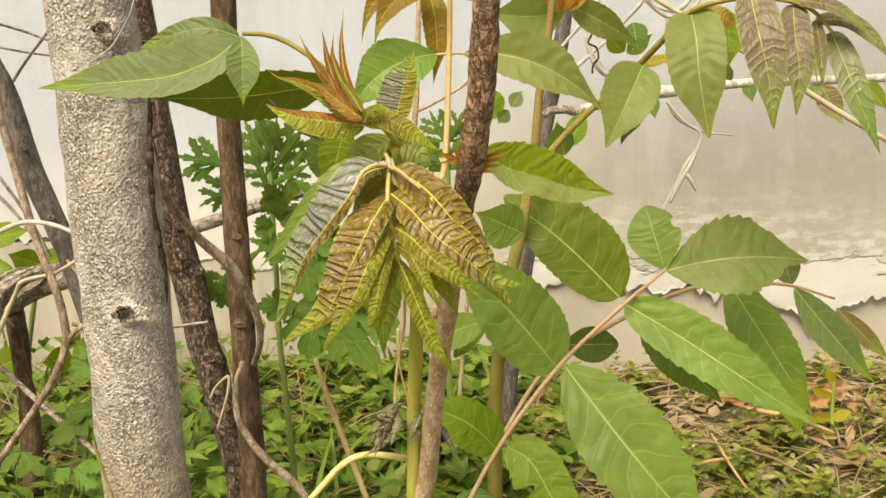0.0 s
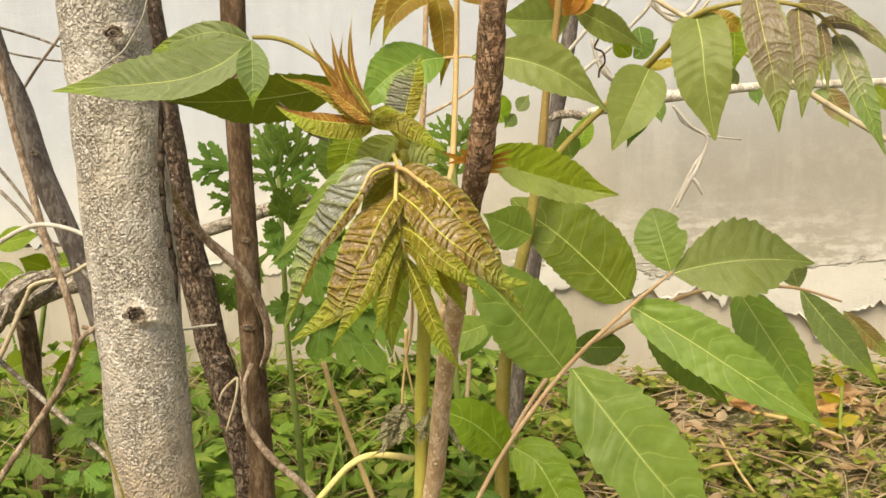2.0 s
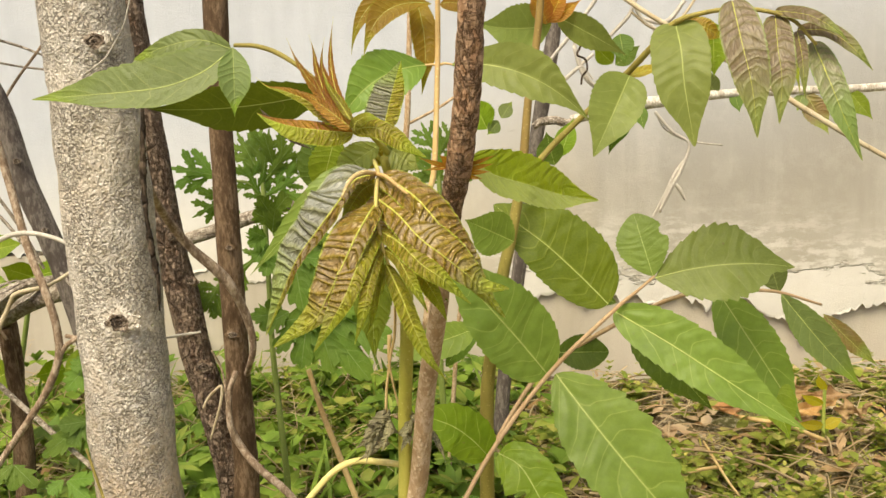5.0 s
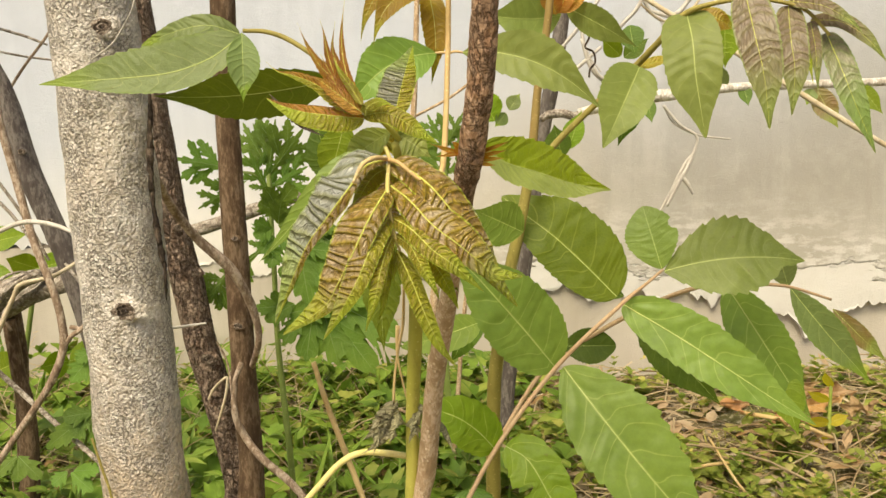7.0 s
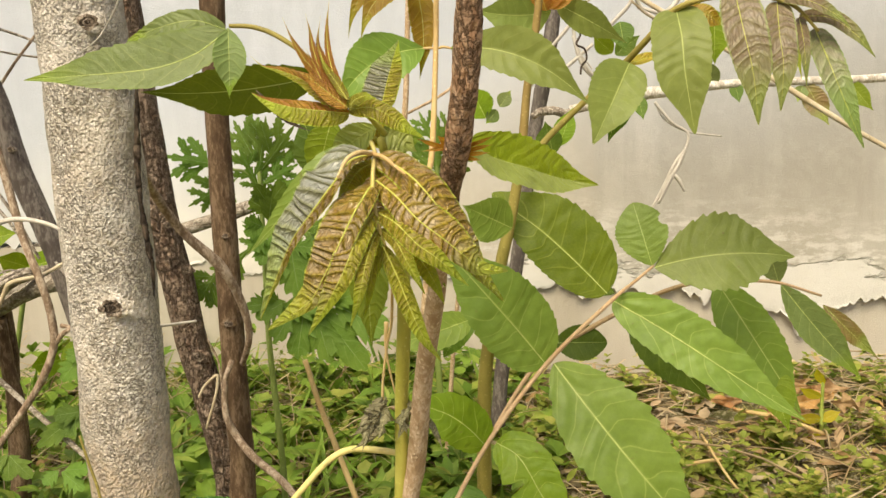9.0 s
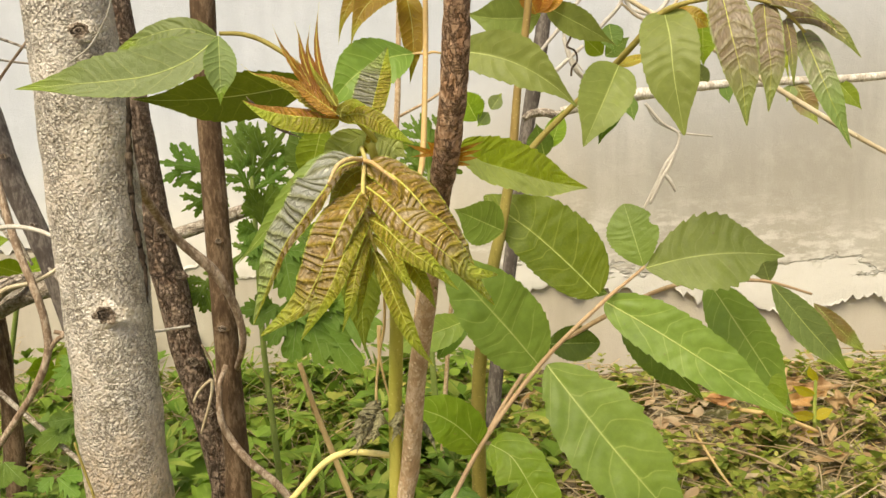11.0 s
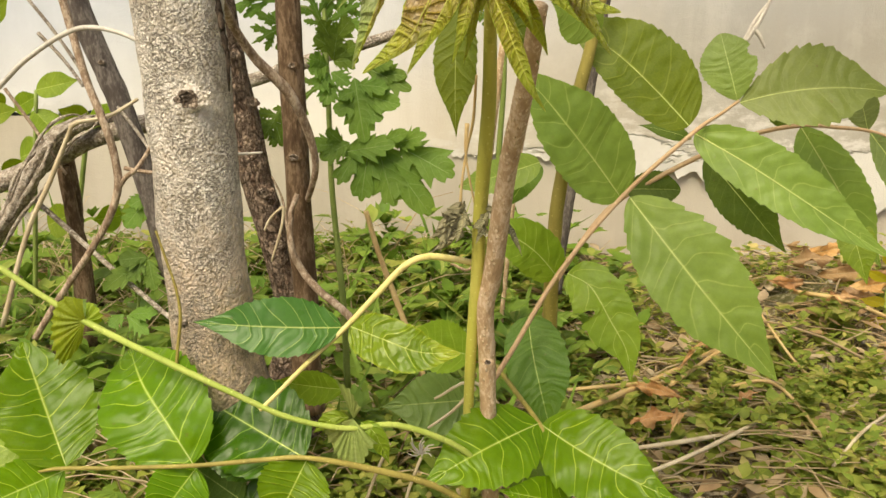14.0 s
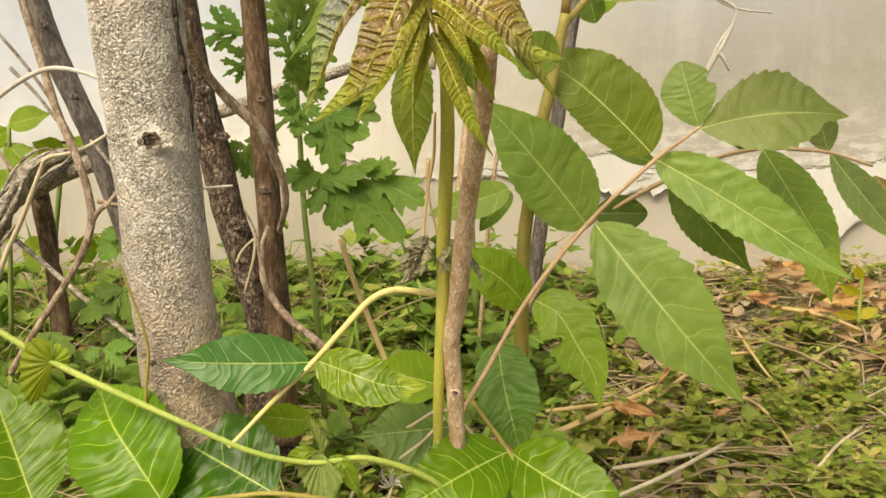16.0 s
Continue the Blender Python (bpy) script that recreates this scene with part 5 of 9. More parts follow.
stem('leaf_stalklet', young_stalk, STALK_TAN, [(0.04, 0.351, 0.439, 0.0009), (0.044, 0.346, 0.438, 0.0008), (0.048, 0.343, 0.435, 0.0007), (0.052, 0.34, 0.432, 0.0004)], sides=8)
back_stalk = stem('leaf_stalk', sap, STALK_GREEN, [(0.04172, 0.39, 0.43546, 0.00092), (0.03744, 0.385, 0.44379, 0.0009), (0.03018, 0.39, 0.44602, 0.0008), (0.02253, 0.395, 0.44441, 0.0007)], sides=8)
curved_leaf('leaflet', back_stalk, LEAF_FRESH, [(0.037, 0.372, 0.438), (0.023, 0.368, 0.437), (0.012, 0.366, 0.427), (-0.002, 0.37, 0.412), (-0.016, 0.375, 0.398)], (0.006, 0.0052), (-0.3, -0.9, 0.3), rib_material=VEIN, bend=0.0, fold=0.1, a=0.75, quilt=0.03, nu=90, **{})
leaflet('leaflet', back_stalk, LEAF_OLIVE, (0.0394, 0.39, 0.4469), (0.026, 0.385, 0.4407), 0.01, (0.36, -0.93, -0.03), rib_material=VEIN_YOUNG, bend=0.1)
leaflet('leaflet', back_stalk, LEAF_OLIVE, (0.0476, 0.4, 0.437), (0.0364, 0.4, 0.4525), 0.0141, (0.07, -1.00, 0.05), rib_material=VEIN_YOUNG, bend=0.1)
leaflet('leaflet', back_stalk, LEAF_GREEN, (0.0419, 0.4, 0.4418), (0.0564, 0.39, 0.4431), 0.0162, (-0.55, -0.76, 0.34), bend=0.1)
leaflet('leaflet', back_stalk, LEAF_DARK, (0.0027, 0.47, 0.4223), (-0.0084, 0.47, 0.4566), 0.0213, (-0.08, -1.00, -0.03), bend=0.05)
leaflet('leaflet', back_stalk, LEAF_OLD, (0.0285, 0.44, 0.4048), (0.0271, 0.43, 0.3444), 0.0216, (-0.35, -0.92, 0.16), bend=0.05, a=0.8)
leaflet('leaflet', back_stalk, LEAF_OLD, (0.0444, 0.42, 0.4062), (0.0634, 0.41, 0.3771), 0.0144, (0.15, -0.90, 0.41), bend=0.05, a=0.8)
shoot = stem('leaf_stalk', sap, STALK_GREEN, [(0.04302, 0.4, 0.42763, 0.00142), (0.04237, 0.385, 0.44254, 0.00135), (0.03834, 0.378, 0.44999, 0.00121), (0.03164, 0.372, 0.45737, 0.00108)], sides=8)
curved_leaf('leaflet', shoot, YOUNG_RED, [(0.029, 0.372, 0.457), (0.021, 0.375, 0.464), (0.014, 0.378, 0.472), (0.007, 0.381, 0.483), (0.003, 0.384, 0.492)], (0.0026, 0.0022), (-0.2, -0.93, 0.3), rib_material=VEIN_YOUNG, **BUD)
curved_leaf('leaflet', shoot, YOUNG_RED, [(0.027, 0.37, 0.458), (0.019, 0.375, 0.467), (0.012, 0.379, 0.475), (0.004, 0.384, 0.484)], (0.0018, 0.0016), (-0.1, -0.95, 0.3), rib_material=VEIN_YOUNG, **BUD)
curved_leaf('leaflet', shoot, YOUNG_RED, [(0.028, 0.368, 0.459), (0.02, 0.372, 0.468), (0.016, 0.376, 0.478), (0.014, 0.38, 0.487), (0.012, 0.384, 0.493)], (0.0022, 0.002), (0, -0.93, 0.37), rib_material=VEIN_YOUNG, **BUD)
curved_leaf('leaflet', shoot, YOUNG_RED, [(0.029, 0.366, 0.459), (0.023, 0.37, 0.468), (0.019, 0.375, 0.476), (0.017, 0.38, 0.482), (0.018, 0.384, 0.492)], (0.0018, 0.0018), (0.1, -0.93, 0.35), rib_material=VEIN_YOUNG, **BUD)
curved_leaf('leaflet', shoot, YOUNG_RED, [(0.03, 0.364, 0.46), (0.025, 0.369, 0.467), (0.022, 0.374, 0.476), (0.021, 0.379, 0.487), (0.022, 0.384, 0.5)], (0.0016, 0.0016), (0.1, -0.95, 0.3), rib_material=VEIN_YOUNG, **BUD)
curved_leaf('leaflet', shoot, YOUNG_RED, [(0.029, 0.363, 0.458), (0.021, 0.367, 0.465), (0.017, 0.371, 0.472), (0.013, 0.375, 0.479)], (0.0024, 0.0026), (-0.1, -0.93, 0.35), rib_material=VEIN_YOUNG, **BUD)
curved_leaf('leaflet', shoot, YOUNG_OLIVE, [(0.03, 0.36, 0.459), (0.026, 0.365, 0.465), (0.021, 0.369, 0.472), (0.018, 0.374, 0.478)], (0.0018, 0.0018), (0.1, -0.9, 0.4), rib_material=VEIN_YOUNG, **BUD)
curved_leaf('leaflet', shoot, YOUNG_RED, [(0.03, 0.366, 0.456), (0.021, 0.368, 0.46), (0.012, 0.371, 0.467), (0.003, 0.373, 0.471), (-0.004, 0.376, 0.473), (-0.009, 0.378, 0.477)], (0.0032, 0.003), (-0.2, -0.9, 0.4), rib_material=VEIN_YOUNG, second=YOUNG_OLIVE, **BUD)
curved_leaf('leaflet', shoot, YOUNG_RED, [(0.03, 0.362, 0.456), (0.021, 0.365, 0.463), (0.013, 0.369, 0.469), (0.007, 0.372, 0.471)], (0.0028, 0.0036), (-0.2, -0.9, 0.4), rib_material=VEIN_YOUNG, **BUD)
curved_leaf('leaflet', shoot, YOUNG_RED, [(0.03, 0.366, 0.454), (0.021, 0.368, 0.455), (0.007, 0.371, 0.457), (-0.003, 0.374, 0.46), (-0.009, 0.376, 0.463)], (0.004, 0.0064), (-0.1, -0.9, 0.25), rib_material=VEIN_YOUNG, second=YOUNG_LIME, **YOUNG)
curved_leaf('leaflet', shoot, YOUNG_OLIVE, [(0.03, 0.364, 0.455), (0.037, 0.364, 0.456), (0.043, 0.363, 0.454), (0.05, 0.362, 0.449), (0.058, 0.362, 0.444)], (0.0044, 0.0052), (0.1, -0.85, 0.5), rib_material=VEIN_YOUNG, **YOUNG)
curved_leaf('leaflet', shoot, YOUNG_LIME, [(0.031, 0.362, 0.455), (0.032, 0.361, 0.458), (0.036, 0.361, 0.46), (0.041, 0.36, 0.459)], (0.0028, 0.0024), (0.1, -0.9, 0.4), rib_material=VEIN_YOUNG, **YOUNG)
curved_leaf('leaflet', shoot, YOUNG_OLIVE, [(0.041, 0.374, 0.455), (0.043, 0.378, 0.464), (0.046, 0.382, 0.475), (0.048, 0.386, 0.482)], (0.00550, 0.01100), (-0.1, -0.92, 0.35), rib_material=VEIN_YOUNG, second=YOUNG_SHEEN, **YOUNG)
curved_leaf('leaflet', shoot, LEAF_CHARRED, [(-0.011, 0.39, 0.465), (-0.003, 0.39, 0.456), (0.005, 0.39, 0.45), (0.012, 0.39, 0.447)], (0.0018, 0.0014), (0, -0.9, 0.3), rib_material=VEIN_DRY, fold=0.6, wave=0.2, quilt=0.05, tooth=0.3, curl=1.0)
# the brightened lime colour offsets the shade on these two leaflets
leaflet('leaflet', shoot, LEAF_LIT_LIME, (0.0384, 0.382, 0.449), (0.0175, 0.385, 0.4351), 0.0126, (-0.18, -0.98, 0.05), bend=0.1, fold=0.15, quilt=0.04)
leaflet('leaflet', shoot, LEAF_LIT_LIME, (0.0404, 0.384, 0.448), (0.0542, 0.38, 0.4381), 0.0138, (-0.03, -0.94, 0.33), bend=0.1, fold=0.15, quilt=0.04)
leaflet('leaflet', shoot, LEAF_GREEN, (0.0136, 0.43, 0.4533), (0.0025, 0.44, 0.421), 0.0188, (-0.12, -0.96, -0.26), bend=0.06, fold=0.1)
left_stalk = stem('leaf_stalk', sap, STALK_OLIVE, [(0.03113, 0.385, 0.4551, 0.0009), (0.01824, 0.4, 0.46795, 0.00105), (0.00442, 0.415, 0.48062, 0.00109), (-0.00942, 0.425, 0.48985, 0.00124), (-0.01993, 0.428, 0.49382, 0.00113), (-0.03051, 0.43, 0.49481, 0.00101)], sides=8)
leaflet('leaflet', left_stalk, LEAF_DUSK, (0.0007, 0.5, 0.4768), (-0.101, 0.5, 0.4702), 0.0338, (0.04, -0.75, -0.65), bend=0.03, fold=0.05, a=0.85, droop=0.03)
curved_leaf('leaflet', left_stalk, LEAF_PALE, [(-0.034, 0.436, 0.494), (-0.047, 0.433, 0.498), (-0.063, 0.435, 0.496), (-0.082, 0.442, 0.491)], (0.0058, 0.0064), (-0.05, -0.9, 0.4), nu=110, nv=11, a=0.75, b=0.6, acum=0.3, quilt=0.09, pucker=0.02, fold=0.1, veins=11)
curved_leaf('leaflet', left_stalk, LEAF_PALE, [(-0.033, 0.43, 0.492), (-0.044, 0.424, 0.483), (-0.059, 0.419, 0.477), (-0.076, 0.417, 0.475), (-0.099, 0.417, 0.474), (-0.12, 0.418, 0.473)], (0.0137, 0.0094), (0.05, -0.93, 0.3), nu=110, nv=11, a=0.62, b=0.7, acum=0.6, quilt=0.03, pucker=0.015, fold=0.1, teeth=14)
leaflet('leaflet', left_stalk, LEAF_PALE, (-0.0308, 0.428, 0.4937), (-0.03, 0.42, 0.4625), 0.0145, (0.35, -0.91, 0.24), bend=0.08, fold=0.2, a=0.85, quilt=0.006, pucker=0.01)
tall_stalk = stem('leaf_stalk', sap, STALK_TAN, [(0.04398, 0.44, 0.39987, 0.00147), (0.05345, 0.455, 0.42239, 0.00151), (0.05696, 0.47, 0.43515, 0.00156), (0.05996, 0.485, 0.4867, 0.00144), (0.06095, 0.485, 0.51362, 0.00142), (0.0623, 0.48, 0.56088, 0.00124)], sides=8)
stem('leaf_stalklet', tall_stalk, STALK_TAN, [(0.05996, 0.485, 0.4867, 0.00072), (0.05709, 0.485, 0.48706, 0.00072), (0.05334, 0.485, 0.48689, 0.00058)], sides=6)
stem('leaf_stalklet', tall_stalk, STALK_TAN, [(0.06053, 0.485, 0.48668, 0.00072), (0.06372, 0.485, 0.48743, 0.00072), (0.06773, 0.485, 0.48675, 0.00058)], sides=6)
leaflet('leaflet', tall_stalk, LEAF_FRESH, (0.0542, 0.485, 0.4869), (0.0083, 0.475, 0.4575), 0.0281, (0.08, -0.97, 0.21), bend=0.12, fold=0.25, a=0.8, droop=-0.12, quilt=0.04, pucker=0.02)
leaflet('leaflet', tall_stalk, LEAF_SOFT, (0.0672, 0.485, 0.4868), (0.1369, 0.47, 0.4548), 0.0255, (-0.11, -0.97, 0.21), bend=0.1, fold=0.3, a=0.85, droop=0.1, quilt=0.04, pucker=0.02)
leaflet('leaflet', tall_stalk, LEAF_UMBER, (0.0579, 0.485, 0.5176), (0.0234, 0.47, 0.4898), 0.0146, (0.11, -0.93, 0.36), fold=0.3, bend=0.1, droop=-0.22, quilt=0.02)
leaflet('leaflet', tall_stalk, LEAF_UMBER, (0.0508, 0.49, 0.5257), (0.016, 0.48, 0.4924), 0.0097, (0.00, -0.96, 0.28), fold=0.3, bend=0.1, droop=-0.2, quilt=0.02)
leaflet('leaflet', tall_stalk, LEAF_UMBER, (0.0477, 0.495, 0.5265), (0.0511, 0.485, 0.4714), 0.0145, (0.29, -0.94, 0.19), fold=0.25, bend=0.06, quilt=0.02, droop=0.06)
leaflet('leaflet', tall_stalk, LEAF_UMBER, (0.0622, 0.485, 0.5174), (0.0816, 0.475, 0.509), 0.0112, (-0.30, -0.88, 0.36), fold=0.3, bend=0.1, droop=0.1)

# ---- brown broken stem with its compound leaf ----
snag = thing('sapling', (0.0417, 0.49, 0), "brown knotted stem with one broad green compound leaf", "sapling")
stem('upper_stem', snag, BARK_RED, [(0.08055, 0.33, 0.5272, 0.00444), (0.07609, 0.34, 0.49439, 0.0047), (0.0736, 0.353, 0.46325, 0.00501), (0.06923, 0.37, 0.43616, 0.00495), (0.0641, 0.39, 0.41176, 0.0044)], "red-brown cracked bark", sides=32, per=16, rough=0.11, scale=130.0)
stem('lower_stem', snag, BARK_PINK, [(0.0623, 0.399, 0.40089, 0.00377), (0.05945, 0.415, 0.37777, 0.00409), (0.05564, 0.43, 0.35546, 0.00442), (0.04996, 0.45, 0.32378, 0.00471), (0.04338, 0.47, 0.26967, 0.00504), (0.03932, 0.475, 0.24714, 0.00467), (0.04004, 0.48, 0.21892, 0.00479), (0.04056, 0.483, 0.19023, 0.00461), (0.04107, 0.487, 0.15976, 0.00443), (0.04275, 0.49, 0.10567, 0.00489)], "smooth pinkish-brown bark with pale pores", sides=18, per=8, rough=0.05, scale=80.0)
bark_knot(snag, (0.0407, 0.468, 0.219), (0, -1, 0.2), 0.0015, BARK_PINK)
leaf_l = stem('leaf_stalk', snag, STALK_RED, [(0.03519, 0.5, 0.17295, 0.00127), (0.04234, 0.515, 0.18541, 0.00159), (0.05613, 0.54, 0.19998, 0.00165), (0.08503, 0.567, 0.24133, 0.00158), (0.12728, 0.597, 0.28499, 0.00164), (0.17074, 0.6, 0.32609, 0.00145), (0.1908, 0.62, 0.33504, 0.00118), (0.20708, 0.635, 0.34302, 0.00103)], sides=10)
leaflet('leaflet', leaf_l, LEAF_SHADE, (0.2063, 0.635, 0.3434), (0.1949, 0.648, 0.3876), 0.0372, (-0.23, -0.95, 0.22), bend=0.05, fold=0.1, a=1.15, b=0.62, acum=0.1, bites=((0.62, -1, 0.25, 0.08),), quilt=0.04)
leaflet('leaflet', leaf_l, LEAF_SHADE, (0.2079, 0.635, 0.3418), (0.3036, 0.625, 0.3489), 0.0565, (-0.12, -0.91, 0.40), bend=0.05, fold=0.1, a=0.95, b=0.85, droop=0.05, teeth=13, tooth=0.1, bites=((0.84, -1, 0.3, 0.04), (0.7, 1, 0.10, 0.03)), quilt=0.04)
curved_leaf('leaflet', leaf_l, LEAF_FRESH, [(0.174, 0.61, 0.324), (0.207, 0.596, 0.305), (0.238, 0.584, 0.285), (0.265, 0.576, 0.267), (0.292, 0.57, 0.25)], (0.017, 0.0207), (-0.16, -0.93, 0.32), nu=110, nv=11, a=0.68, b=0.66, acum=0.6, quilt=0.045, pucker=0.02, fold=0.16, teeth=16)
curved_leaf('leaflet', leaf_l, LEAF_OLD, [(0.17, 0.612, 0.329), (0.151, 0.615, 0.349), (0.128, 0.62, 0.371), (0.107, 0.629, 0.387), (0.093, 0.64, 0.398)], (0.0293, 0.0224), (-0.05, -0.93, 0.35), nu=110, nv=11, a=0.75, b=0.62, acum=0.3, quilt=0.035, pucker=0.02, fold=0.12, tooth=0.05)
curved_leaf('leaflet', leaf_l, LEAF_FRESH, [(0.126, 0.6, 0.283), (0.107, 0.592, 0.309), (0.088, 0.586, 0.333), (0.072, 0.585, 0.352), (0.057, 0.585, 0.367)], (0.0270, 0.0251), (0.2, -0.95, 0.2), nu=110, nv=11, a=0.72, b=0.62, acum=0.35, quilt=0.03, pucker=0.02, fold=0.12, tooth=0.05)
leaflet('leaflet', leaf_l, LEAF_FRESH, (0.1318, 0.6, 0.2832), (0.2216, 0.55, 0.1751), 0.0588, (-0.06, -0.92, 0.38), bend=0.07, fold=0.22, a=0.8, b=0.8, acum=0.4, teeth=14, tooth=0.11, droop=-0.02, quilt=0.046, pucker=0.022)
curved_leaf('leaflet', leaf_l, LEAF_SPRING, [(0.083, 0.57, 0.237), (0.072, 0.563, 0.252), (0.06, 0.558, 0.263), (0.046, 0.556, 0.27), (0.034, 0.555, 0.278)], (0.0159, 0.0159), (0.25, -0.93, 0.2), nu=100, nv=11, veins=7, a=0.72, b=0.6, acum=0.4, quilt=0.04, pucker=0.02, fold=0.1, teeth=9)
curved_leaf('leaflet', leaf_l, LEAF_SPRING, [(0.09, 0.57, 0.239), (0.104, 0.56, 0.233), (0.116, 0.551, 0.214), (0.126, 0.545, 0.196), (0.129, 0.54, 0.177)], (0.0184, 0.0171), (0.04, -0.9, 0.42), nu=100, nv=11, veins=7, a=0.7, b=0.6, acum=0.65, quilt=0.04, pucker=0.02, fold=0.1, teeth=8, tooth=0.12, bites=((0.40, -1, 0.62, 0.035),))
leaf_n = stem('leaf_stalk', snag, STALK_GREEN, [(0.07052, 0.37, 0.43612, 0.00086), (0.07557, 0.385, 0.43585, 0.00079), (0.08024, 0.39, 0.43585, 0.00069)], sides=8)
# lower half paler: the sun's gloss is painted into it
curved_leaf('leaflet', leaf_n, LEAF_LIT_LIME, [(0.075, 0.385, 0.442), (0.084, 0.391, 0.435), (0.098, 0.399, 0.43), (0.114, 0.413, 0.424), (0.134, 0.43, 0.419)], (0.009, 0.0131), (0.45, -0.84, 0.3), nu=110, nv=11, veins=8, a=0.66, b=0.7, acum=0.55, quilt=0.06, pucker=0.02, fold=0.2, teeth=13, second=LEAF_LIME)
leaflet('bud_scale', leaf_n, LEAF_RED, (0.0721, 0.372, 0.4392), (0.0846, 0.362, 0.4442), 0.0015, (-0.58, -0.80, -0.15), rib_material=VEIN_YOUNG, fold=0.3)
leaflet('bud_scale', leaf_n, LEAF_RED, (0.0721, 0.372, 0.4381), (0.0835, 0.362, 0.4409), 0.0017, (-0.65, -0.76, -0.07), rib_material=VEIN_YOUNG, fold=0.3)
leaflet('bud_scale', leaf_n, LEAF_RED, (0.0721, 0.372, 0.437), (0.0824, 0.362, 0.438), 0.0017, (-0.70, -0.72, 0.02), rib_material=VEIN_YOUNG, fold=0.3)
leaflet('bud_scale', leaf_n, LEAF_RED, (0.072, 0.372, 0.4359), (0.0793, 0.362, 0.4352), 0.0015, (-0.79, -0.58, 0.20), rib_material=VEIN_YOUNG, fold=0.3)
leaflet('bud_scale', leaf_n, LEAF_RED, (0.0699, 0.372, 0.4382), (0.0627, 0.362, 0.4448), 0.0055, (0.57, -0.70, -0.43), rib_material=VEIN_YOUNG, fold=0.3)
leaflet('bud_scale', leaf_n, LEAF_RED, (0.0688, 0.372, 0.4382), (0.0543, 0.362, 0.4442), 0.0021, (0.52, -0.84, -0.14), rib_material=VEIN_YOUNG, fold=0.3)
leaflet('bud_scale', leaf_n, LEAF_RED, (0.07, 0.372, 0.4403), (0.0563, 0.362, 0.4391), 0.0017, (0.58, -0.81, 0.12), rib_material=VEIN_YOUNG, fold=0.3)
leaflet('bud_scale', leaf_n, LEAF_RED, (0.0728, 0.372, 0.4396), (0.0794, 0.362, 0.4427), 0.0015, (-0.77, -0.59, -0.25), rib_material=VEIN_YOUNG, fold=0.3)
leaflet('leaflet', leaf_n, LEAF_FRESH, (0.0985, 0.5, 0.391), (0.0715, 0.49, 0.4052), 0.026, (0.39, -0.89, -0.22))

# ---- sapling at the wall with purplish young leaves ----
sap_r = thing('sapling', (0.0831, 0.72, 0), "yellow-green sapling with hanging purplish leaves, near the wall", "sapling")
stem('main_stem', sap_r, STALK_OLIVE, [(0.112, 0.612, 0.421, 0.00324), (0.103, 0.612, 0.376, 0.004), (0.096, 0.613, 0.345, 0.00439), (0.086, 0.616, 0.281, 0.00479), (0.084, 0.62, 0.253, 0.00502), (0.083, 0.628, 0.22, 0.00529), (0.083, 0.636, 0.182, 0.00556), (0.082, 0.64, 0.139, 0.006)], sides=14, rough=0.03)
stem('upper_stem', sap_r, STALK_BROWN, [(0.12843, 0.612, 0.56988, 0.00236), (0.12531, 0.612, 0.52791, 0.00257), (0.12105, 0.612, 0.49575, 0.00279), (0.11677, 0.612, 0.4703, 0.00281), (0.112, 0.612, 0.421, 0.00324)], sides=10)
arch = stem('leaf_stalk', sap_r, STALK_OLIVE, [(0.10888, 0.615, 0.41025, 0.0023), (0.1312, 0.645, 0.43335, 0.00238), (0.15151, 0.648, 0.45261, 0.00222), (0.18376, 0.642, 0.48278, 0.00235), (0.19861, 0.62, 0.50071, 0.00225), (0.21165, 0.61, 0.51622, 0.00201), (0.22844, 0.6, 0.52184, 0.00161), (0.2532, 0.59, 0.5225, 0.0014), (0.27718, 0.58, 0.51445, 0.0012), (0.29213, 0.575, 0.4975, 0.00086)], sides=10)
leaflet('leaflet', arch, LEAF_SOFT, (0.1882, 0.63, 0.4854), (0.1601, 0.61, 0.4314), 0.0373, (0.06, -0.95, 0.32), bend=0.06, fold=0.2, a=0.62, b=0.65, tooth=0.05, acum=0.5, quilt=0.012)
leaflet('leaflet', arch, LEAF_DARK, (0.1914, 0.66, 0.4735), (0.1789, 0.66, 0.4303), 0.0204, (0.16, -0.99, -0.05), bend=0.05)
curved_leaf('leaflet', arch, LEAF_SOFT, [(0.2140, 0.61, 0.518), (0.2145, 0.596, 0.499), (0.215, 0.588, 0.475), (0.221, 0.585, 0.437)], (0.0189, 0.0182), (-.2,-.93,.3), nu=110, nv=11, a=0.62, b=0.5, acum=0.62, quilt=0.03, pucker=0.015, fold=0.14, tooth=0.04)
curved_leaf('leaflet', arch, YOUNG_PURPLE, [(0.243, 0.585, 0.527), (0.245, 0.571, 0.5), (0.249, 0.563, 0.473), (0.252, 0.56, 0.442)], (0.0130, 0.0137), (-.2,-.93,.3), rib_material=VEIN_YOUNG, a=0.6, b=0.55, acum=0.6, quilt=0.006, curl=0.4, nu=110, nv=9, veins=12, teeth=18, tooth=0.05)
curved_leaf('leaflet', arch, YOUNG_PURPLE, [(0.27, 0.585, 0.517), (0.267, 0.571, 0.496), (0.267, 0.563, 0.476), (0.265, 0.56, 0.45)], (0.0097, 0.0099), (-.2,-.93,.3), rib_material=VEIN_YOUNG, a=0.6, b=0.55, acum=0.6, quilt=0.006, curl=0.4, nu=110, nv=9, veins=12, teeth=18, tooth=0.05)
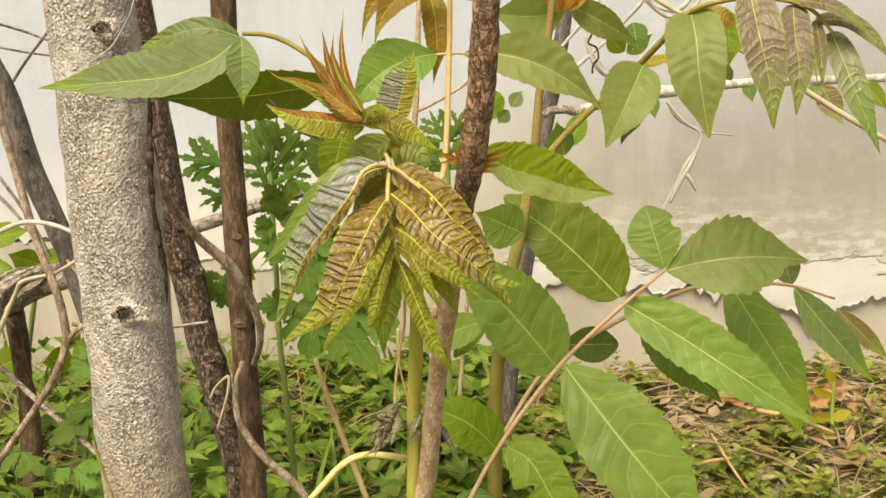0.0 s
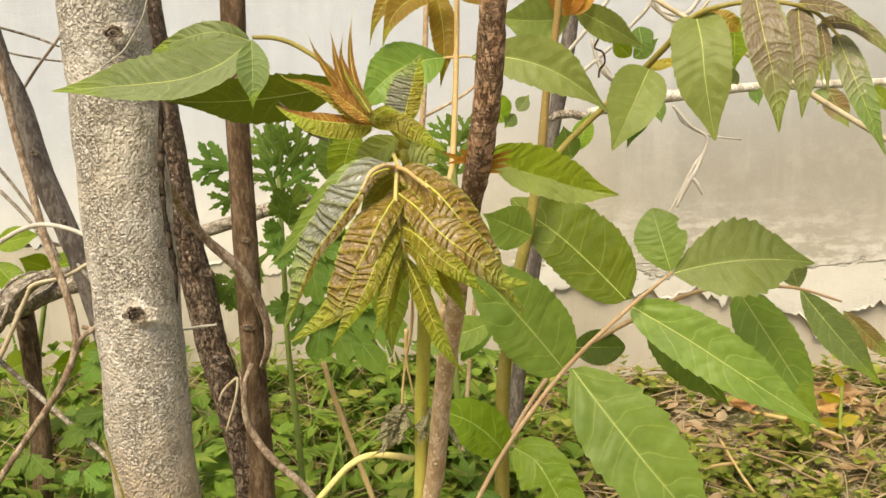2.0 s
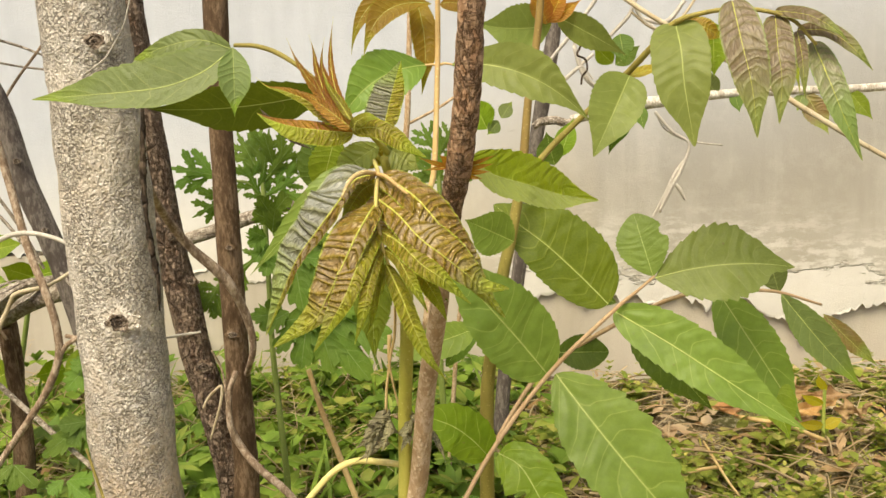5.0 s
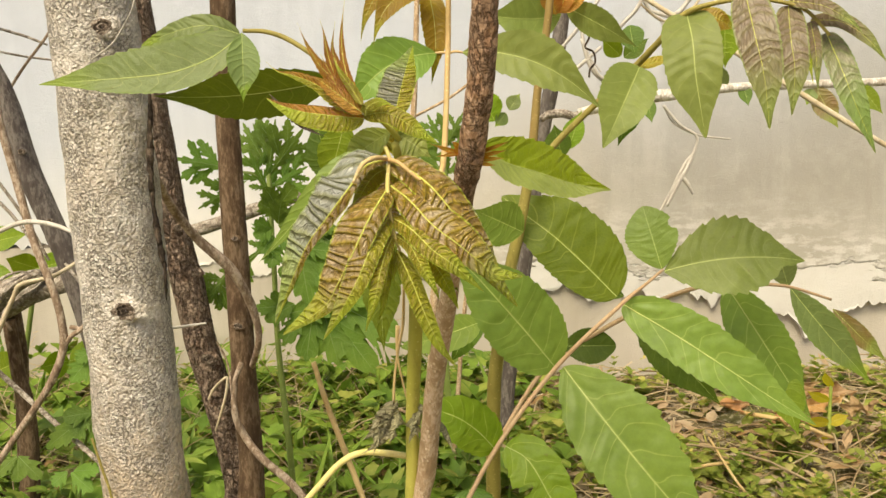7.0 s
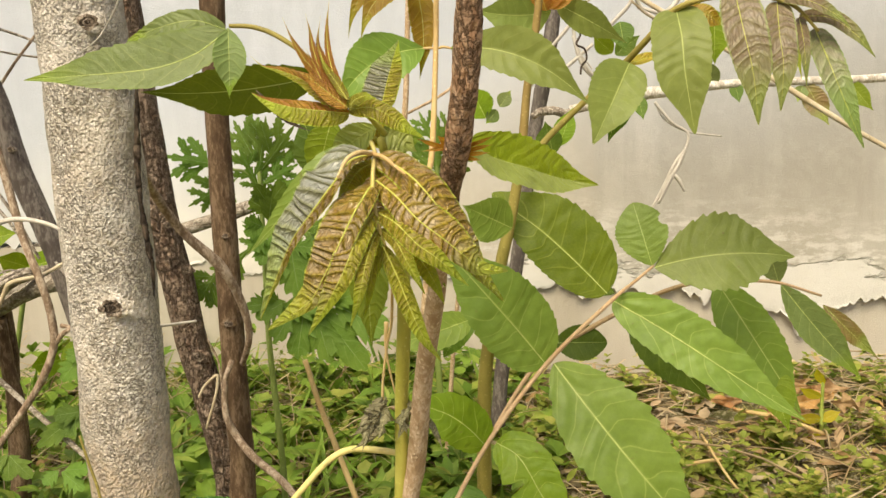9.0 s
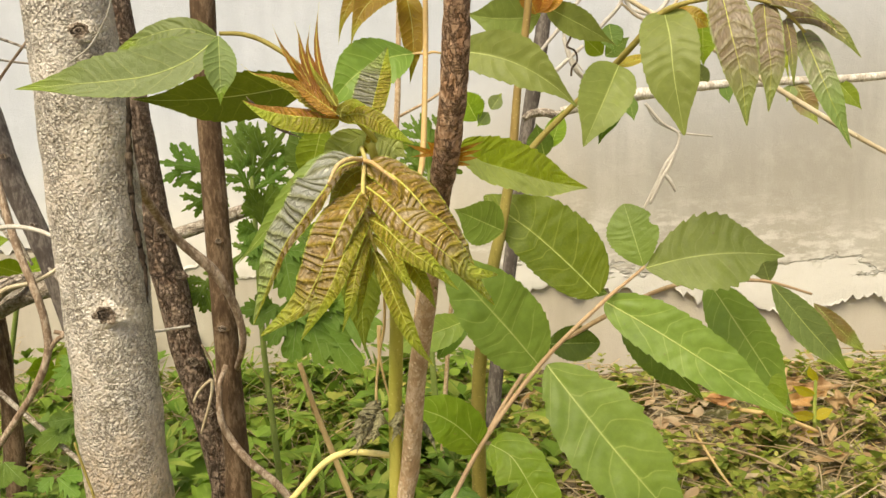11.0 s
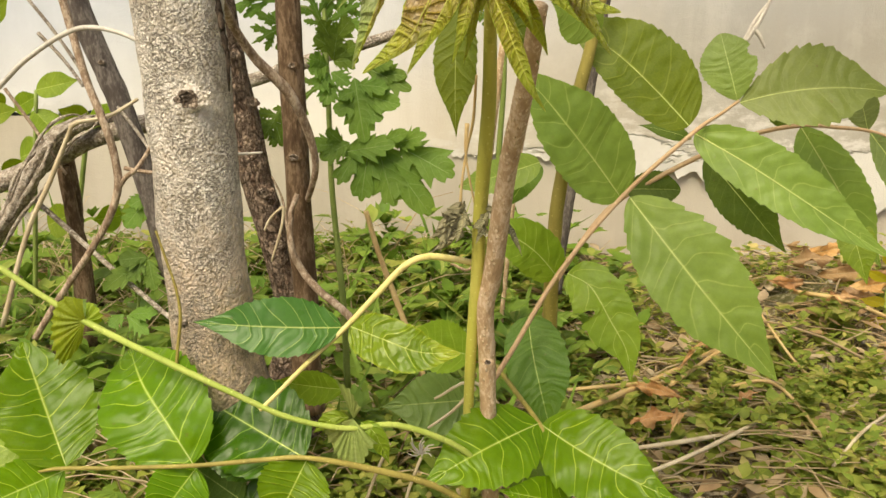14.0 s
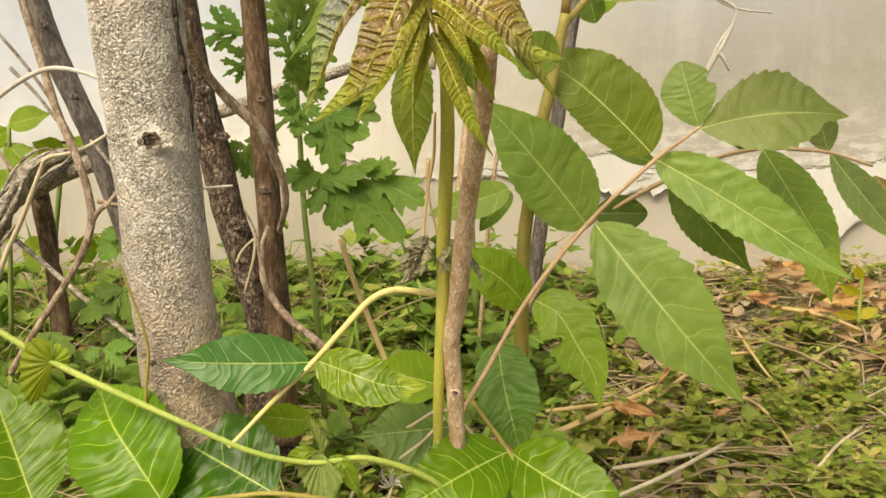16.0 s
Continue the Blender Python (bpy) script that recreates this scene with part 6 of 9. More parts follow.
curved_leaf('leaflet', arch, YOUNG_PURPLE, [(0.284, 0.585, 0.507), (0.28, 0.566, 0.489), (0.28, 0.56, 0.464)], (0.0040, 0.0040), (-.2,-.93,.3), rib_material=VEIN_YOUNG, a=0.6, b=0.55, acum=0.6, quilt=0.006, curl=0.4, nu=110, nv=9, veins=12, teeth=18, tooth=0.05)
curved_leaf('leaflet', arch, YOUNG_LIME, [(0.28, 0.585, 0.501), (0.276, 0.566, 0.486), (0.277, 0.56, 0.468)], (0.0025, 0.0021), (-.2,-.93,.3), rib_material=VEIN_YOUNG, a=0.6, b=0.55, acum=0.6, quilt=0.012, curl=0.4, nu=110, nv=9, veins=12, teeth=18, tooth=0.05)
curved_leaf('leaflet', arch, YOUNG_SAGE, [(0.294, 0.585, 0.5), (0.297, 0.571, 0.48), (0.303, 0.563, 0.458), (0.316, 0.56, 0.426)], (0.0086, 0.0089), (-.2,-.93,.3), rib_material=VEIN_YOUNG, a=0.6, b=0.55, acum=0.6, quilt=0.012, curl=0.4, nu=110, nv=9, veins=12, teeth=18, tooth=0.05)
curved_leaf('leaflet', arch, YOUNG_PURPLE, [(0.284, 0.585, 0.508), (0.297, 0.571, 0.505), (0.309, 0.563, 0.494), (0.32, 0.56, 0.48)], (0.0050, 0.0056), (-.2,-.93,.3), rib_material=VEIN_YOUNG, a=0.6, b=0.55, acum=0.6, quilt=0.006, curl=0.4, nu=110, nv=9, veins=12, teeth=18, tooth=0.05)
curved_leaf('leaflet', arch, YOUNG_PURPLE, [(0.27, 0.585, 0.52), (0.285, 0.571, 0.515), (0.298, 0.563, 0.505), (0.305, 0.56, 0.497)], (0.0043, 0.0050), (-.2,-.93,.3), rib_material=VEIN_YOUNG, a=0.6, b=0.55, acum=0.6, quilt=0.006, curl=0.4, nu=110, nv=9, veins=12, teeth=18, tooth=0.05)
curved_leaf('leaflet', arch, LEAF_OLIVE, [(0.223, 0.622, 0.52), (0.236, 0.615, 0.514), (0.25, 0.62, 0.507)], (0.0078, 0.0066), (-.2,-.93,.3))
leaflet('leaflet', arch, LEAF_OLIVE, (0.1892, 0.64, 0.4852), (0.2142, 0.64, 0.4928), 0.0086, (-0.15, -0.86, 0.49))
leaflet('leaflet', arch, LEAF_GREEN, (0.248, 0.64, 0.5204), (0.2491, 0.64, 0.4827), 0.0217, (0.05, -1.00, 0.00))
crown = stem('leaf_stalk', sap_r, STALK_RED, [(0.13092, 0.7, 0.51437, 0.00193), (0.13844, 0.69, 0.52958, 0.00189), (0.14357, 0.68, 0.54816, 0.00165)], sides=8)
leaflet('leaflet', crown, LEAF_SOFT, (0.1406, 0.68, 0.5275), (0.0842, 0.67, 0.5289), 0.0362, (0.17, -0.96, -0.21), bend=0.1, fold=0.25, droop=0.05, quilt=0.02)
leaflet('leaflet', crown, LEAF_SOFT, (0.1435, 0.68, 0.5331), (0.1927, 0.66, 0.5011), 0.0236, (-0.53, -0.78, -0.33), bend=0.1, fold=0.1, droop=0.06)
leaflet('leaflet', crown, LEAF_DARK, (0.1948, 0.7, 0.5207), (0.1973, 0.69, 0.4971), 0.0187, (-0.26, -0.90, 0.35), bend=0.1)
leaflet('leaflet', crown, LEAF_RED, (0.1362, 0.67, 0.5265), (0.1254, 0.66, 0.5527), 0.0161, (-0.17, -0.89, -0.41), rib_material=VEIN_YOUNG, fold=0.3, quilt=0.03)
leaflet('leaflet', crown, LEAF_RED, (0.1371, 0.67, 0.5273), (0.1491, 0.66, 0.5519), 0.0153, (-0.35, -0.92, -0.20), rib_material=VEIN_YOUNG, fold=0.3, quilt=0.03)
leaflet('leaflet', crown, LEAF_RED, (0.1383, 0.67, 0.528), (0.1598, 0.66, 0.5416), 0.0105, (-0.38, -0.92, -0.08), rib_material=VEIN_YOUNG, fold=0.3, quilt=0.03)
leaflet('leaflet', crown, LEAF_GREEN, (0.0941, 0.78, 0.4511), (0.0799, 0.78, 0.4804), 0.0294, (-0.26, -0.96, -0.12))
leaflet('leaflet', crown, LEAF_PALE, (0.1065, 0.78, 0.4604), (0.1164, 0.78, 0.4746), 0.0137, (-0.24, -0.95, 0.17))
leaflet('leaflet', crown, LEAF_PALE, (0.104, 0.78, 0.4581), (0.094, 0.78, 0.4462), 0.0128, (0.17, -0.97, -0.14))
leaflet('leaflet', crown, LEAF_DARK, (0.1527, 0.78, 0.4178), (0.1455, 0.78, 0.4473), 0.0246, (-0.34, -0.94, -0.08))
leaflet('leaflet', crown, LEAF_GREEN, (0.1577, 0.78, 0.425), (0.1699, 0.78, 0.4587), 0.0196, (-0.36, -0.92, 0.13))
leaf_m = stem('leaf_stalk', sap_r, STALK_RED, [(0.079, 0.64, 0.185, 0.00207), (0.09, 0.665, 0.206, 0.00205), (0.12857, 0.7, 0.25152, 0.00202), (0.1673, 0.7, 0.2784, 0.00199), (0.2052, 0.7, 0.29879, 0.00197), (0.23835, 0.7, 0.31271, 0.00173), (0.2723, 0.7, 0.31907, 0.00172), (0.30075, 0.7, 0.31735, 0.0015), (0.3238, 0.7, 0.31444, 0.00128), (0.35587, 0.7, 0.30371, 0.00107)], sides=8)
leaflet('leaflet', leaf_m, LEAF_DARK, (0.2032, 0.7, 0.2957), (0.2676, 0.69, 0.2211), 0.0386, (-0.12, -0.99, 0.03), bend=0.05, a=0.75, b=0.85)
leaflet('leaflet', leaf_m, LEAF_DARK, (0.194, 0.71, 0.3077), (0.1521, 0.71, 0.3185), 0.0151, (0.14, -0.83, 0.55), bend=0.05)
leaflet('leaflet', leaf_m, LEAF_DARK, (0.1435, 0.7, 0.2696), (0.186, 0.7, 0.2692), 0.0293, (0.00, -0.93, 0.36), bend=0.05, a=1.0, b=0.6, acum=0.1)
leaflet('leaflet', leaf_m, LEAF_FRESH, (0.2724, 0.7, 0.3178), (0.3356, 0.68, 0.2124), 0.0422, (-0.15, -0.98, 0.10), label="shaded greyish-green leaflet", bend=0.06, a=0.75, b=0.85)
leaflet('leaflet', leaf_m, LEAF_DARK, (0.2714, 0.7, 0.3204), (0.244, 0.71, 0.3332), 0.0173, (-0.42, -0.88, -0.22))
leaflet('leaflet', leaf_m, LEAF_PALE, (0.3216, 0.7, 0.3153), (0.3098, 0.7, 0.3517), 0.0238, (-0.32, -0.94, -0.10), a=1.0, b=0.75)
leaflet('leaflet', leaf_m, LEAF_PALE, (0.3235, 0.7, 0.3136), (0.3828, 0.68, 0.2388), 0.0273, (-0.40, -0.91, -0.08), bend=0.06)
leaflet('leaflet', leaf_m, LEAF_PURPLE, (0.3575, 0.7, 0.2961), (0.3983, 0.69, 0.2542), 0.0152, (-0.33, -0.94, -0.10), bend=0.06)
leaflet('leaflet', leaf_m, LEAF_GREEN, (0.309, 0.69, 0.2558), (0.3224, 0.67, 0.2016), 0.0266, (-0.33, -0.91, 0.25), bend=0.05)
curved_leaf('leaflet', sap_r, LEAF_FRESH, [(0.076, 0.7, 0.291), (0.06, 0.697, 0.286), (0.038, 0.697, 0.279), (0.012, 0.7, 0.271)], (0.0132, 0.0150), (0.1, -0.93, 0.3), nu=70, nv=9, a=0.75, b=0.6, acum=0.3, quilt=0.03, fold=0.1, teeth=11)
curved_leaf('leaflet', sap_r, LEAF_DARK, [(0.079, 0.74, 0.282), (0.067, 0.737, 0.271), (0.058, 0.737, 0.258), (0.052, 0.74, 0.248)], (0.0094, 0.0094), (0.1, -0.93, 0.3), nu=70, nv=9, a=0.75, b=0.6, acum=0.3, quilt=0.03, fold=0.1, teeth=11)

# ---- dry vines along the wall ----
wallvine = thing('dry_vine', (0.3355, 0.9, 0.4769), "grey dry vine stretched along the plaster wall", "vine")
stem('vine_stem', wallvine, BARK_PALE, [(0.186, 0.92, 0.457, 0.00467), (0.24803, 0.91, 0.46959, 0.00632), (0.27961, 0.9, 0.47296, 0.00623), (0.31315, 0.9, 0.47645, 0.00509), (0.35773, 0.9, 0.4785, 0.00451), (0.41882, 0.9, 0.47896, 0.00422), (0.484, 0.9, 0.47929, 0.00421), (0.58876, 0.9, 0.48611, 0.0039)], sides=10, rough=0.1)
stem('vine_stem', wallvine, BARK_WEATHERED, [(0.147, 0.93, 0.451, 0.0033), (0.157, 0.93, 0.456, 0.0045), (0.169, 0.92, 0.457, 0.00504), (0.183, 0.92, 0.454, 0.00415), (0.198, 0.92, 0.46, 0.00386), (0.218, 0.92, 0.465, 0.00356)], sides=12, rough=0.2, scale=90.0)
stem('tendril', wallvine, BARK_SEAM, [(0.188, 0.9, 0.542, 0.00116), (0.194, 0.9, 0.532, 0.00116), (0.19, 0.9, 0.522, 0.00116), (0.198, 0.9, 0.517, 0.00116), (0.2, 0.9, 0.507, 0.00116), (0.195, 0.9, 0.5, 0.00116), (0.194, 0.9, 0.492, 0.00116)], sides=6)
stem('tendril', wallvine, STRAW_GREY, [(0.19, 0.9, 0.507, 0.00087), (0.194, 0.9, 0.51, 0.00087), (0.199, 0.9, 0.506, 0.00087), (0.206, 0.9, 0.497, 0.00087)], sides=6)
stem('vine_stem', wallvine, STRAW_GREY, [(0.26857, 0.9, 0.46211, 0.0017), (0.28586, 0.9, 0.442, 0.00142), (0.30311, 0.9, 0.42855, 0.00143), (0.29522, 0.9, 0.40202, 0.00201), (0.28425, 0.9, 0.3822, 0.00231), (0.27322, 0.9, 0.35929, 0.00174)], sides=8)
stem('vine_stem', wallvine, STRAW_GREY, [(0.30198, 0.905, 0.41475, 0.00144), (0.2909, 0.905, 0.39896, 0.00202), (0.27988, 0.905, 0.37608, 0.00174), (0.2659, 0.905, 0.3501, 0.00117)], sides=8)
stem('vine_stem', wallvine, STRAW_GREY, [(0.28692, 0.9, 0.39077, 0.00201), (0.29393, 0.9, 0.38311, 0.0023), (0.29991, 0.9, 0.37141, 0.00115)], sides=8)
stem('vine_stem', wallvine, STRAW_GREY, [(0.19355, 0.95, 0.53512, 0.00208), (0.20251, 0.95, 0.50578, 0.00209), (0.22047, 0.95, 0.48767, 0.0018), (0.25011, 0.92, 0.47144, 0.00174)], sides=8)
stem('vine_stem', wallvine, STRAW_GREY, [(0.21987, 0.95, 0.58582, 0.00206), (0.19058, 0.95, 0.54676, 0.00208), (0.1668, 0.95, 0.51851, 0.00179), (0.14867, 0.95, 0.48382, 0.00151)], sides=8)
stem('vine_stem', wallvine, STRAW_GREY, [(0.19354, 0.95, 0.54379, 0.00178), (0.19653, 0.95, 0.52634, 0.00209), (0.20728, 0.95, 0.50272, 0.0018), (0.21746, 0.95, 0.49245, 0.0018), (0.23828, 0.95, 0.4942, 0.0015), (0.26753, 0.95, 0.52421, 0.00149)], sides=7)
stem('vine_stem', wallvine, STRAW_GREY, [(0.22607, 0.95, 0.53703, 0.00178), (0.23892, 0.95, 0.55102, 0.00207), (0.25227, 0.95, 0.5649, 0.00207), (0.26079, 0.95, 0.58451, 0.00206)], sides=7)
stem('vine_stem', wallvine, STRAW_GREY, [(0.25294, 0.94, 0.57768, 0.00204), (0.2648, 0.94, 0.5576, 0.00204), (0.27655, 0.94, 0.54762, 0.00205), (0.27576, 0.94, 0.52602, 0.00176)], sides=7)
stem('vine_stem', wallvine, STRAW_GREY, [(0.25896, 0.94, 0.56061, 0.00175), (0.288, 0.94, 0.55519, 0.00263), (0.30776, 0.94, 0.57593, 0.00203)], sides=7)
stem('vine_stem', wallvine, STRAW_GREY, [(0.27629, 0.92, 0.4564, 0.00116), (0.28519, 0.92, 0.44351, 0.00117), (0.30858, 0.92, 0.43133, 0.00117), (0.3434, 0.92, 0.42577, 0.00088)], sides=7)
stem('vine_stem', wallvine, STRAW_GREY, [(0.16366, 0.95, 0.4834, 0.00181), (0.1906, 0.95, 0.50613, 0.0021), (0.21431, 0.95, 0.52581, 0.00179)], sides=7)
leaflet('leaf', wallvine, LEAF_DARK, (0.2515, 0.9, 0.471), (0.2553, 0.89, 0.4446), 0.0147, (-0.10, -0.93, 0.34))
leaflet('leaf', wallvine, LEAF_DARK, (0.3476, 0.9, 0.481), (0.3506, 0.89, 0.4586), 0.0135, (-0.22, -0.90, 0.37))
leaflet('leaf', wallvine, LEAF_PURPLE, (0.4189, 0.9, 0.4773), (0.44, 0.89, 0.434), 0.0236, (-0.26, -0.96, 0.10))
leaflet('leaf', wallvine, LEAF_GREEN, (0.4603, 0.9, 0.4789), (0.4832, 0.89, 0.4472), 0.0179, (-0.29, -0.95, 0.09))
leaflet('leaf', wallvine, LEAF_GREEN, (0.2148, 0.9, 0.4804), (0.1993, 0.89, 0.4612), 0.0147, (0.27, -0.93, 0.26))
leaflet('leaf', wallvine, LEAF_PALE, (0.4163, 0.9, 0.4746), (0.4074, 0.89, 0.4581), 0.0146, (-0.00, -0.85, 0.52))
leaflet('leaf', wallvine, LEAF_DARK, (0.2286, 0.9, 0.5104), (0.2513, 0.89, 0.5279), 0.019, (-0.40, -0.92, -0.01))
leaflet('leaf', wallvine, LEAF_GREEN, (0.2258, 0.9, 0.5121), (0.2045, 0.89, 0.5294), 0.019, (0.03, -0.88, -0.47))
leaflet('leaf', wallvine, LEAF_PALE, (0.3299, 0.9, 0.4771), (0.3106, 0.89, 0.5046), 0.019, (-0.22, -0.86, -0.46))
wallstraw = thing('dry_straw', (0.3526, 0.8, 0.483), "long pale straw hanging in front of the wall", "straw")
stem('stalk', wallstraw, STRAW, [(0.2218, 0.84, 0.56942, 0.00232), (0.25051, 0.83, 0.54735, 0.0023), (0.29891, 0.82, 0.51622, 0.00253), (0.34787, 0.8, 0.47927, 0.00248), (0.38894, 0.79, 0.45023, 0.00246), (0.42811, 0.78, 0.42369, 0.00219), (0.49381, 0.78, 0.38698, 0.00196)], sides=8)
stem('stalk', wallstraw, STRAW, [(0.23224, 0.84, 0.55415, 0.00129), (0.25303, 0.84, 0.53848, 0.0013), (0.276, 0.84, 0.54528, 0.00129), (0.29335, 0.84, 0.56713, 0.00129)], sides=6)
tw = thing('slender_sapling', (0.0014, 0.95, 0.3789), "thin leafless reddish sapling before the wall", "sapling", "slender saplings")
stem('stem_shaft', tw, BARK_PINK, [(0.00137, 0.95, 0.37892, 0.0034), (0.01203, 0.95, 0.45787, 0.00335), (0.01777, 0.95, 0.54045, 0.00299), (0.02459, 0.95, 0.65964, 0.00293)], sides=8)
tw = thing('slender_sapling', (0.0101, 0.98, 0.4579), "thin leafless reddish sapling before the wall", "sapling", "slender saplings")
stem('stem_shaft', tw, BARK_PINK, [(0.01012, 0.98, 0.45786, 0.00157), (0.05154, 0.98, 0.47833, 0.00156), (0.08954, 0.98, 0.50476, 0.00155)], sides=8)
tw = thing('slender_sapling', (0.0282, 0.9, 0.2414), "thin leafless reddish sapling before the wall", "sapling", "slender saplings")
stem('stem_shaft', tw, BARK_PINK, [(0.02824, 0.9, 0.24137, 0.00531), (0.03596, 0.9, 0.3057, 0.00462), (0.04688, 0.9, 0.38399, 0.00395)], sides=8)
tw = thing('slender_sapling', (0.0435, 1, 0.034), "thin leafless reddish sapling before the wall", "sapling", "slender saplings")
stem('stem_shaft', tw, BARK_PINK, [(0.04349, 1, 0.03398, 0.00311), (0.06121, 1, 0.22291, 0.00263), (0.0774, 1, 0.31998, 0.00256)], sides=8)
tw = thing('slender_sapling', (-0.0055, 0.85, 0.1639), "thin leafless reddish sapling before the wall", "sapling", "slender saplings")
stem('stem_shaft', tw, BARK_PINK, [(-0.0055, 0.85, 0.16391, 0.00143), (0.01737, 0.85, 0.16386, 0.00143), (0.02817, 0.9, 0.23538, 0.00148)], sides=8)
post = thing('thin_tree', (0.167, 0.98, 0), "grey-brown stem behind the sapling, close to the wall", "tree")
stem('trunk', post, BARK_ASH, [(0.18265, 0.98, 0.66093, 0.00722), (0.17636, 0.98, 0.56219, 0.00797), (0.16693, 0.98, 0.5025, 0.00868), (0.152, 0.98, 0.423, 0.00761), (0.142, 0.98, 0.353, 0.00793), (0.13, 0.98, 0.272, 0.00793), (0.119, 0.98, 0.202, 0.00825), (0.111, 0.98, 0.141, 0.00857), (0.107, 0.98, 0.093, 0.00888)], sides=12, rough=0.06)

# ---- lobed herb ----
herb = thing('herb', (-0.0967, 0.76, 0), "green herb with deeply cut lobed leaves", "herb")
stem('main_stem', herb, STALK_DARKGREEN, [(-0.10665, 0.78, 0.45166, 0.00161), (-0.1052, 0.77, 0.41268, 0.00212), (-0.10304, 0.76, 0.32906, 0.00233), (-0.1036, 0.76, 0.26236, 0.00255), (-0.09956, 0.755, 0.20074, 0.00274), (-0.09568, 0.75, 0.14365, 0.00294), (-0.09544, 0.75, 0.0728, 0.00302)], sides=10)
lobed_leaf(herb, LEAF_MUG, (-0.128, 0.77, 0.4143), (-0.1884, 0.76, 0.4277), 0.0393, (0.21, -0.95, 0.25), seed=1, slim=0.62)
lobed_leaf(herb, LEAF_MUG, (-0.1246, 0.77, 0.4058), (-0.1672, 0.76, 0.3825), 0.0346, (0.21, -0.98, 0.04), seed=2, slim=0.62)
lobed_leaf(herb, LEAF_MUG, (-0.107, 0.77, 0.4078), (-0.0723, 0.77, 0.4499), 0.0443, (0.24, -0.95, -0.20), seed=3, slim=0.62)
lobed_leaf(herb, LEAF_MUG, (-0.1064, 0.77, 0.4176), (-0.1279, 0.78, 0.4562), 0.0396, (-0.04, -0.97, 0.23), seed=4, slim=0.62)
lobed_leaf(herb, LEAF_MUG, (-0.1061, 0.77, 0.3979), (-0.0702, 0.77, 0.4167), 0.0346, (0.02, -1.00, -0.03), seed=5, slim=0.62)
lobed_leaf(herb, LEAF_MUG, (-0.1052, 0.77, 0.4127), (-0.0964, 0.77, 0.4588), 0.0344, (0.22, -0.97, -0.04), seed=6, slim=0.62)
lobed_leaf(herb, LEAF_MUG, (-0.1054, 0.77, 0.3929), (-0.1192, 0.76, 0.4321), 0.0294, (0.32, -0.94, -0.13), seed=7, slim=0.62)
cut_leaf(herb, LEAF_MUG, [((-0.089, 0.735, 0.293), (-0.041, 0.723, 0.302), 0.0216), ((-0.056, 0.735, 0.3), (-0.013, 0.723, 0.243), 0.0291), ((-0.058, 0.735, 0.301), (-0.043, 0.723, 0.25), 0.0263), ((-0.064, 0.735, 0.3), (-0.071, 0.723, 0.254), 0.0225), ((-0.073, 0.735, 0.297), (-0.09, 0.723, 0.268), 0.0169), ((-0.039, 0.735, 0.298), (0.007, 0.723, 0.275), 0.0291), ((-0.044, 0.735, 0.299), (-0.015, 0.723, 0.31), 0.0169), ((-0.056, 0.735, 0.3), (-0.03, 0.723, 0.312), 0.0131)], (-0.1, -0.88, 0.45))
cut_leaf(herb, LEAF_MUG, [((-0.076, 0.74, 0.355), (-0.067, 0.728, 0.303), 0.0255), ((-0.073, 0.74, 0.342), (-0.037, 0.728, 0.333), 0.0208), ((-0.071, 0.74, 0.333), (-0.052, 0.728, 0.321), 0.017), ((-0.072, 0.74, 0.338), (-0.091, 0.728, 0.327), 0.018), ((-0.074, 0.74, 0.345), (-0.087, 0.728, 0.339), 0.0123), ((-0.074, 0.74, 0.349), (-0.046, 0.728, 0.347), 0.0151)], (0, -0.95, 0.3))
cut_leaf(herb, LEAF_MUG, [((-0.067, 0.745, 0.363), (-0.028, 0.733, 0.345), 0.019), ((-0.059, 0.745, 0.359), (-0.031, 0.733, 0.356), 0.0133), ((-0.054, 0.745, 0.358), (-0.053, 0.733, 0.342), 0.0114), ((-0.063, 0.745, 0.363), (-0.042, 0.733, 0.367), 0.0124)], (-0.1, -0.95, 0.3))
cut_leaf(herb, LEAF_MUG, [((-0.099, 0.75, 0.365), (-0.113, 0.738, 0.36), 0.0173), ((-0.099, 0.75, 0.359), (-0.108, 0.738, 0.346), 0.0173), ((-0.098, 0.75, 0.354), (-0.1, 0.738, 0.333), 0.0173), ((-0.1, 0.75, 0.364), (-0.112, 0.738, 0.373), 0.0134), ((-0.097, 0.75, 0.359), (-0.08, 0.738, 0.349), 0.0144)], (0.1, -0.95, 0.3))
cut_leaf(herb, LEAF_MUG, [((-0.081, 0.735, 0.302), (-0.104, 0.723, 0.29), 0.0197), ((-0.085, 0.735, 0.3), (-0.113, 0.723, 0.301), 0.015), ((-0.087, 0.735, 0.301), (-0.098, 0.723, 0.314), 0.0122)], (0.1, -0.9, 0.4))
cut_leaf(herb, LEAF_MUG, [((-0.096, 0.755, 0.368), (-0.089, 0.743, 0.391), 0.0174), ((-0.095, 0.755, 0.369), (-0.074, 0.743, 0.382), 0.0164), ((-0.096, 0.755, 0.367), (-0.072, 0.743, 0.369), 0.0145)], (0, -0.97, 0.2))
cut_leaf(herb, LEAF_MUG, [((-0.096, 0.76, 0.377), (-0.11, 0.748, 0.388), 0.0165), ((-0.096, 0.76, 0.382), (-0.104, 0.748, 0.401), 0.0165), ((-0.095, 0.76, 0.384), (-0.078, 0.748, 0.402), 0.0175)], (0, -0.97, 0.2))
lobed_leaf(herb, LEAF_MUG, (-0.1015, 0.76, 0.3542), (-0.1633, 0.75, 0.3071), 0.0296, (0.12, -0.99, 0.05), seed=9, slim=0.62)
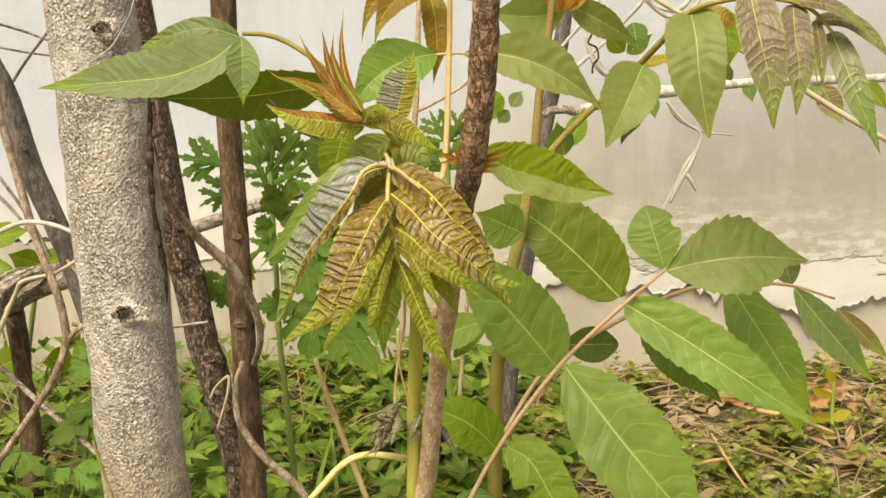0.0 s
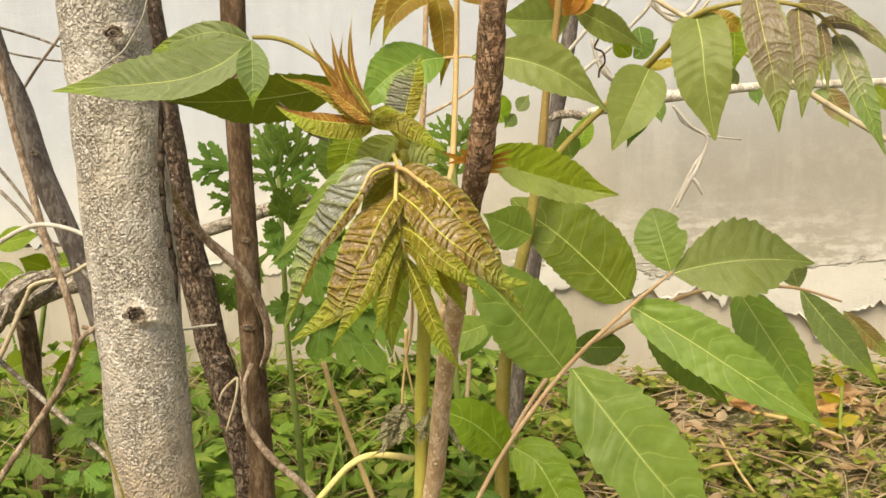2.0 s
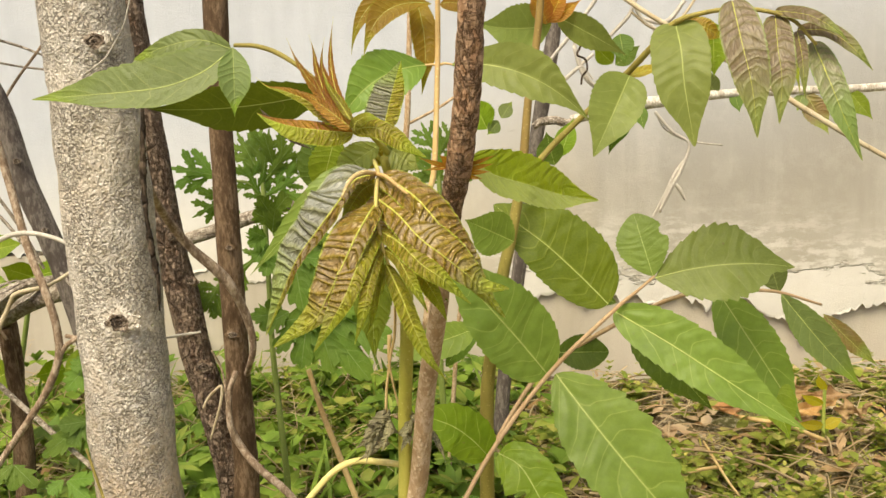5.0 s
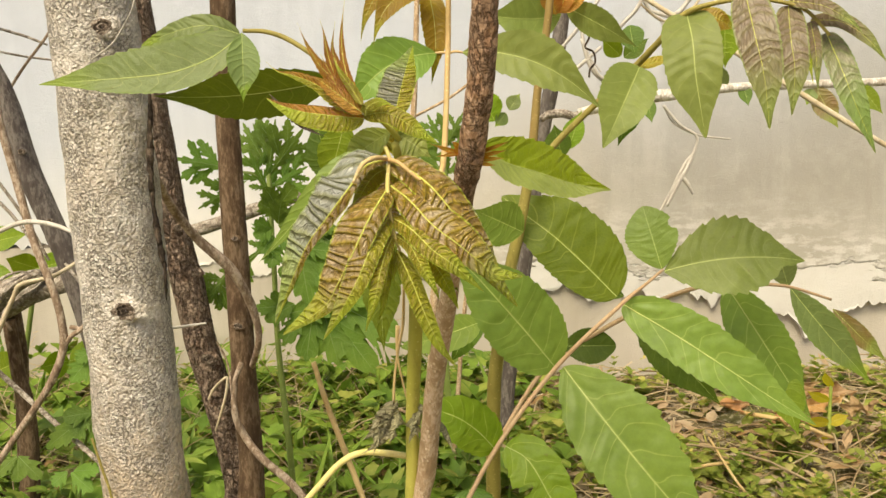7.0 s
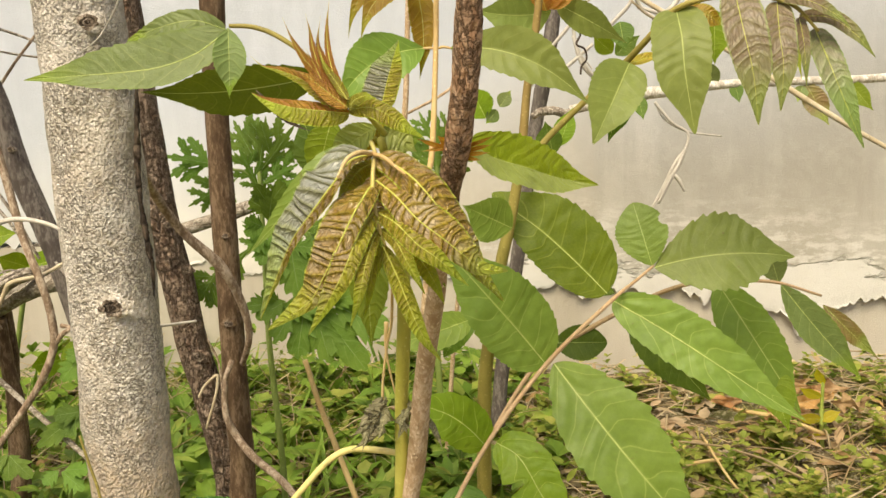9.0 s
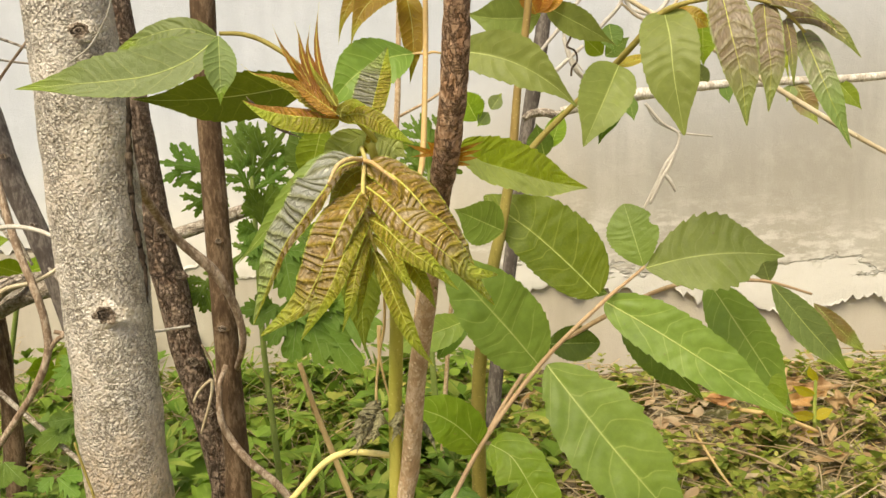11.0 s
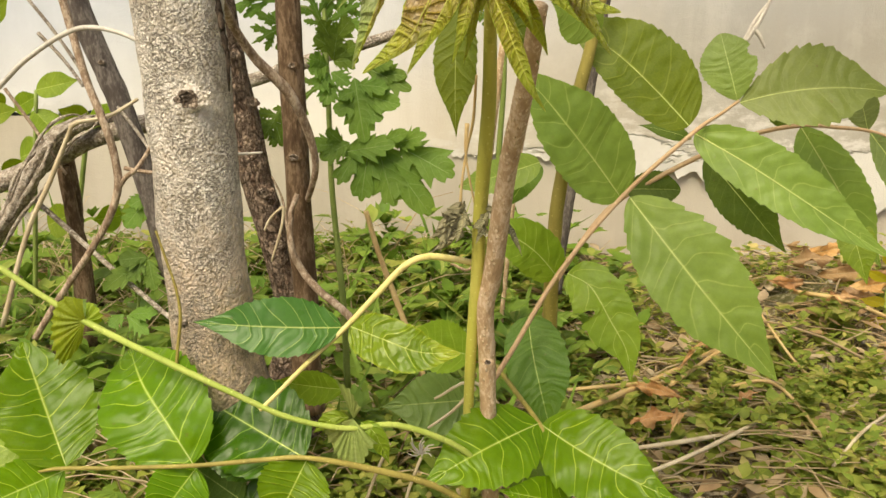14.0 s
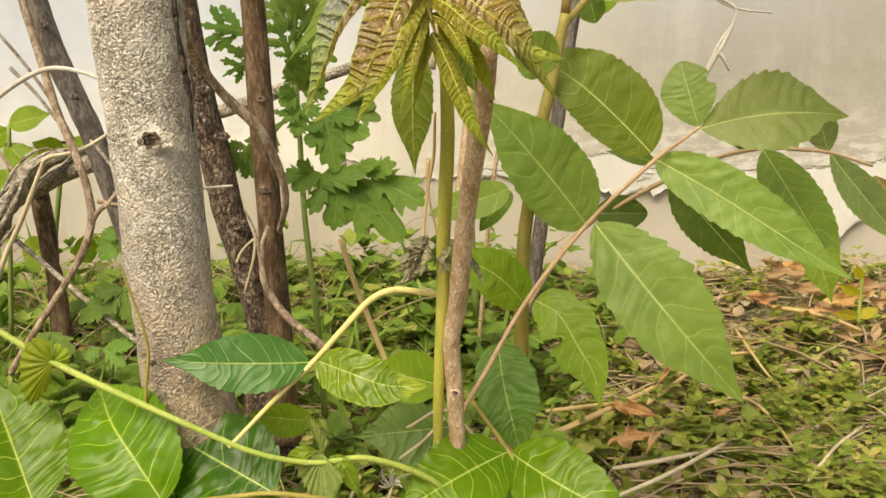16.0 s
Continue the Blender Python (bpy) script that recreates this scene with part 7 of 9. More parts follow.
lobed_leaf(herb, LEAF_MUG, (-0.137, 0.73, 0.3301), (-0.1519, 0.72, 0.3053), 0.0281, (0.33, -0.93, 0.18), seed=20, slim=0.95)
stem('leaf_stalk', herb, STALK_DARKGREEN, [(-0.10622, 0.77, 0.38042, 0.00149), (-0.11447, 0.77, 0.40798, 0.00148), (-0.1277, 0.765, 0.41361, 0.00123)], sides=6)
herb2 = thing('herb', (0.0448, 0.9, 0), "green herb with lobed leaves behind the sapling", "herb")
stem('main_stem', herb2, STALK_DARKGREEN, [(0.0462, 0.9, 0.43427, 0.00259), (0.04663, 0.9, 0.34118, 0.00293), (0.0411, 0.9, 0.24472, 0.00329), (0.04385, 0.9, 0.11873, 0.00367)], sides=8)
lobed_leaf(herb2, LEAF_MUG, (0.0459, 0.9, 0.4228), (0.0297, 0.9, 0.4603), 0.0317, (0.04, -1.00, 0.02), seed=23, slim=0.6)
lobed_leaf(herb2, LEAF_MUG, (0.0459, 0.9, 0.4228), (0.067, 0.9, 0.4621), 0.0345, (0.00, -1.00, -0.00), seed=24, slim=0.6)
lobed_leaf(herb2, LEAF_MUG, (0.0453, 0.9, 0.3998), (0.017, 0.9, 0.4236), 0.0348, (0.05, -1.00, 0.05), seed=25, slim=0.6)
lobed_leaf(herb2, LEAF_MUG, (0.0464, 0.9, 0.3998), (0.0776, 0.9, 0.4191), 0.0347, (-0.02, -1.00, 0.04), seed=26, slim=0.6)
lobed_leaf(herb2, LEAF_MUG, (0.0461, 0.9, 0.3882), (0.0468, 0.9, 0.457), 0.0404, (-0.15, -0.99, 0.00), seed=27, slim=0.6)

# ---- withered leaf hanging on the sapling ----
wilt = thing('withered_leaf', (0.0234, 0.478, 0.2966), "shrivelled grey-brown leaf hanging on the stem", "leaf")
stem('thread', wilt, STALK_TAN, [(0.03514, 0.46, 0.37096, 0.00068), (0.03312, 0.47, 0.34806, 0.00085), (0.02969, 0.475, 0.33308, 0.00073), (0.02699, 0.475, 0.3154, 0.00073), (0.02612, 0.475, 0.30187, 0.00089)], sides=6)
stem('thread', wilt, STALK_TAN, [(0.02995, 0.475, 0.34611, 0.0013), (0.02908, 0.475, 0.33163, 0.00073), (0.03141, 0.475, 0.31536, 0.00059), (0.03482, 0.478, 0.29809, 0.0006)], sides=6)
leaflet('shrivelled_blade', wilt, LEAF_WILT, (0.0271, 0.47, 0.3069), (0.0102, 0.458, 0.2895), 0.0145, (0.36, -0.89, 0.26), rib_material=VEIN_DRY, fold=0.9, wave=0.35, quilt=0.16, veins=7, curl=2.0, droop=0.1, twist=0.9, tooth=0.05)
leaflet('shrivelled_blade', wilt, LEAF_WILT, (0.028, 0.47, 0.3057), (0.0094, 0.458, 0.2818), 0.0128, (0.16, -0.93, 0.34), rib_material=VEIN_DRY, fold=0.9, wave=0.35, quilt=0.16, veins=7, curl=2.0, droop=0.15, twist=0.9, tooth=0.05)
leaflet('shrivelled_blade', wilt, LEAF_WILT, (0.0294, 0.47, 0.305), (0.0163, 0.458, 0.2811), 0.014, (0.63, -0.77, 0.04), rib_material=VEIN_DRY, fold=0.9, wave=0.35, quilt=0.16, veins=7, curl=2.0, droop=-0.1, twist=0.9, tooth=0.05)
leaflet('shrivelled_blade', wilt, LEAF_WILT, (0.0265, 0.47, 0.3051), (0.024, 0.458, 0.2871), 0.0133, (-0.39, -0.74, 0.55), rib_material=VEIN_DRY, fold=0.9, wave=0.35, quilt=0.16, veins=7, curl=2.0, droop=0.12, twist=0.9, tooth=0.05)
leaflet('shrivelled_blade', wilt, LEAF_WILT, (0.0305, 0.47, 0.299), (0.0175, 0.458, 0.3042), 0.0116, (0.59, -0.76, -0.28), rib_material=VEIN_DRY, fold=0.9, wave=0.35, quilt=0.16, veins=7, curl=2.0, droop=0.2, twist=0.9, tooth=0.05)
leaflet('shrivelled_blade', wilt, LEAF_WILT, (0.0276, 0.47, 0.3), (0.0154, 0.458, 0.2907), 0.0122, (-0.27, -0.41, 0.87), rib_material=VEIN_DRY, fold=0.9, wave=0.35, quilt=0.16, veins=7, curl=2.0, droop=-0.1, twist=0.9, tooth=0.05)
leaflet('shrivelled_blade', wilt, LEAF_WILT, (0.0289, 0.47, 0.3068), (0.0219, 0.458, 0.2954), 0.0116, (0.90, -0.41, -0.12), rib_material=VEIN_DRY, fold=0.9, wave=0.35, quilt=0.16, veins=7, curl=2.0, droop=0.1, twist=0.9, tooth=0.05)
leaflet('shrivelled_blade', wilt, LEAF_WILT, (0.0382, 0.47, 0.3032), (0.0344, 0.458, 0.287), 0.0098, (0.59, -0.71, 0.39), rib_material=VEIN_DRY, fold=0.9, wave=0.35, quilt=0.16, veins=7, curl=2.0, droop=0.1, twist=0.9, tooth=0.05)
leaflet('shrivelled_blade', wilt, LEAF_WILT, (0.0376, 0.47, 0.3026), (0.0407, 0.458, 0.2894), 0.0081, (-0.54, -0.68, 0.49), rib_material=VEIN_DRY, fold=0.9, wave=0.35, quilt=0.16, veins=7, curl=2.0, droop=-0.1, twist=0.9, tooth=0.05)
leaflet('shrivelled_blade', wilt, LEAF_WILT, (0.0422, 0.47, 0.3014), (0.0584, 0.458, 0.2798), 0.0075, (0.18, -0.80, 0.58), rib_material=VEIN_DRY, fold=0.9, wave=0.35, quilt=0.16, veins=7, curl=2.0, droop=0.1, twist=0.9, tooth=0.05)
leaflet('shrivelled_blade', wilt, LEAF_WILT, (0.0405, 0.47, 0.3038), (0.0368, 0.458, 0.2941), 0.0087, (-0.12, -0.60, 0.79), rib_material=VEIN_DRY, fold=0.9, wave=0.35, quilt=0.16, veins=7, curl=2.0, droop=0, twist=0.9, tooth=0.05)
leaflet('shrivelled_blade', wilt, LEAF_WILT, (0.0394, 0.47, 0.3044), (0.0454, 0.458, 0.3034), 0.0063, (-0.62, -0.37, 0.69), rib_material=VEIN_DRY, fold=0.9, wave=0.35, quilt=0.16, veins=7, curl=2.0, droop=0, twist=0.9, tooth=0.05)

# ---- low shoots in the foreground ----
low = thing('sapling', (0.0303, 0.48, 0), "low side shoot with yellow stalk and fresh green leaflets", "sapling")
low_stalk = stem('leaf_stalk', low, STALK_YELLOW, [(0.03247, 0.48, 0.27111, 0.00170), (0.02289, 0.478, 0.27361, 0.00182), (0.00802, 0.475, 0.27576, 0.00181), (-0.00394, 0.472, 0.27101, 0.00181), (-0.01762, 0.468, 0.25744, 0.00169), (-0.03539, 0.463, 0.23905, 0.00145), (-0.0544, 0.452, 0.22279, 0.00131), (-0.07041, 0.44, 0.20818, 0.00118), (-0.07621, 0.436, 0.20334, 0.00117)], sides=12)
leaflet('leaflet', low_stalk, LEAF_TEAL, (-0.0369, 0.463, 0.2394), (-0.1141, 0.452, 0.2454), 0.0318, (0.16, -0.86, 0.48), rib_material=VEIN, bend=0.04, fold=0.12, a=0.72, b=0.9, droop=0.02, quilt=0.02, pucker=0.012, wave=0.03)
curved_leaf('leaflet', low_stalk, LEAF_CURLED, [(-0.032, 0.463, 0.24), (-0.013, 0.455, 0.236), (0.006, 0.451, 0.231), (0.027, 0.45, 0.231)], (0.0137, 0.0131), (0, -0.82, 0.55), nu=100, nv=11, veins=7, a=0.72, b=0.55, acum=0.5, quilt=0.06, pucker=0.045, wave=0.06, fold=0.12, teeth=7, tooth=0.05)
leaflet('leaflet', low_stalk, LEAF_GREEN, (0.0316, 0.53, 0.1963), (-0.0173, 0.53, 0.2111), 0.0333, (0.06, -0.98, 0.21), bend=0.05)
leaflet('leaflet', low_stalk, LEAF_DULL, (0.0306, 0.58, 0.1439), (-0.0355, 0.57, 0.1415), 0.0431, (0.12, -0.89, 0.43), bend=0.05)
leaflet('leaflet', low_stalk, LEAF_GREEN, (-0.056, 0.55, 0.1633), (-0.1033, 0.55, 0.1689), 0.024, (0.01, -0.99, 0.11), bend=0.05)
creep = thing('creeping_shoot', (-0.0951, 0.45, 0.2061), "creeping shoot with glossy broad green leaflets", "sapling")
creep_stalk = stem('leaf_stalk', creep, STALK_LIME, [(-0.26111, 0.465, 0.29526, 0.00168), (-0.22036, 0.46, 0.27116, 0.00168), (-0.19782, 0.456, 0.2581, 0.00167), (-0.16954, 0.452, 0.24298, 0.00181), (-0.12767, 0.444, 0.22629, 0.00178), (-0.0905, 0.438, 0.21179, 0.00161), (-0.06128, 0.437, 0.19919, 0.00147), (-0.03299, 0.442, 0.19118, 0.00148), (-0.00723, 0.45, 0.1897, 0.00165), (0.02189, 0.46, 0.17411, 0.0017), (0.04301, 0.47, 0.15145, 0.00175)], sides=12)
creep_stalk2 = stem('leaf_stalk', creep, STALK_OLIVE, [(-0.19014, 0.42, 0.17358, 0.00073), (-0.17759, 0.42, 0.17579, 0.00102), (-0.14771, 0.421, 0.17643, 0.00117), (-0.10745, 0.422, 0.17857, 0.00116), (-0.07521, 0.428, 0.17927, 0.00131), (-0.0522, 0.431, 0.17961, 0.00132), (-0.02173, 0.44, 0.16942, 0.00179), (0.01292, 0.45, 0.15404, 0.00184), (0.04301, 0.46, 0.12916, 0.00189)], sides=12)
leaflet('leaflet', creep_stalk2, LEAF_BRIGHT, (-0.1781, 0.425, 0.1742), (-0.2183, 0.465, 0.2274), 0.0514, (0.33, -0.62, 0.71), pucker=0.026, bend=0.0, fold=0.15, a=0.9, b=0.55, quilt=0.04, teeth=8)
curved_leaf('leaflet', creep_stalk2, LEAF_BRIGHT, [(-0.111, 0.428, 0.176), (-0.126, 0.436, 0.194), (-0.145, 0.452, 0.209), (-0.165, 0.482, 0.217)], (0.0285, 0.0275), (0.05, -0.80, 0.6), a=0.8, b=0.6, acum=0.3, quilt=0.05, pucker=0.02, fold=0.14, wave=0.03, nu=100, nv=11)
leaflet('leaflet', creep_stalk2, LEAF_DEEP, (-0.0545, 0.437, 0.1762), (-0.1363, 0.472, 0.2025), 0.0549, (-0.05, -0.67, 0.74), pucker=0.026, bend=0.0, fold=0.1, a=0.68, b=0.8, quilt=0.045, wave=0.03)
leaflet('leaflet', creep_stalk2, LEAF_BRIGHT, (-0.0525, 0.434, 0.1766), (-0.0682, 0.415, 0.1461), 0.0379, (0.21, -0.87, 0.44), pucker=0.026, bend=0.06, a=0.7, b=0.8, quilt=0.015)
leaflet('leaflet', creep_stalk2, LEAF_BRIGHT, (-0.1096, 0.428, 0.1737), (-0.1297, 0.41, 0.1479), 0.032, (0.29, -0.88, 0.39), pucker=0.026, bend=0.06, a=0.7, b=0.8)
leaflet('leaflet', creep_stalk2, LEAF_BRIGHT, (-0.1794, 0.425, 0.1718), (-0.2237, 0.41, 0.1554), 0.0324, (0.18, -0.92, 0.36), pucker=0.026, bend=0.06, a=0.7, b=0.8)
leaflet('leaflet', creep_stalk2, LEAF_GREEN, (-0.1965, 0.44, 0.1661), (-0.2418, 0.44, 0.1841), 0.0277, (0.23, -0.78, 0.58), bend=0.06, a=0.7, b=0.8)
leaflet('leaflet', creep_stalk2, LEAF_DEEP, (-0.0807, 0.46, 0.1514), (-0.124, 0.46, 0.1433), 0.032, (-0.09, -0.88, 0.46), pucker=0.026, bend=0.06, a=0.7, b=0.8)
leaflet('leaflet', creep_stalk2, LEAF_DEEP, (-0.0754, 0.445, 0.1638), (-0.1197, 0.452, 0.1864), 0.0292, (0.16, -0.82, 0.56), bend=0.04, a=0.75, b=0.8)
leaflet('leaflet', creep_stalk2, LEAF_DARK, (-0.0946, 0.45, 0.1412), (-0.1283, 0.452, 0.1656), 0.0298, (0.32, -0.80, 0.50), bend=0.04, a=0.75, b=0.8)
pleated_leaf(creep_stalk, LEAF_PLEAT, (-0.172, 0.452, 0.245), [(-0.171, 0.449, 0.258), (-0.18, 0.449, 0.259), (-0.187, 0.449, 0.252), (-0.19, 0.449, 0.243), (-0.191, 0.449, 0.234), (-0.19, 0.449, 0.224), (-0.187, 0.449, 0.221), (-0.179, 0.449, 0.228), (-0.174, 0.449, 0.235)], 0.0018)
pleated_leaf(creep_stalk, LEAF_PLEAT, (-0.172, 0.452, 0.245), [(-0.173, 0.456, 0.254), (-0.169, 0.456, 0.253), (-0.165, 0.456, 0.247), (-0.167, 0.456, 0.242)], 0.0012)
pleated_leaf(creep_stalk, LEAF_FELT, (-0.029, 0.444, 0.196), [(-0.037, 0.441, 0.221), (-0.035, 0.441, 0.218), (-0.03, 0.441, 0.214), (-0.027, 0.441, 0.208), (-0.024, 0.441, 0.203)], 0.0012)
pleated_leaf(creep_stalk, LEAF_FELT, (-0.029, 0.444, 0.196), [(-0.04, 0.441, 0.181), (-0.037, 0.441, 0.174), (-0.032, 0.441, 0.171), (-0.025, 0.441, 0.171), (-0.021, 0.441, 0.179), (-0.016, 0.441, 0.184)], 0.0014)
pleated_leaf(creep_stalk, LEAF_FELT, (-0.029, 0.444, 0.196), [(-0.045, 0.446, 0.19), (-0.043, 0.446, 0.181), (-0.038, 0.446, 0.176)], 0.001)
curved_leaf('young_leaflet', creep_stalk, LEAF_SPRING, [(-0.032, 0.447, 0.195), (-0.04, 0.443, 0.196), (-0.052, 0.447, 0.185)], (0.0040, 0.0040), (0, -0.9, 0.4), quilt=0.06)
curved_leaf('young_leaflet', creep_stalk, LEAF_SPRING, [(-0.026, 0.448, 0.192), (-0.018, 0.444, 0.188), (-0.011, 0.448, 0.167)], (0.0048, 0.0048), (0, -0.9, 0.4), quilt=0.06)
front = thing('sapling', (0.0721, 0.49, 0), "low seedling with bright toothed leaves at the stem base", "sapling")
front_stalk = stem('leaf_stalk', front, STALK_OLIVE, [(0.04443, 0.55, 0.18221, 0.00146), (0.0577, 0.52, 0.17655, 0.00156), (0.07049, 0.49, 0.17124, 0.00147), (0.07822, 0.48, 0.15706, 0.00145), (0.08736, 0.47, 0.13812, 0.00159)], sides=8)
leaflet('leaflet', front_stalk, LEAF_BRIGHT, (0.0695, 0.49, 0.1723), (0.0052, 0.45, 0.1535), 0.0475, (0.16, -0.62, 0.77), bend=0.07, fold=0.14, a=0.75, b=0.8, quilt=0.04, pucker=0.025, teeth=12, tooth=0.1)
leaflet('leaflet', front_stalk, LEAF_BRIGHT, (0.0715, 0.49, 0.1716), (0.1438, 0.45, 0.1484), 0.047, (-0.13, -0.67, 0.73), bend=0.08, fold=0.14, a=0.7, b=0.85, quilt=0.05, pucker=0.03, droop=-0.05, teeth=9)
curved_leaf('leaflet', front_stalk, LEAF_FURROWED, [(0.065, 0.575, 0.207), (0.068, 0.558, 0.188), (0.073, 0.545, 0.168), (0.079, 0.535, 0.146)], (0.0191, 0.0218), (-0.08, -0.9, 0.42), nu=100, nv=11, veins=8, a=0.8, b=0.55, acum=0.4, quilt=0.06, pucker=0.02, fold=0.16, teeth=10)
leaflet('leaflet', front_stalk, LEAF_BRIGHT, (0.089, 0.47, 0.1328), (0.0465, 0.45, 0.153), 0.0249, (0.53, -0.76, 0.37), bend=0.05)
leaflet('leaflet', front_stalk, LEAF_DARK, (0.0708, 0.55, 0.126), (0.0576, 0.54, 0.0899), 0.0375, (-0.10, -0.95, 0.30), bend=0.05)
tw = thing('dry_straw', (0.0046, 0.5, 0.1626), "pale broken straw among the low leaves", "straw", "dry straws")
stem('stalk', tw, STRAW, [(0.0046, 0.5, 0.16257, 0.00085), (0.0191, 0.5, 0.17385, 0.00101), (0.03277, 0.5, 0.18926, 0.00133)], sides=8)
tw = thing('dry_straw', (-0.0141, 0.47, 0.1681), "pale broken straw among the low leaves", "straw", "dry straws")
stem('stalk', tw, STRAW, [(-0.01405, 0.47, 0.1681, 0.00095), (-0.02122, 0.47, 0.152, 0.00096), (-0.0287, 0.47, 0.13192, 0.00098)], sides=8)
tw = thing('dry_straw', (0.056, 0.56, 0.1372), "pale broken straw among the low leaves", "straw", "dry straws")
stem('stalk', tw, STRAW, [(0.05598, 0.56, 0.13716, 0.00114), (0.02983, 0.56, 0.16567, 0.00113), (0.00302, 0.56, 0.15308, 0.00095)], sides=8)
fl = thing('dry_flower_head', (0.0036, 0.468, 0.1642), "pale fluffy dried flower head among the leaves", "flower")
stem('stalk', fl, STRAW, [(-0.0078, 0.47, 0.12137, 0.00098), (-0.00371, 0.469, 0.14036, 0.00097), (0.00353, 0.468, 0.16071, 0.00095)], sides=6)
stem('bristle', fl, STRAW_GREY, [(0.00361, 0.468, 0.16317, 0.00048), (0.00696, 0.466, 0.16644, 0.00047), (0.00898, 0.464, 0.16733, 0.00031)], sides=5, per=3)
stem('bristle', fl, STRAW_GREY, [(0.00361, 0.468, 0.16317, 0.00048), (0.00031, 0.466, 0.16279, 0.00047), (-0.00303, 0.464, 0.16506, 0.00031)], sides=5, per=3)
stem('bristle', fl, STRAW_GREY, [(0.00361, 0.468, 0.16317, 0.00048), (0.00424, 0.466, 0.16924, 0.00047), (0.00599, 0.464, 0.1733, 0.00031)], sides=5, per=3)
stem('bristle', fl, STRAW_GREY, [(0.00361, 0.468, 0.16317, 0.00048), (0.00477, 0.466, 0.16513, 0.00047), (0.00498, 0.464, 0.1664, 0.00031)], sides=5, per=3)
stem('bristle', fl, STRAW_GREY, [(0.00361, 0.468, 0.16317, 0.00048), (0.00012, 0.466, 0.16707, 0.00047), (-0.0014, 0.464, 0.17203, 0.00031)], sides=5, per=3)
stem('bristle', fl, STRAW_GREY, [(0.00361, 0.468, 0.16317, 0.00048), (0.00772, 0.466, 0.16905, 0.00047), (0.01132, 0.464, 0.17111, 0.00031)], sides=5, per=3)
stem('bristle', fl, STRAW_GREY, [(0.00361, 0.468, 0.16317, 0.00048), (0.00338, 0.466, 0.16441, 0.00047), (0.00249, 0.464, 0.16601, 0.00031)], sides=5, per=3)
stem('bristle', fl, STRAW_GREY, [(0.00361, 0.468, 0.16317, 0.00048), (0.00307, 0.466, 0.16831, 0.00047), (0.00375, 0.464, 0.17243, 0.00031)], sides=5, per=3)
stem('bristle', fl, STRAW_GREY, [(0.00361, 0.468, 0.16317, 0.00048), (0.00811, 0.466, 0.16475, 0.00047), (0.01002, 0.464, 0.16399, 0.00031)], sides=5, per=3)
stem('bristle', fl, STRAW_GREY, [(0.00361, 0.468, 0.16317, 0.00048), (0.00043, 0.466, 0.16476, 0.00047), (-0.00195, 0.464, 0.16816, 0.00031)], sides=5, per=3)
stem('bristle', fl, STRAW_GREY, [(0.00361, 0.468, 0.16317, 0.00048), (0.00456, 0.466, 0.16779, 0.00047), (0.00583, 0.464, 0.17079, 0.00031)], sides=5, per=3)
stem('bristle', fl, STRAW_GREY, [(0.00361, 0.468, 0.16317, 0.00048), (0.00466, 0.466, 0.16347, 0.00047), (0.00407, 0.464, 0.16379, 0.00031)], sides=5, per=3)
stem('bristle', fl, STRAW_GREY, [(0.00361, 0.468, 0.16317, 0.00048), (-0.0001, 0.466, 0.16894, 0.00047), (-0.0009, 0.464, 0.17515, 0.00031)], sides=5, per=3)
stem('bristle', fl, STRAW_GREY, [(0.00361, 0.468, 0.16317, 0.00048), (0.00673, 0.466, 0.16711, 0.00047), (0.00892, 0.464, 0.16853, 0.00031)], sides=5, per=3)
stem('bristle', fl, STRAW_GREY, [(0.00361, 0.468, 0.16317, 0.00048), (0.00309, 0.466, 0.16513, 0.00047), (0.00236, 0.464, 0.16731, 0.00031)], sides=5, per=3)
stem('bristle', fl, STRAW_GREY, [(0.00361, 0.468, 0.16317, 0.00048), (0.00359, 0.466, 0.17036, 0.00047), (0.00546, 0.464, 0.17545, 0.00031)], sides=5, per=3)

# ---- dry leaves on the ground ----
dl = thing('dry_leaf', (0.1915, 0.892, 0.017), "curled orange-brown dead leaf on the soil", "leaf", "dead leaves")
leaflet('dry_blade', dl, LEAF_RUST, (0.1915, 0.892, 0.017), (0.2365, 0.836, 0.0273), 0.0202, (-0.69, -0.45, 0.56), rib_material=VEIN_DRY, fold=0.9, wave=0.45, curl=1.5, quilt=0.1, pucker=0.09, bend=0.12, twist=0.73, tooth=0.03, nu=30)
dl = thing('dry_leaf', (0.1738, 0.808, 0.0124), "curled orange-brown dead leaf on the soil", "leaf", "dead leaves")
leaflet('dry_blade', dl, LEAF_RUST, (0.1738, 0.808, 0.0124), (0.2245, 0.804, 0.026), 0.0211, (-0.25, -0.62, 0.74), rib_material=VEIN_DRY, fold=0.9, wave=0.45, curl=1.5, quilt=0.1, pucker=0.09, bend=0.12, twist=1.33, tooth=0.03, nu=30)
dl = thing('dry_leaf', (0.2239, 0.84, 0.0126), "curled orange-brown dead leaf on the soil", "leaf", "dead leaves")
leaflet('dry_blade', dl, LEAF_RUST, (0.2239, 0.84, 0.0126), (0.2017, 0.76, 0.0246), 0.0143, (0.50, -0.01, 0.86), rib_material=VEIN_DRY, fold=0.9, wave=0.45, curl=1.5, quilt=0.1, pucker=0.09, bend=0.12, twist=1.27, tooth=0.03, nu=30)
dl = thing('dry_leaf', (0.3074, 1, 0.0279), "curled orange-brown dead leaf on the soil", "leaf", "dead leaves")
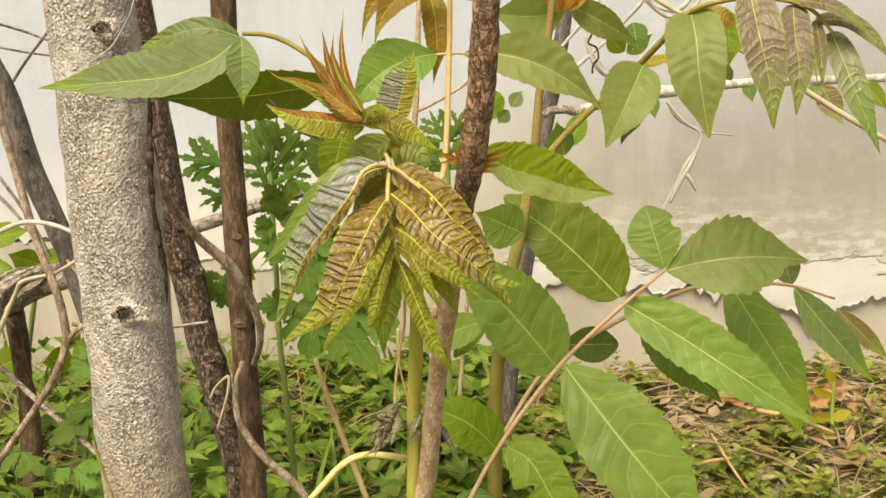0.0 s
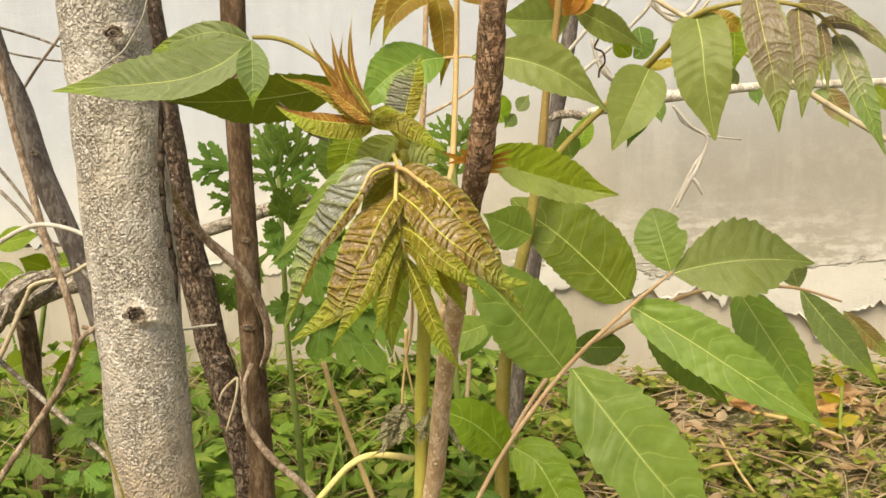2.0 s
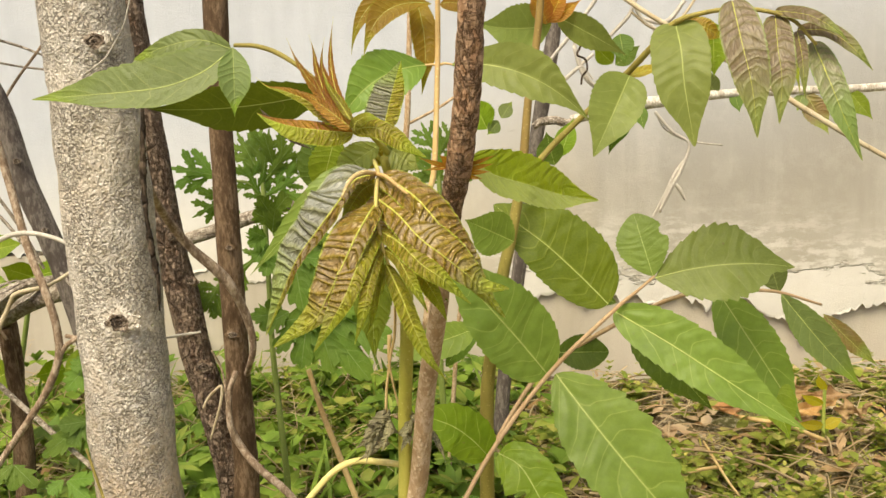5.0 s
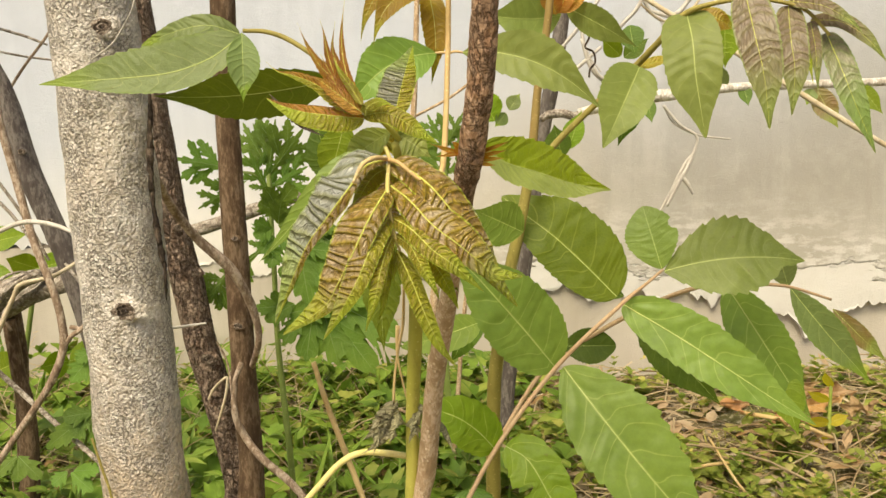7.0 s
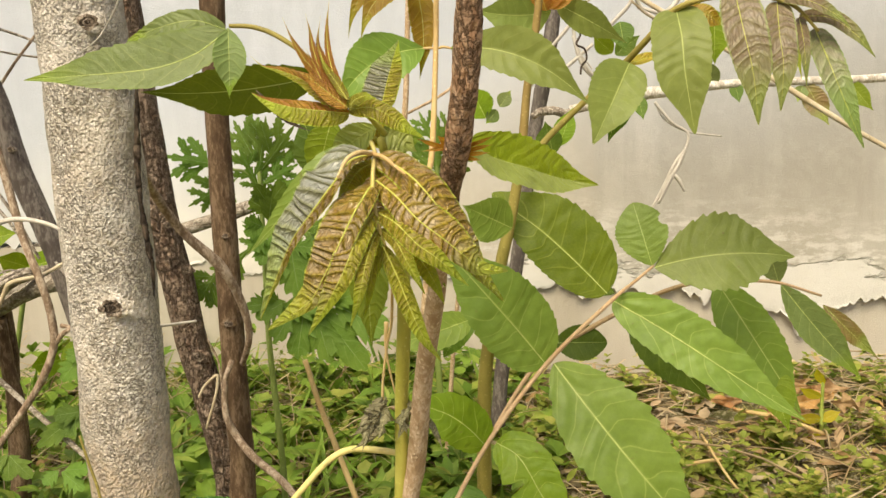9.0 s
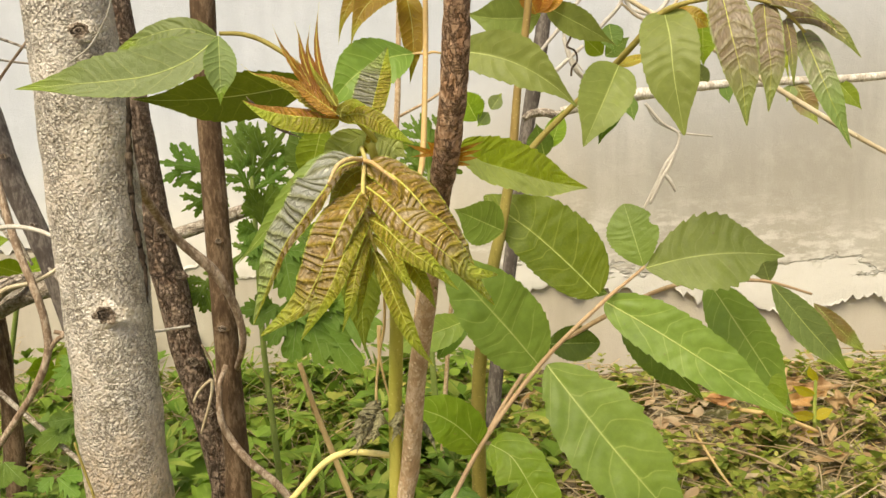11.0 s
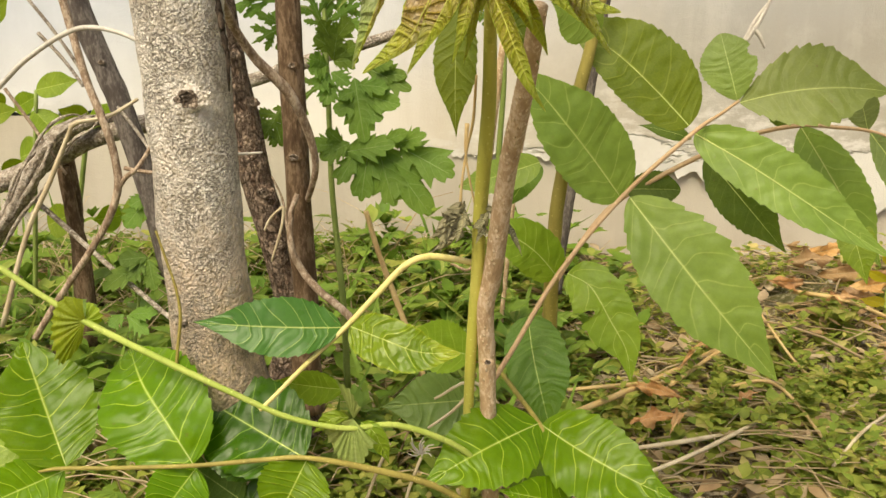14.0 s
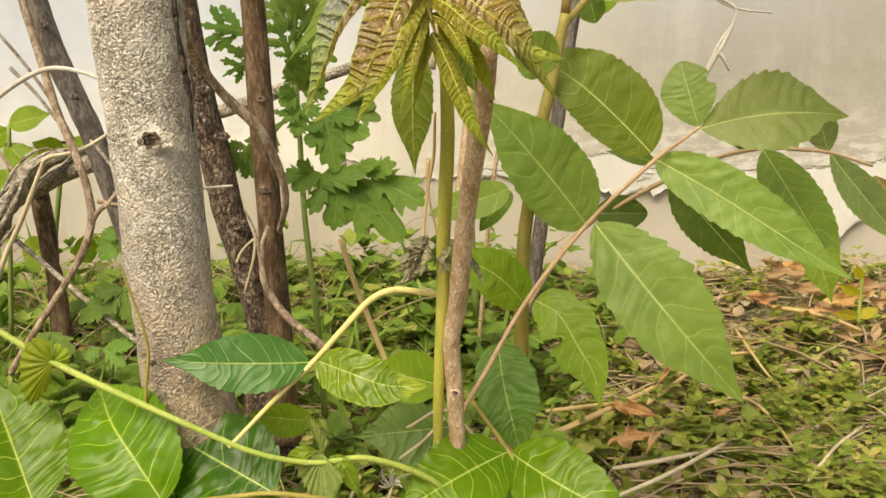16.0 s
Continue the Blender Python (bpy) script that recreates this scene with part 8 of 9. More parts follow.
leaflet('dry_blade', dl, LEAF_RUST, (0.3074, 1, 0.0279), (0.2331, 0.892, 0.0306), 0.0129, (0.09, -0.04, 1.00), rib_material=VEIN_DRY, fold=0.9, wave=0.45, curl=1.5, quilt=0.1, pucker=0.09, bend=0.12, twist=-0.1, tooth=0.03, nu=30)
dl = thing('dry_leaf', (0.2923, 0.864, 0.0146), "curled orange-brown dead leaf on the soil", "leaf", "dead leaves")
leaflet('dry_blade', dl, LEAF_RUST, (0.2923, 0.864, 0.0146), (0.312, 0.856, 0.0281), 0.0129, (-0.62, -0.39, 0.68), rib_material=VEIN_DRY, fold=0.9, wave=0.45, curl=1.5, quilt=0.1, pucker=0.09, bend=0.12, twist=0.45, tooth=0.03, nu=30)
dl = thing('dry_leaf', (0.4529, 1.228, 0.0617), "curled orange-brown dead leaf on the soil", "leaf", "dead leaves")
leaflet('dry_blade', dl, LEAF_DRY, (0.4529, 1.228, 0.0617), (0.5146, 1.192, 0.0747), 0.0327, (-0.46, -0.54, 0.70), rib_material=VEIN_DRY, fold=0.9, wave=0.45, curl=1.5, quilt=0.1, pucker=0.09, bend=0.12, twist=-1.16, tooth=0.03, nu=30)
dl = thing('dry_leaf', (0.4926, 1.264, 0.0645), "curled orange-brown dead leaf on the soil", "leaf", "dead leaves")
leaflet('dry_blade', dl, LEAF_RUST, (0.4926, 1.264, 0.0645), (0.5655, 1.272, 0.0795), 0.0301, (0.04, -0.95, 0.31), rib_material=VEIN_DRY, fold=0.9, wave=0.45, curl=1.5, quilt=0.1, pucker=0.09, bend=0.12, twist=-0.76, tooth=0.03, nu=30)
dl = thing('dry_leaf', (0.4799, 1.18, 0.0573), "curled orange-brown dead leaf on the soil", "leaf", "dead leaves")
leaflet('dry_blade', dl, LEAF_DRY, (0.4799, 1.18, 0.0573), (0.5571, 1.16, 0.0711), 0.0334, (-0.29, -0.90, 0.34), rib_material=VEIN_DRY, fold=0.9, wave=0.45, curl=1.5, quilt=0.1, pucker=0.09, bend=0.12, twist=0.22, tooth=0.03, nu=30)
dl = thing('dry_leaf', (0.524, 1.228, 0.0615), "curled orange-brown dead leaf on the soil", "leaf", "dead leaves")
leaflet('dry_blade', dl, LEAF_DRY, (0.524, 1.228, 0.0615), (0.564, 1.184, 0.0735), 0.0325, (-0.59, -0.66, -0.46), rib_material=VEIN_DRY, fold=0.9, wave=0.45, curl=1.5, quilt=0.1, pucker=0.09, bend=0.12, twist=-0.85, tooth=0.03, nu=30)
dl = thing('dry_leaf', (0.5014, 1.136, 0.0523), "curled orange-brown dead leaf on the soil", "leaf", "dead leaves")
leaflet('dry_blade', dl, LEAF_RUST, (0.5014, 1.136, 0.0523), (0.5833, 1.148, 0.0687), 0.0308, (0.12, -0.99, 0.11), rib_material=VEIN_DRY, fold=0.9, wave=0.45, curl=1.5, quilt=0.1, pucker=0.09, bend=0.12, twist=1.25, tooth=0.03, nu=30)
dl = thing('dry_leaf', (0.5447, 1.172, 0.0571), "curled orange-brown dead leaf on the soil", "leaf", "dead leaves")
leaflet('dry_blade', dl, LEAF_DRY, (0.5447, 1.172, 0.0571), (0.6017, 1.152, 0.0691), 0.0312, (-0.37, -0.71, 0.59), rib_material=VEIN_DRY, fold=0.9, wave=0.45, curl=1.5, quilt=0.1, pucker=0.09, bend=0.12, twist=-1.02, tooth=0.03, nu=30)
dl = thing('dry_leaf', (0.535, 1.12, 0.0496), "curled orange-brown dead leaf on the soil", "leaf", "dead leaves")
leaflet('dry_blade', dl, LEAF_DRY, (0.535, 1.12, 0.0496), (0.456, 1.104, 0.0617), 0.0266, (0.17, -0.97, -0.17), rib_material=VEIN_DRY, fold=0.9, wave=0.45, curl=1.5, quilt=0.1, pucker=0.09, bend=0.12, twist=-1.08, tooth=0.03, nu=30)
dl = thing('dry_leaf', (0.4531, 1.156, 0.0541), "curled orange-brown dead leaf on the soil", "leaf", "dead leaves")
leaflet('dry_blade', dl, LEAF_RUST, (0.4531, 1.156, 0.0541), (0.394, 1.132, 0.066), 0.0256, (0.38, -0.92, 0.05), rib_material=VEIN_DRY, fold=0.9, wave=0.45, curl=1.5, quilt=0.1, pucker=0.09, bend=0.12, twist=-1.12, tooth=0.03, nu=30)
dl = thing('dry_leaf', (0.5701, 1.144, 0.0537), "curled orange-brown dead leaf on the soil", "leaf", "dead leaves")
leaflet('dry_blade', dl, LEAF_DRY, (0.5701, 1.144, 0.0537), (0.6225, 1.128, 0.0649), 0.0305, (-0.20, -0.91, -0.38), rib_material=VEIN_DRY, fold=0.9, wave=0.45, curl=1.5, quilt=0.1, pucker=0.09, bend=0.12, twist=1.11, tooth=0.03, nu=30)
dl = thing('dry_leaf', (0.4821, 1.308, 0.0661), "curled orange-brown dead leaf on the soil", "leaf", "dead leaves")
leaflet('dry_blade', dl, LEAF_DRY, (0.4821, 1.308, 0.0661), (0.497, 1.256, 0.0792), 0.0244, (-0.89, -0.33, -0.31), rib_material=VEIN_DRY, fold=0.9, wave=0.45, curl=1.5, quilt=0.1, pucker=0.09, bend=0.12, twist=-0.85, tooth=0.03, nu=30)
dl = thing('dry_leaf', (0.4647, 1.104, 0.047), "curled orange-brown dead leaf on the soil", "leaf", "dead leaves")
leaflet('dry_blade', dl, LEAF_RUST, (0.4647, 1.104, 0.047), (0.4975, 1.084, 0.0578), 0.0192, (-0.50, -0.40, 0.77), rib_material=VEIN_DRY, fold=0.9, wave=0.45, curl=1.5, quilt=0.1, pucker=0.09, bend=0.12, twist=1.12, tooth=0.03, nu=30)
tw = thing('dry_stalk', (0.1144, 0.832, 0.0089), "tan dry stalk lying across the low weeds", "stalk", "dry stalks on the ground")
stem('stalk', tw, STALK_TAN, [(0.11437, 0.832, 0.00888, 0.00348), (0.1623, 0.852, 0.02079, 0.00353), (0.23863, 0.948, 0.00758, 0.00358), (0.32072, 1, 0.02653, 0.00305)], sides=8)
tw = thing('dry_stalk', (0.1735, 0.768, 0.0082), "tan dry stalk lying across the low weeds", "stalk", "dry stalks on the ground")
stem('stalk', tw, STRAW, [(0.1735, 0.768, 0.00817, 0.00214), (0.21418, 0.764, 0.01802, 0.00238), (0.28279, 0.824, -0.00172, 0.00227)], sides=8)
tw = thing('dry_stalk', (0.1714, 0.72, 0.0076), "tan dry stalk lying across the low weeds", "stalk", "dry stalks on the ground")
stem('stalk', tw, STRAW, [(0.17137, 0.72, 0.00761, 0.00176), (0.22628, 0.748, 0.0165, 0.00207), (0.31574, 0.852, -0.00038, 0.00204)], sides=8)
tw = thing('dry_stalk', (0.2958, 0.9, 0.0144), "tan dry stalk lying across the low weeds", "stalk", "dry stalks on the ground")
stem('stalk', tw, STALK_TAN, [(0.29578, 0.9, 0.01436, 0.00184), (0.32987, 0.896, 0.02308, 0.00183), (0.36111, 0.896, 0.00226, 0.00183), (0.35552, 0.792, 0.00824, 0.00135)], sides=8)
tw = thing('dry_stalk', (0.2294, 0.9, 0.0137), "tan dry stalk lying across the low weeds", "stalk", "dry stalks on the ground")
stem('stalk', tw, STALK_TAN, [(0.22939, 0.9, 0.01372, 0.00247), (0.32272, 0.984, 0.03279, 0.00233), (0.40527, 1.036, 0.02183, 0.00209)], sides=8)
tw = thing('dry_stalk', (0.1179, 0.884, 0.0133), "tan dry stalk lying across the low weeds", "stalk", "dry stalks on the ground")
stem('stalk', tw, STALK_TAN, [(0.11793, 0.884, 0.01325, 0.00215), (0.17764, 0.88, 0.02227, 0.00242), (0.24126, 0.928, 0.0053, 0.00223)], sides=8)
tw = thing('dry_stalk', (0.4358, 1.136, 0.0484), "tan dry stalk lying across the low weeds", "stalk", "dry stalks on the ground")
stem('stalk', tw, STALK_TAN, [(0.43579, 1.136, 0.04837, 0.00265), (0.483, 1.088, 0.05235, 0.00289), (0.53977, 1.088, 0.02955, 0.00253)], sides=8)
tw = thing('dry_stalk', (0.3456, 0.744, 0.0083), "tan dry stalk lying across the low weeds", "stalk", "dry stalks on the ground")
stem('stalk', tw, STRAW, [(0.34558, 0.744, 0.0083, 0.00153), (0.3885, 0.792, 0.01762, 0.00161), (0.44785, 0.868, 0.0017, 0.00176)], sides=8)
tw = thing('dry_stalk', (0.3737, 1.072, 0.0386), "tan dry stalk lying across the low weeds", "stalk", "dry stalks on the ground")
stem('stalk', tw, STALK_TAN, [(0.37367, 1.072, 0.03863, 0.0018), (0.37349, 0.96, 0.03, 0.00162), (0.39328, 0.948, 0.00748, 0.00161)], sides=8)

# ---- leafy weeds at the foot of the wall ----
lw = thing('leafy_weed', (-0.4684, 0.98, 0), "broad-leaved green weed growing behind dry wood", "weed")
stem('main_stem', lw, STALK_DARKGREEN, [(-0.44436, 1, 0.29286, 0.00269), (-0.46042, 1, 0.22832, 0.00308), (-0.48066, 1, 0.13614, 0.00351), (-0.49996, 1, 0.00071, 0.00363)], sides=6)
leaflet('leaf', lw, LEAF_GREEN, (-0.4444, 1, 0.2929), (-0.388, 0.98, 0.3073), 0.0298, (-0.38, -0.90, 0.22), b=0.7)
leaflet('leaf', lw, LEAF_GREEN, (-0.4444, 1, 0.2929), (-0.4694, 0.98, 0.3087), 0.0299, (0.47, -0.83, -0.30), b=0.7)
leaflet('leaf', lw, LEAF_GREEN, (-0.5333, 1, 0.3077), (-0.4908, 0.98, 0.3253), 0.0266, (-0.41, -0.91, -0.04), b=0.7)
leaflet('leaf', lw, LEAF_GREEN, (-0.5468, 1, 0.3112), (-0.5594, 0.98, 0.3265), 0.0267, (0.58, -0.69, -0.43), b=0.7)
leaflet('leaf', lw, LEAF_GREEN, (-0.5356, 1, 0.2499), (-0.4902, 0.98, 0.2626), 0.0405, (-0.44, -0.88, 0.20), b=0.7)
leaflet('leaf', lw, LEAF_GREEN, (-0.5295, 1, 0.2429), (-0.5498, 0.98, 0.2191), 0.0409, (0.75, -0.66, -0.08), b=0.7)
leaflet('leaf', lw, LEAF_GREEN, (-0.4172, 1, 0.1789), (-0.3646, 0.98, 0.1901), 0.0409, (-0.40, -0.82, 0.41), b=0.7)
leaflet('leaf', lw, LEAF_GREEN, (-0.4172, 1, 0.1789), (-0.4431, 0.98, 0.1767), 0.0342, (0.61, -0.78, -0.13), b=0.7)
leaflet('leaf', lw, LEAF_GREEN, (-0.5128, 1, 0.1652), (-0.4628, 0.98, 0.1873), 0.0413, (-0.43, -0.89, 0.16), b=0.7)
leaflet('leaf', lw, LEAF_GREEN, (-0.578, 1, 0.2949), (-0.5174, 0.98, 0.3094), 0.0268, (-0.35, -0.92, 0.20), b=0.7)
leaflet('leaf', lw, LEAF_GREEN, (-0.5511, 1, 0.4092), (-0.5107, 0.98, 0.4329), 0.0259, (-0.29, -0.92, -0.28), b=0.7)
lw3 = thing('leafy_weed', (-0.34, 0.84, 0), "green weed with broad lobed leaves beside the trunk", "weed")
stem('main_stem', lw3, STALK_DARKGREEN, [(-0.32, 0.84, 0.162, 0.0012), (-0.33, 0.84, 0.126, 0.0016), (-0.34, 0.84, 0.075, 0.002)], sides=6)
cut_leaf(lw3, LEAF_MUG, [((-0.311, 0.83, 0.174), (-0.357, 0.82, 0.141), 0.0214), ((-0.311, 0.83, 0.174), (-0.337, 0.82, 0.173), 0.0192), ((-0.31, 0.83, 0.171), (-0.302, 0.82, 0.142), 0.0192), ((-0.316, 0.83, 0.171), (-0.328, 0.82, 0.151), 0.0182)], (-0.1, -0.9, 0.4))
cut_leaf(lw3, LEAF_MUG, [((-0.34, 0.83, 0.111), (-0.314, 0.82, 0.095), 0.0160), ((-0.343, 0.83, 0.112), (-0.355, 0.82, 0.102), 0.0150), ((-0.337, 0.83, 0.112), (-0.302, 0.82, 0.118), 0.0150)], (0, -0.85, 0.5))
cut_leaf(lw3, LEAF_MUG, [((-0.316, 0.86, 0.229), (-0.341, 0.85, 0.2), 0.0244), ((-0.313, 0.86, 0.226), (-0.308, 0.85, 0.205), 0.0200), ((-0.317, 0.86, 0.231), (-0.333, 0.85, 0.222), 0.0167)], (0, -0.9, 0.4))
cut_leaf(lw3, LEAF_MUG, [((-0.398, 0.84, 0.125), (-0.371, 0.83, 0.104), 0.0162), ((-0.399, 0.84, 0.125), (-0.416, 0.83, 0.11), 0.0162), ((-0.398, 0.84, 0.124), (-0.395, 0.83, 0.101), 0.0162)], (0, -0.85, 0.5))
yw = thing('leafy_weed', (0.532, 1.1, 0), "bright yellow-green leafy weed beside the wall", "weed")
stem('main_stem', yw, STALK_LIME, [(0.53897, 1.1, 0.09763, 0.00216), (0.53911, 1.1, 0.04458, 0.00255), (0.54268, 1.1, -0.00198, 0.00295)], sides=6)
leaflet('leaf', yw, LEAF_YELLOW, (0.5379, 1.1, 0.0751), (0.5041, 1.09, 0.0931), 0.0144, (0.04, -0.90, -0.43), b=0.8)
leaflet('leaf', yw, LEAF_YELLOW, (0.5391, 1.1, 0.0446), (0.5011, 1.09, 0.054), 0.016, (0.19, -0.95, -0.24), b=0.8)
leaflet('leaf', yw, LEAF_YELLOW, (0.5402, 1.1, 0.0214), (0.5116, 1.09, 0.0188), 0.0146, (0.33, -0.94, 0.05), b=0.8)
leaflet('leaf', yw, LEAF_YELLOW, (0.5394, 1.1, 0.0939), (0.5255, 1.09, 0.119), 0.0129, (-0.49, -0.68, -0.54), b=0.8)
leaflet('leaf', yw, LEAF_YELLOW, (0.5391, 1.1, 0.0446), (0.5596, 1.09, 0.0593), 0.0159, (-0.65, -0.55, 0.53), b=0.8)
lw2 = thing('leafy_weed', (-0.4357, 0.92, 0), "green leafy weed at the edge of the dry wood", "weed")
stem('main_stem', lw2, STALK_DARKGREEN, [(-0.45712, 0.92, 0.33467, 0.00215), (-0.47066, 0.92, 0.2498, 0.00249), (-0.4933, 0.92, 0.09187, 0.00289)], sides=6)
leaflet('leaf', lw2, LEAF_GREEN, (-0.4571, 0.92, 0.3347), (-0.4037, 0.91, 0.3454), 0.028, (-0.24, -0.92, 0.32), b=0.65)
leaflet('leaf', lw2, LEAF_GREEN, (-0.4629, 0.92, 0.313), (-0.4239, 0.91, 0.2766), 0.0307, (0.44, -0.62, 0.64), b=0.65)


# ---- ground cover ----
rng = random.Random(11)


def weed_spots(count, x0, x1, y0, y1, size, height, keep=lambda x, y: 1.0, per=(5, 9), three=0.5, fan=False):
    spots = []
    while count > 0:
        x, y = rng.uniform(x0, x1), rng.uniform(y0, y1)
        if rng.random() > keep(x, y):
            count -= 0.3
            continue
        count -= 1
        z, top = ground_z(x, y), rng.uniform(*height)
        for _ in range(rng.randint(*per)):
            turn = rng.uniform(0, 6.283)
            ln = rng.uniform(*size)
            h = top * rng.uniform(0.25, 1.0)
            off = rng.uniform(0.0, 0.6) * top
            px, py, way, up, bow = x + math.cos(turn) * off, y + math.sin(turn) * off, turn + rng.uniform(-0.5, 0.5), rng.uniform(-0.25, 1.15), rng.uniform(-0.35, 0.0)
            if fan:  # a deeply divided leaf
                spots += [(px, py, z + h, ln * k2, ln * k2 * rng.uniform(0.3, 0.48), way + da, up, bow) for da, k2 in ((0, 1.0), (0.62, 0.85), (-0.62, 0.85), (1.3, 0.6), (-1.3, 0.6))]
            elif rng.random() < three:  # a leaf of three leaflets
                spots += [(px, py, z + h, ln * k2, ln * rng.uniform(0.55, 0.85), way + da, up * rng.uniform(0.5, 1.0), bow) for da, k2 in ((0, 1.0), (1.35, 0.8), (-1.35, 0.8))]
            else:
                spots.append((px, py, z + h, ln, ln * rng.uniform(0.4, 0.95), way, up, bow))
    return spots


def patchy(x, y):
    bare = math.exp(-(((x - 0.45) / 0.20) ** 2 + ((y - 1.15) / 0.08) ** 2))
    return max(0.04, 0.75 - 0.22 * math.tanh(max(0.0, x - 0.1) * 6) + 1.3 * noise.noise(Vector((x * 7, y * 7, 9))) + 0.5 * noise.noise(Vector((x * 21, y * 21, 2))) - 0.75 * bare)


scatter_leaves("weeds", "low green weeds covering the soil", "weeds", WEED, weed_spots(1100, -1.1, 1.3, 0.55, 1.37, (0.010, 0.025), (0.006, 0.05), patchy, (4, 8)))
scatter_leaves("broad_weeds", "broader deep green weeds on the soil", "weeds", WEED_TALL, weed_spots(150, -0.9, 0.12, 0.62, 1.36, (0.014, 0.028), (0.01, 0.05), patchy, (4, 7)))
def grass_spots(count):
    spots = []
    for _ in range(count):
        x, y = rng.uniform(-0.3, 1.3), rng.uniform(0.66, 1.36)
        if rng.random() > 0.45 + 1.1 * noise.noise(Vector((x * 5, y * 5, 4.4))):
            continue
        for _ in range(rng.randint(4, 9)):
            ln, turn = rng.uniform(0.012, 0.045), rng.uniform(0, 6.283)
            spots.append((x + rng.uniform(-0.01, 0.01), y + rng.uniform(-0.01, 0.01), ground_z(x, y), ln, ln * rng.uniform(0.04, 0.08), turn, rng.uniform(0.2, 1.2), rng.uniform(-0.6, -0.2)))
    return spots


def thinning(x, y):
    """Ever fewer weeds away from the stems and the wall."""
    out = max(0.0, -0.9 - x, x - 1.1, (0.62 - y) * 0.8)
    return 0.0 if -0.9 < x < 1.1 and y > 0.6 else 0.9 * math.exp(-out / 0.45)


scatter_leaves("sparse_weeds", "sparse low weeds at the edge of the thicket", "weeds", WEED, weed_spots(3200, -3.0, 3.2, -1.4, 1.37, (0.008, 0.024), (0.006, 0.04), thinning, (4, 8)))


def sprig_spots(count):
    """Small upright plants: leaves in pairs up a short stem, standing in clumps."""
    spots = []
    while count > 0:
        cx, cy = rng.uniform(-0.6, 1.3), rng.uniform(0.62, 1.35)
        if rng.random() > 0.55 + 1.2 * noise.noise(Vector((cx * 4, cy * 4, 7.7))):
            count -= 0.2
            continue
        for _ in range(rng.randint(3, 8)):
            count -= 1
            x, y = cx + rng.gauss(0, 0.018), min(1.365, cy + rng.gauss(0, 0.014))
            tall, lean, way = rng.uniform(0.018, 0.06), rng.uniform(0, 0.5), rng.uniform(0, 6.283)
            z, size, rows = ground_z(x, y), rng.uniform(0.008, 0.016), rng.randint(3, 6)
            for i in range(rows):
                h = tall * (i + 1) / rows
                px, py = x + math.cos(way) * lean * h, y + math.sin(way) * lean * h
                for j in range(3):
                    turn = i * 1.1 + j * 2.094 + way
                    ln = size * rng.uniform(0.7, 1.2) * (1.1 - 0.4 * i / rows)
                    spots.append((px, py, z + h, ln, ln * rng.uniform(0.55, 0.8), turn, rng.uniform(0.1, 0.9), rng.uniform(-0.4, -0.1)))
    return spots


scatter_leaves("sprigs", "small upright green plants in clumps on the soil", "weeds", WEED_SPRIG, sprig_spots(1700))
scatter_leaves("grass", "thin yellow-green grass among the low weeds", "grass", WEED_GRASS, grass_spots(1300))
scatter_leaves("wall_weeds", "leafy weeds at the foot of the wall behind the sapling", "weeds", WEED_TALL, weed_spots(60, -0.16, 0.24, 0.95, 1.33, (0.012, 0.032), (0.03, 0.11), lambda x, y: 0.8, (5, 9), 0.5))
scatter_leaves("tall_weeds", "taller leafy weeds among the stems by the wall", "weeds", WEED_TALL, weed_spots(110, -0.9, 0.10, 0.74, 1.34, (0.014, 0.042), (0.02, 0.10), lambda x, y: 0.8, (4, 8), 0.6))
scatter_leaves("lobed_weeds", "green weeds with divided leaves among the stems", "weeds", WEED_LOBED, weed_spots(140, -0.9, 0.12, 0.74, 1.34, (0.018, 0.045), (0.03, 0.15), lambda x, y: max(0.1, 0.6 + 1.4 * noise.noise(Vector((x * 6, y * 6, 3)))), (4, 8), fan=True))
scatter_leaves("tall_grass", "long green grass blades among the stems", "grass", WEED_LOBED, [
    (x, y, ground_z(x, y), ln, ln * rng.uniform(0.03, 0.06), rng.uniform(0, 6.283), rng.uniform(0.6, 1.45), rng.uniform(-0.5, -0.1))
    for x, y, ln in ((rng.uniform(-0.9, 0.12), rng.uniform(0.72, 1.34), rng.uniform(0.05, 0.15)) for _ in range(700))])
scatter_leaves("leaf_litter", "brown dead leaf fragments on the soil", "litter", LITTER, [
    (x, y, ground_z(x, y) + rng.uniform(0.002, 0.024), ln, ln * rng.uniform(0.3, 0.7), rng.uniform(0, 6.283), rng.uniform(-0.3, 0.4), rng.uniform(-0.5, 0.3))
    for x, y, ln in ((rng.uniform(-1.0, 1.3), rng.uniform(0.5, 1.38), rng.uniform(0.008, 0.036)) for _ in range(5600))])
lines = []
for _ in range(1700):
    x, y, a = rng.uniform(-1.0, 1.3), rng.uniform(0.6, 1.36), rng.uniform(0, 6.283)
    ln = rng.uniform(0.03, 0.22)
    x += 0.12 * (x > 0)
    x2, y2 = x + math.cos(a) * ln, min(1.37, y + 0.6 * math.sin(a) * ln)
    lines.append(((x, y, ground_z(x, y) + rng.uniform(0.004, 0.02)), (x2, y2, ground_z(x2, y2) + rng.uniform(0.004, 0.04)), (0, 0, rng.uniform(-0.005, 0.02)), rng.uniform(0.0006, 0.0021)))
scatter_straws("loose_straw", "loose dry straw and stalks lying on the weeds", "straw", STRAW_STUFF, lines)
lines = []
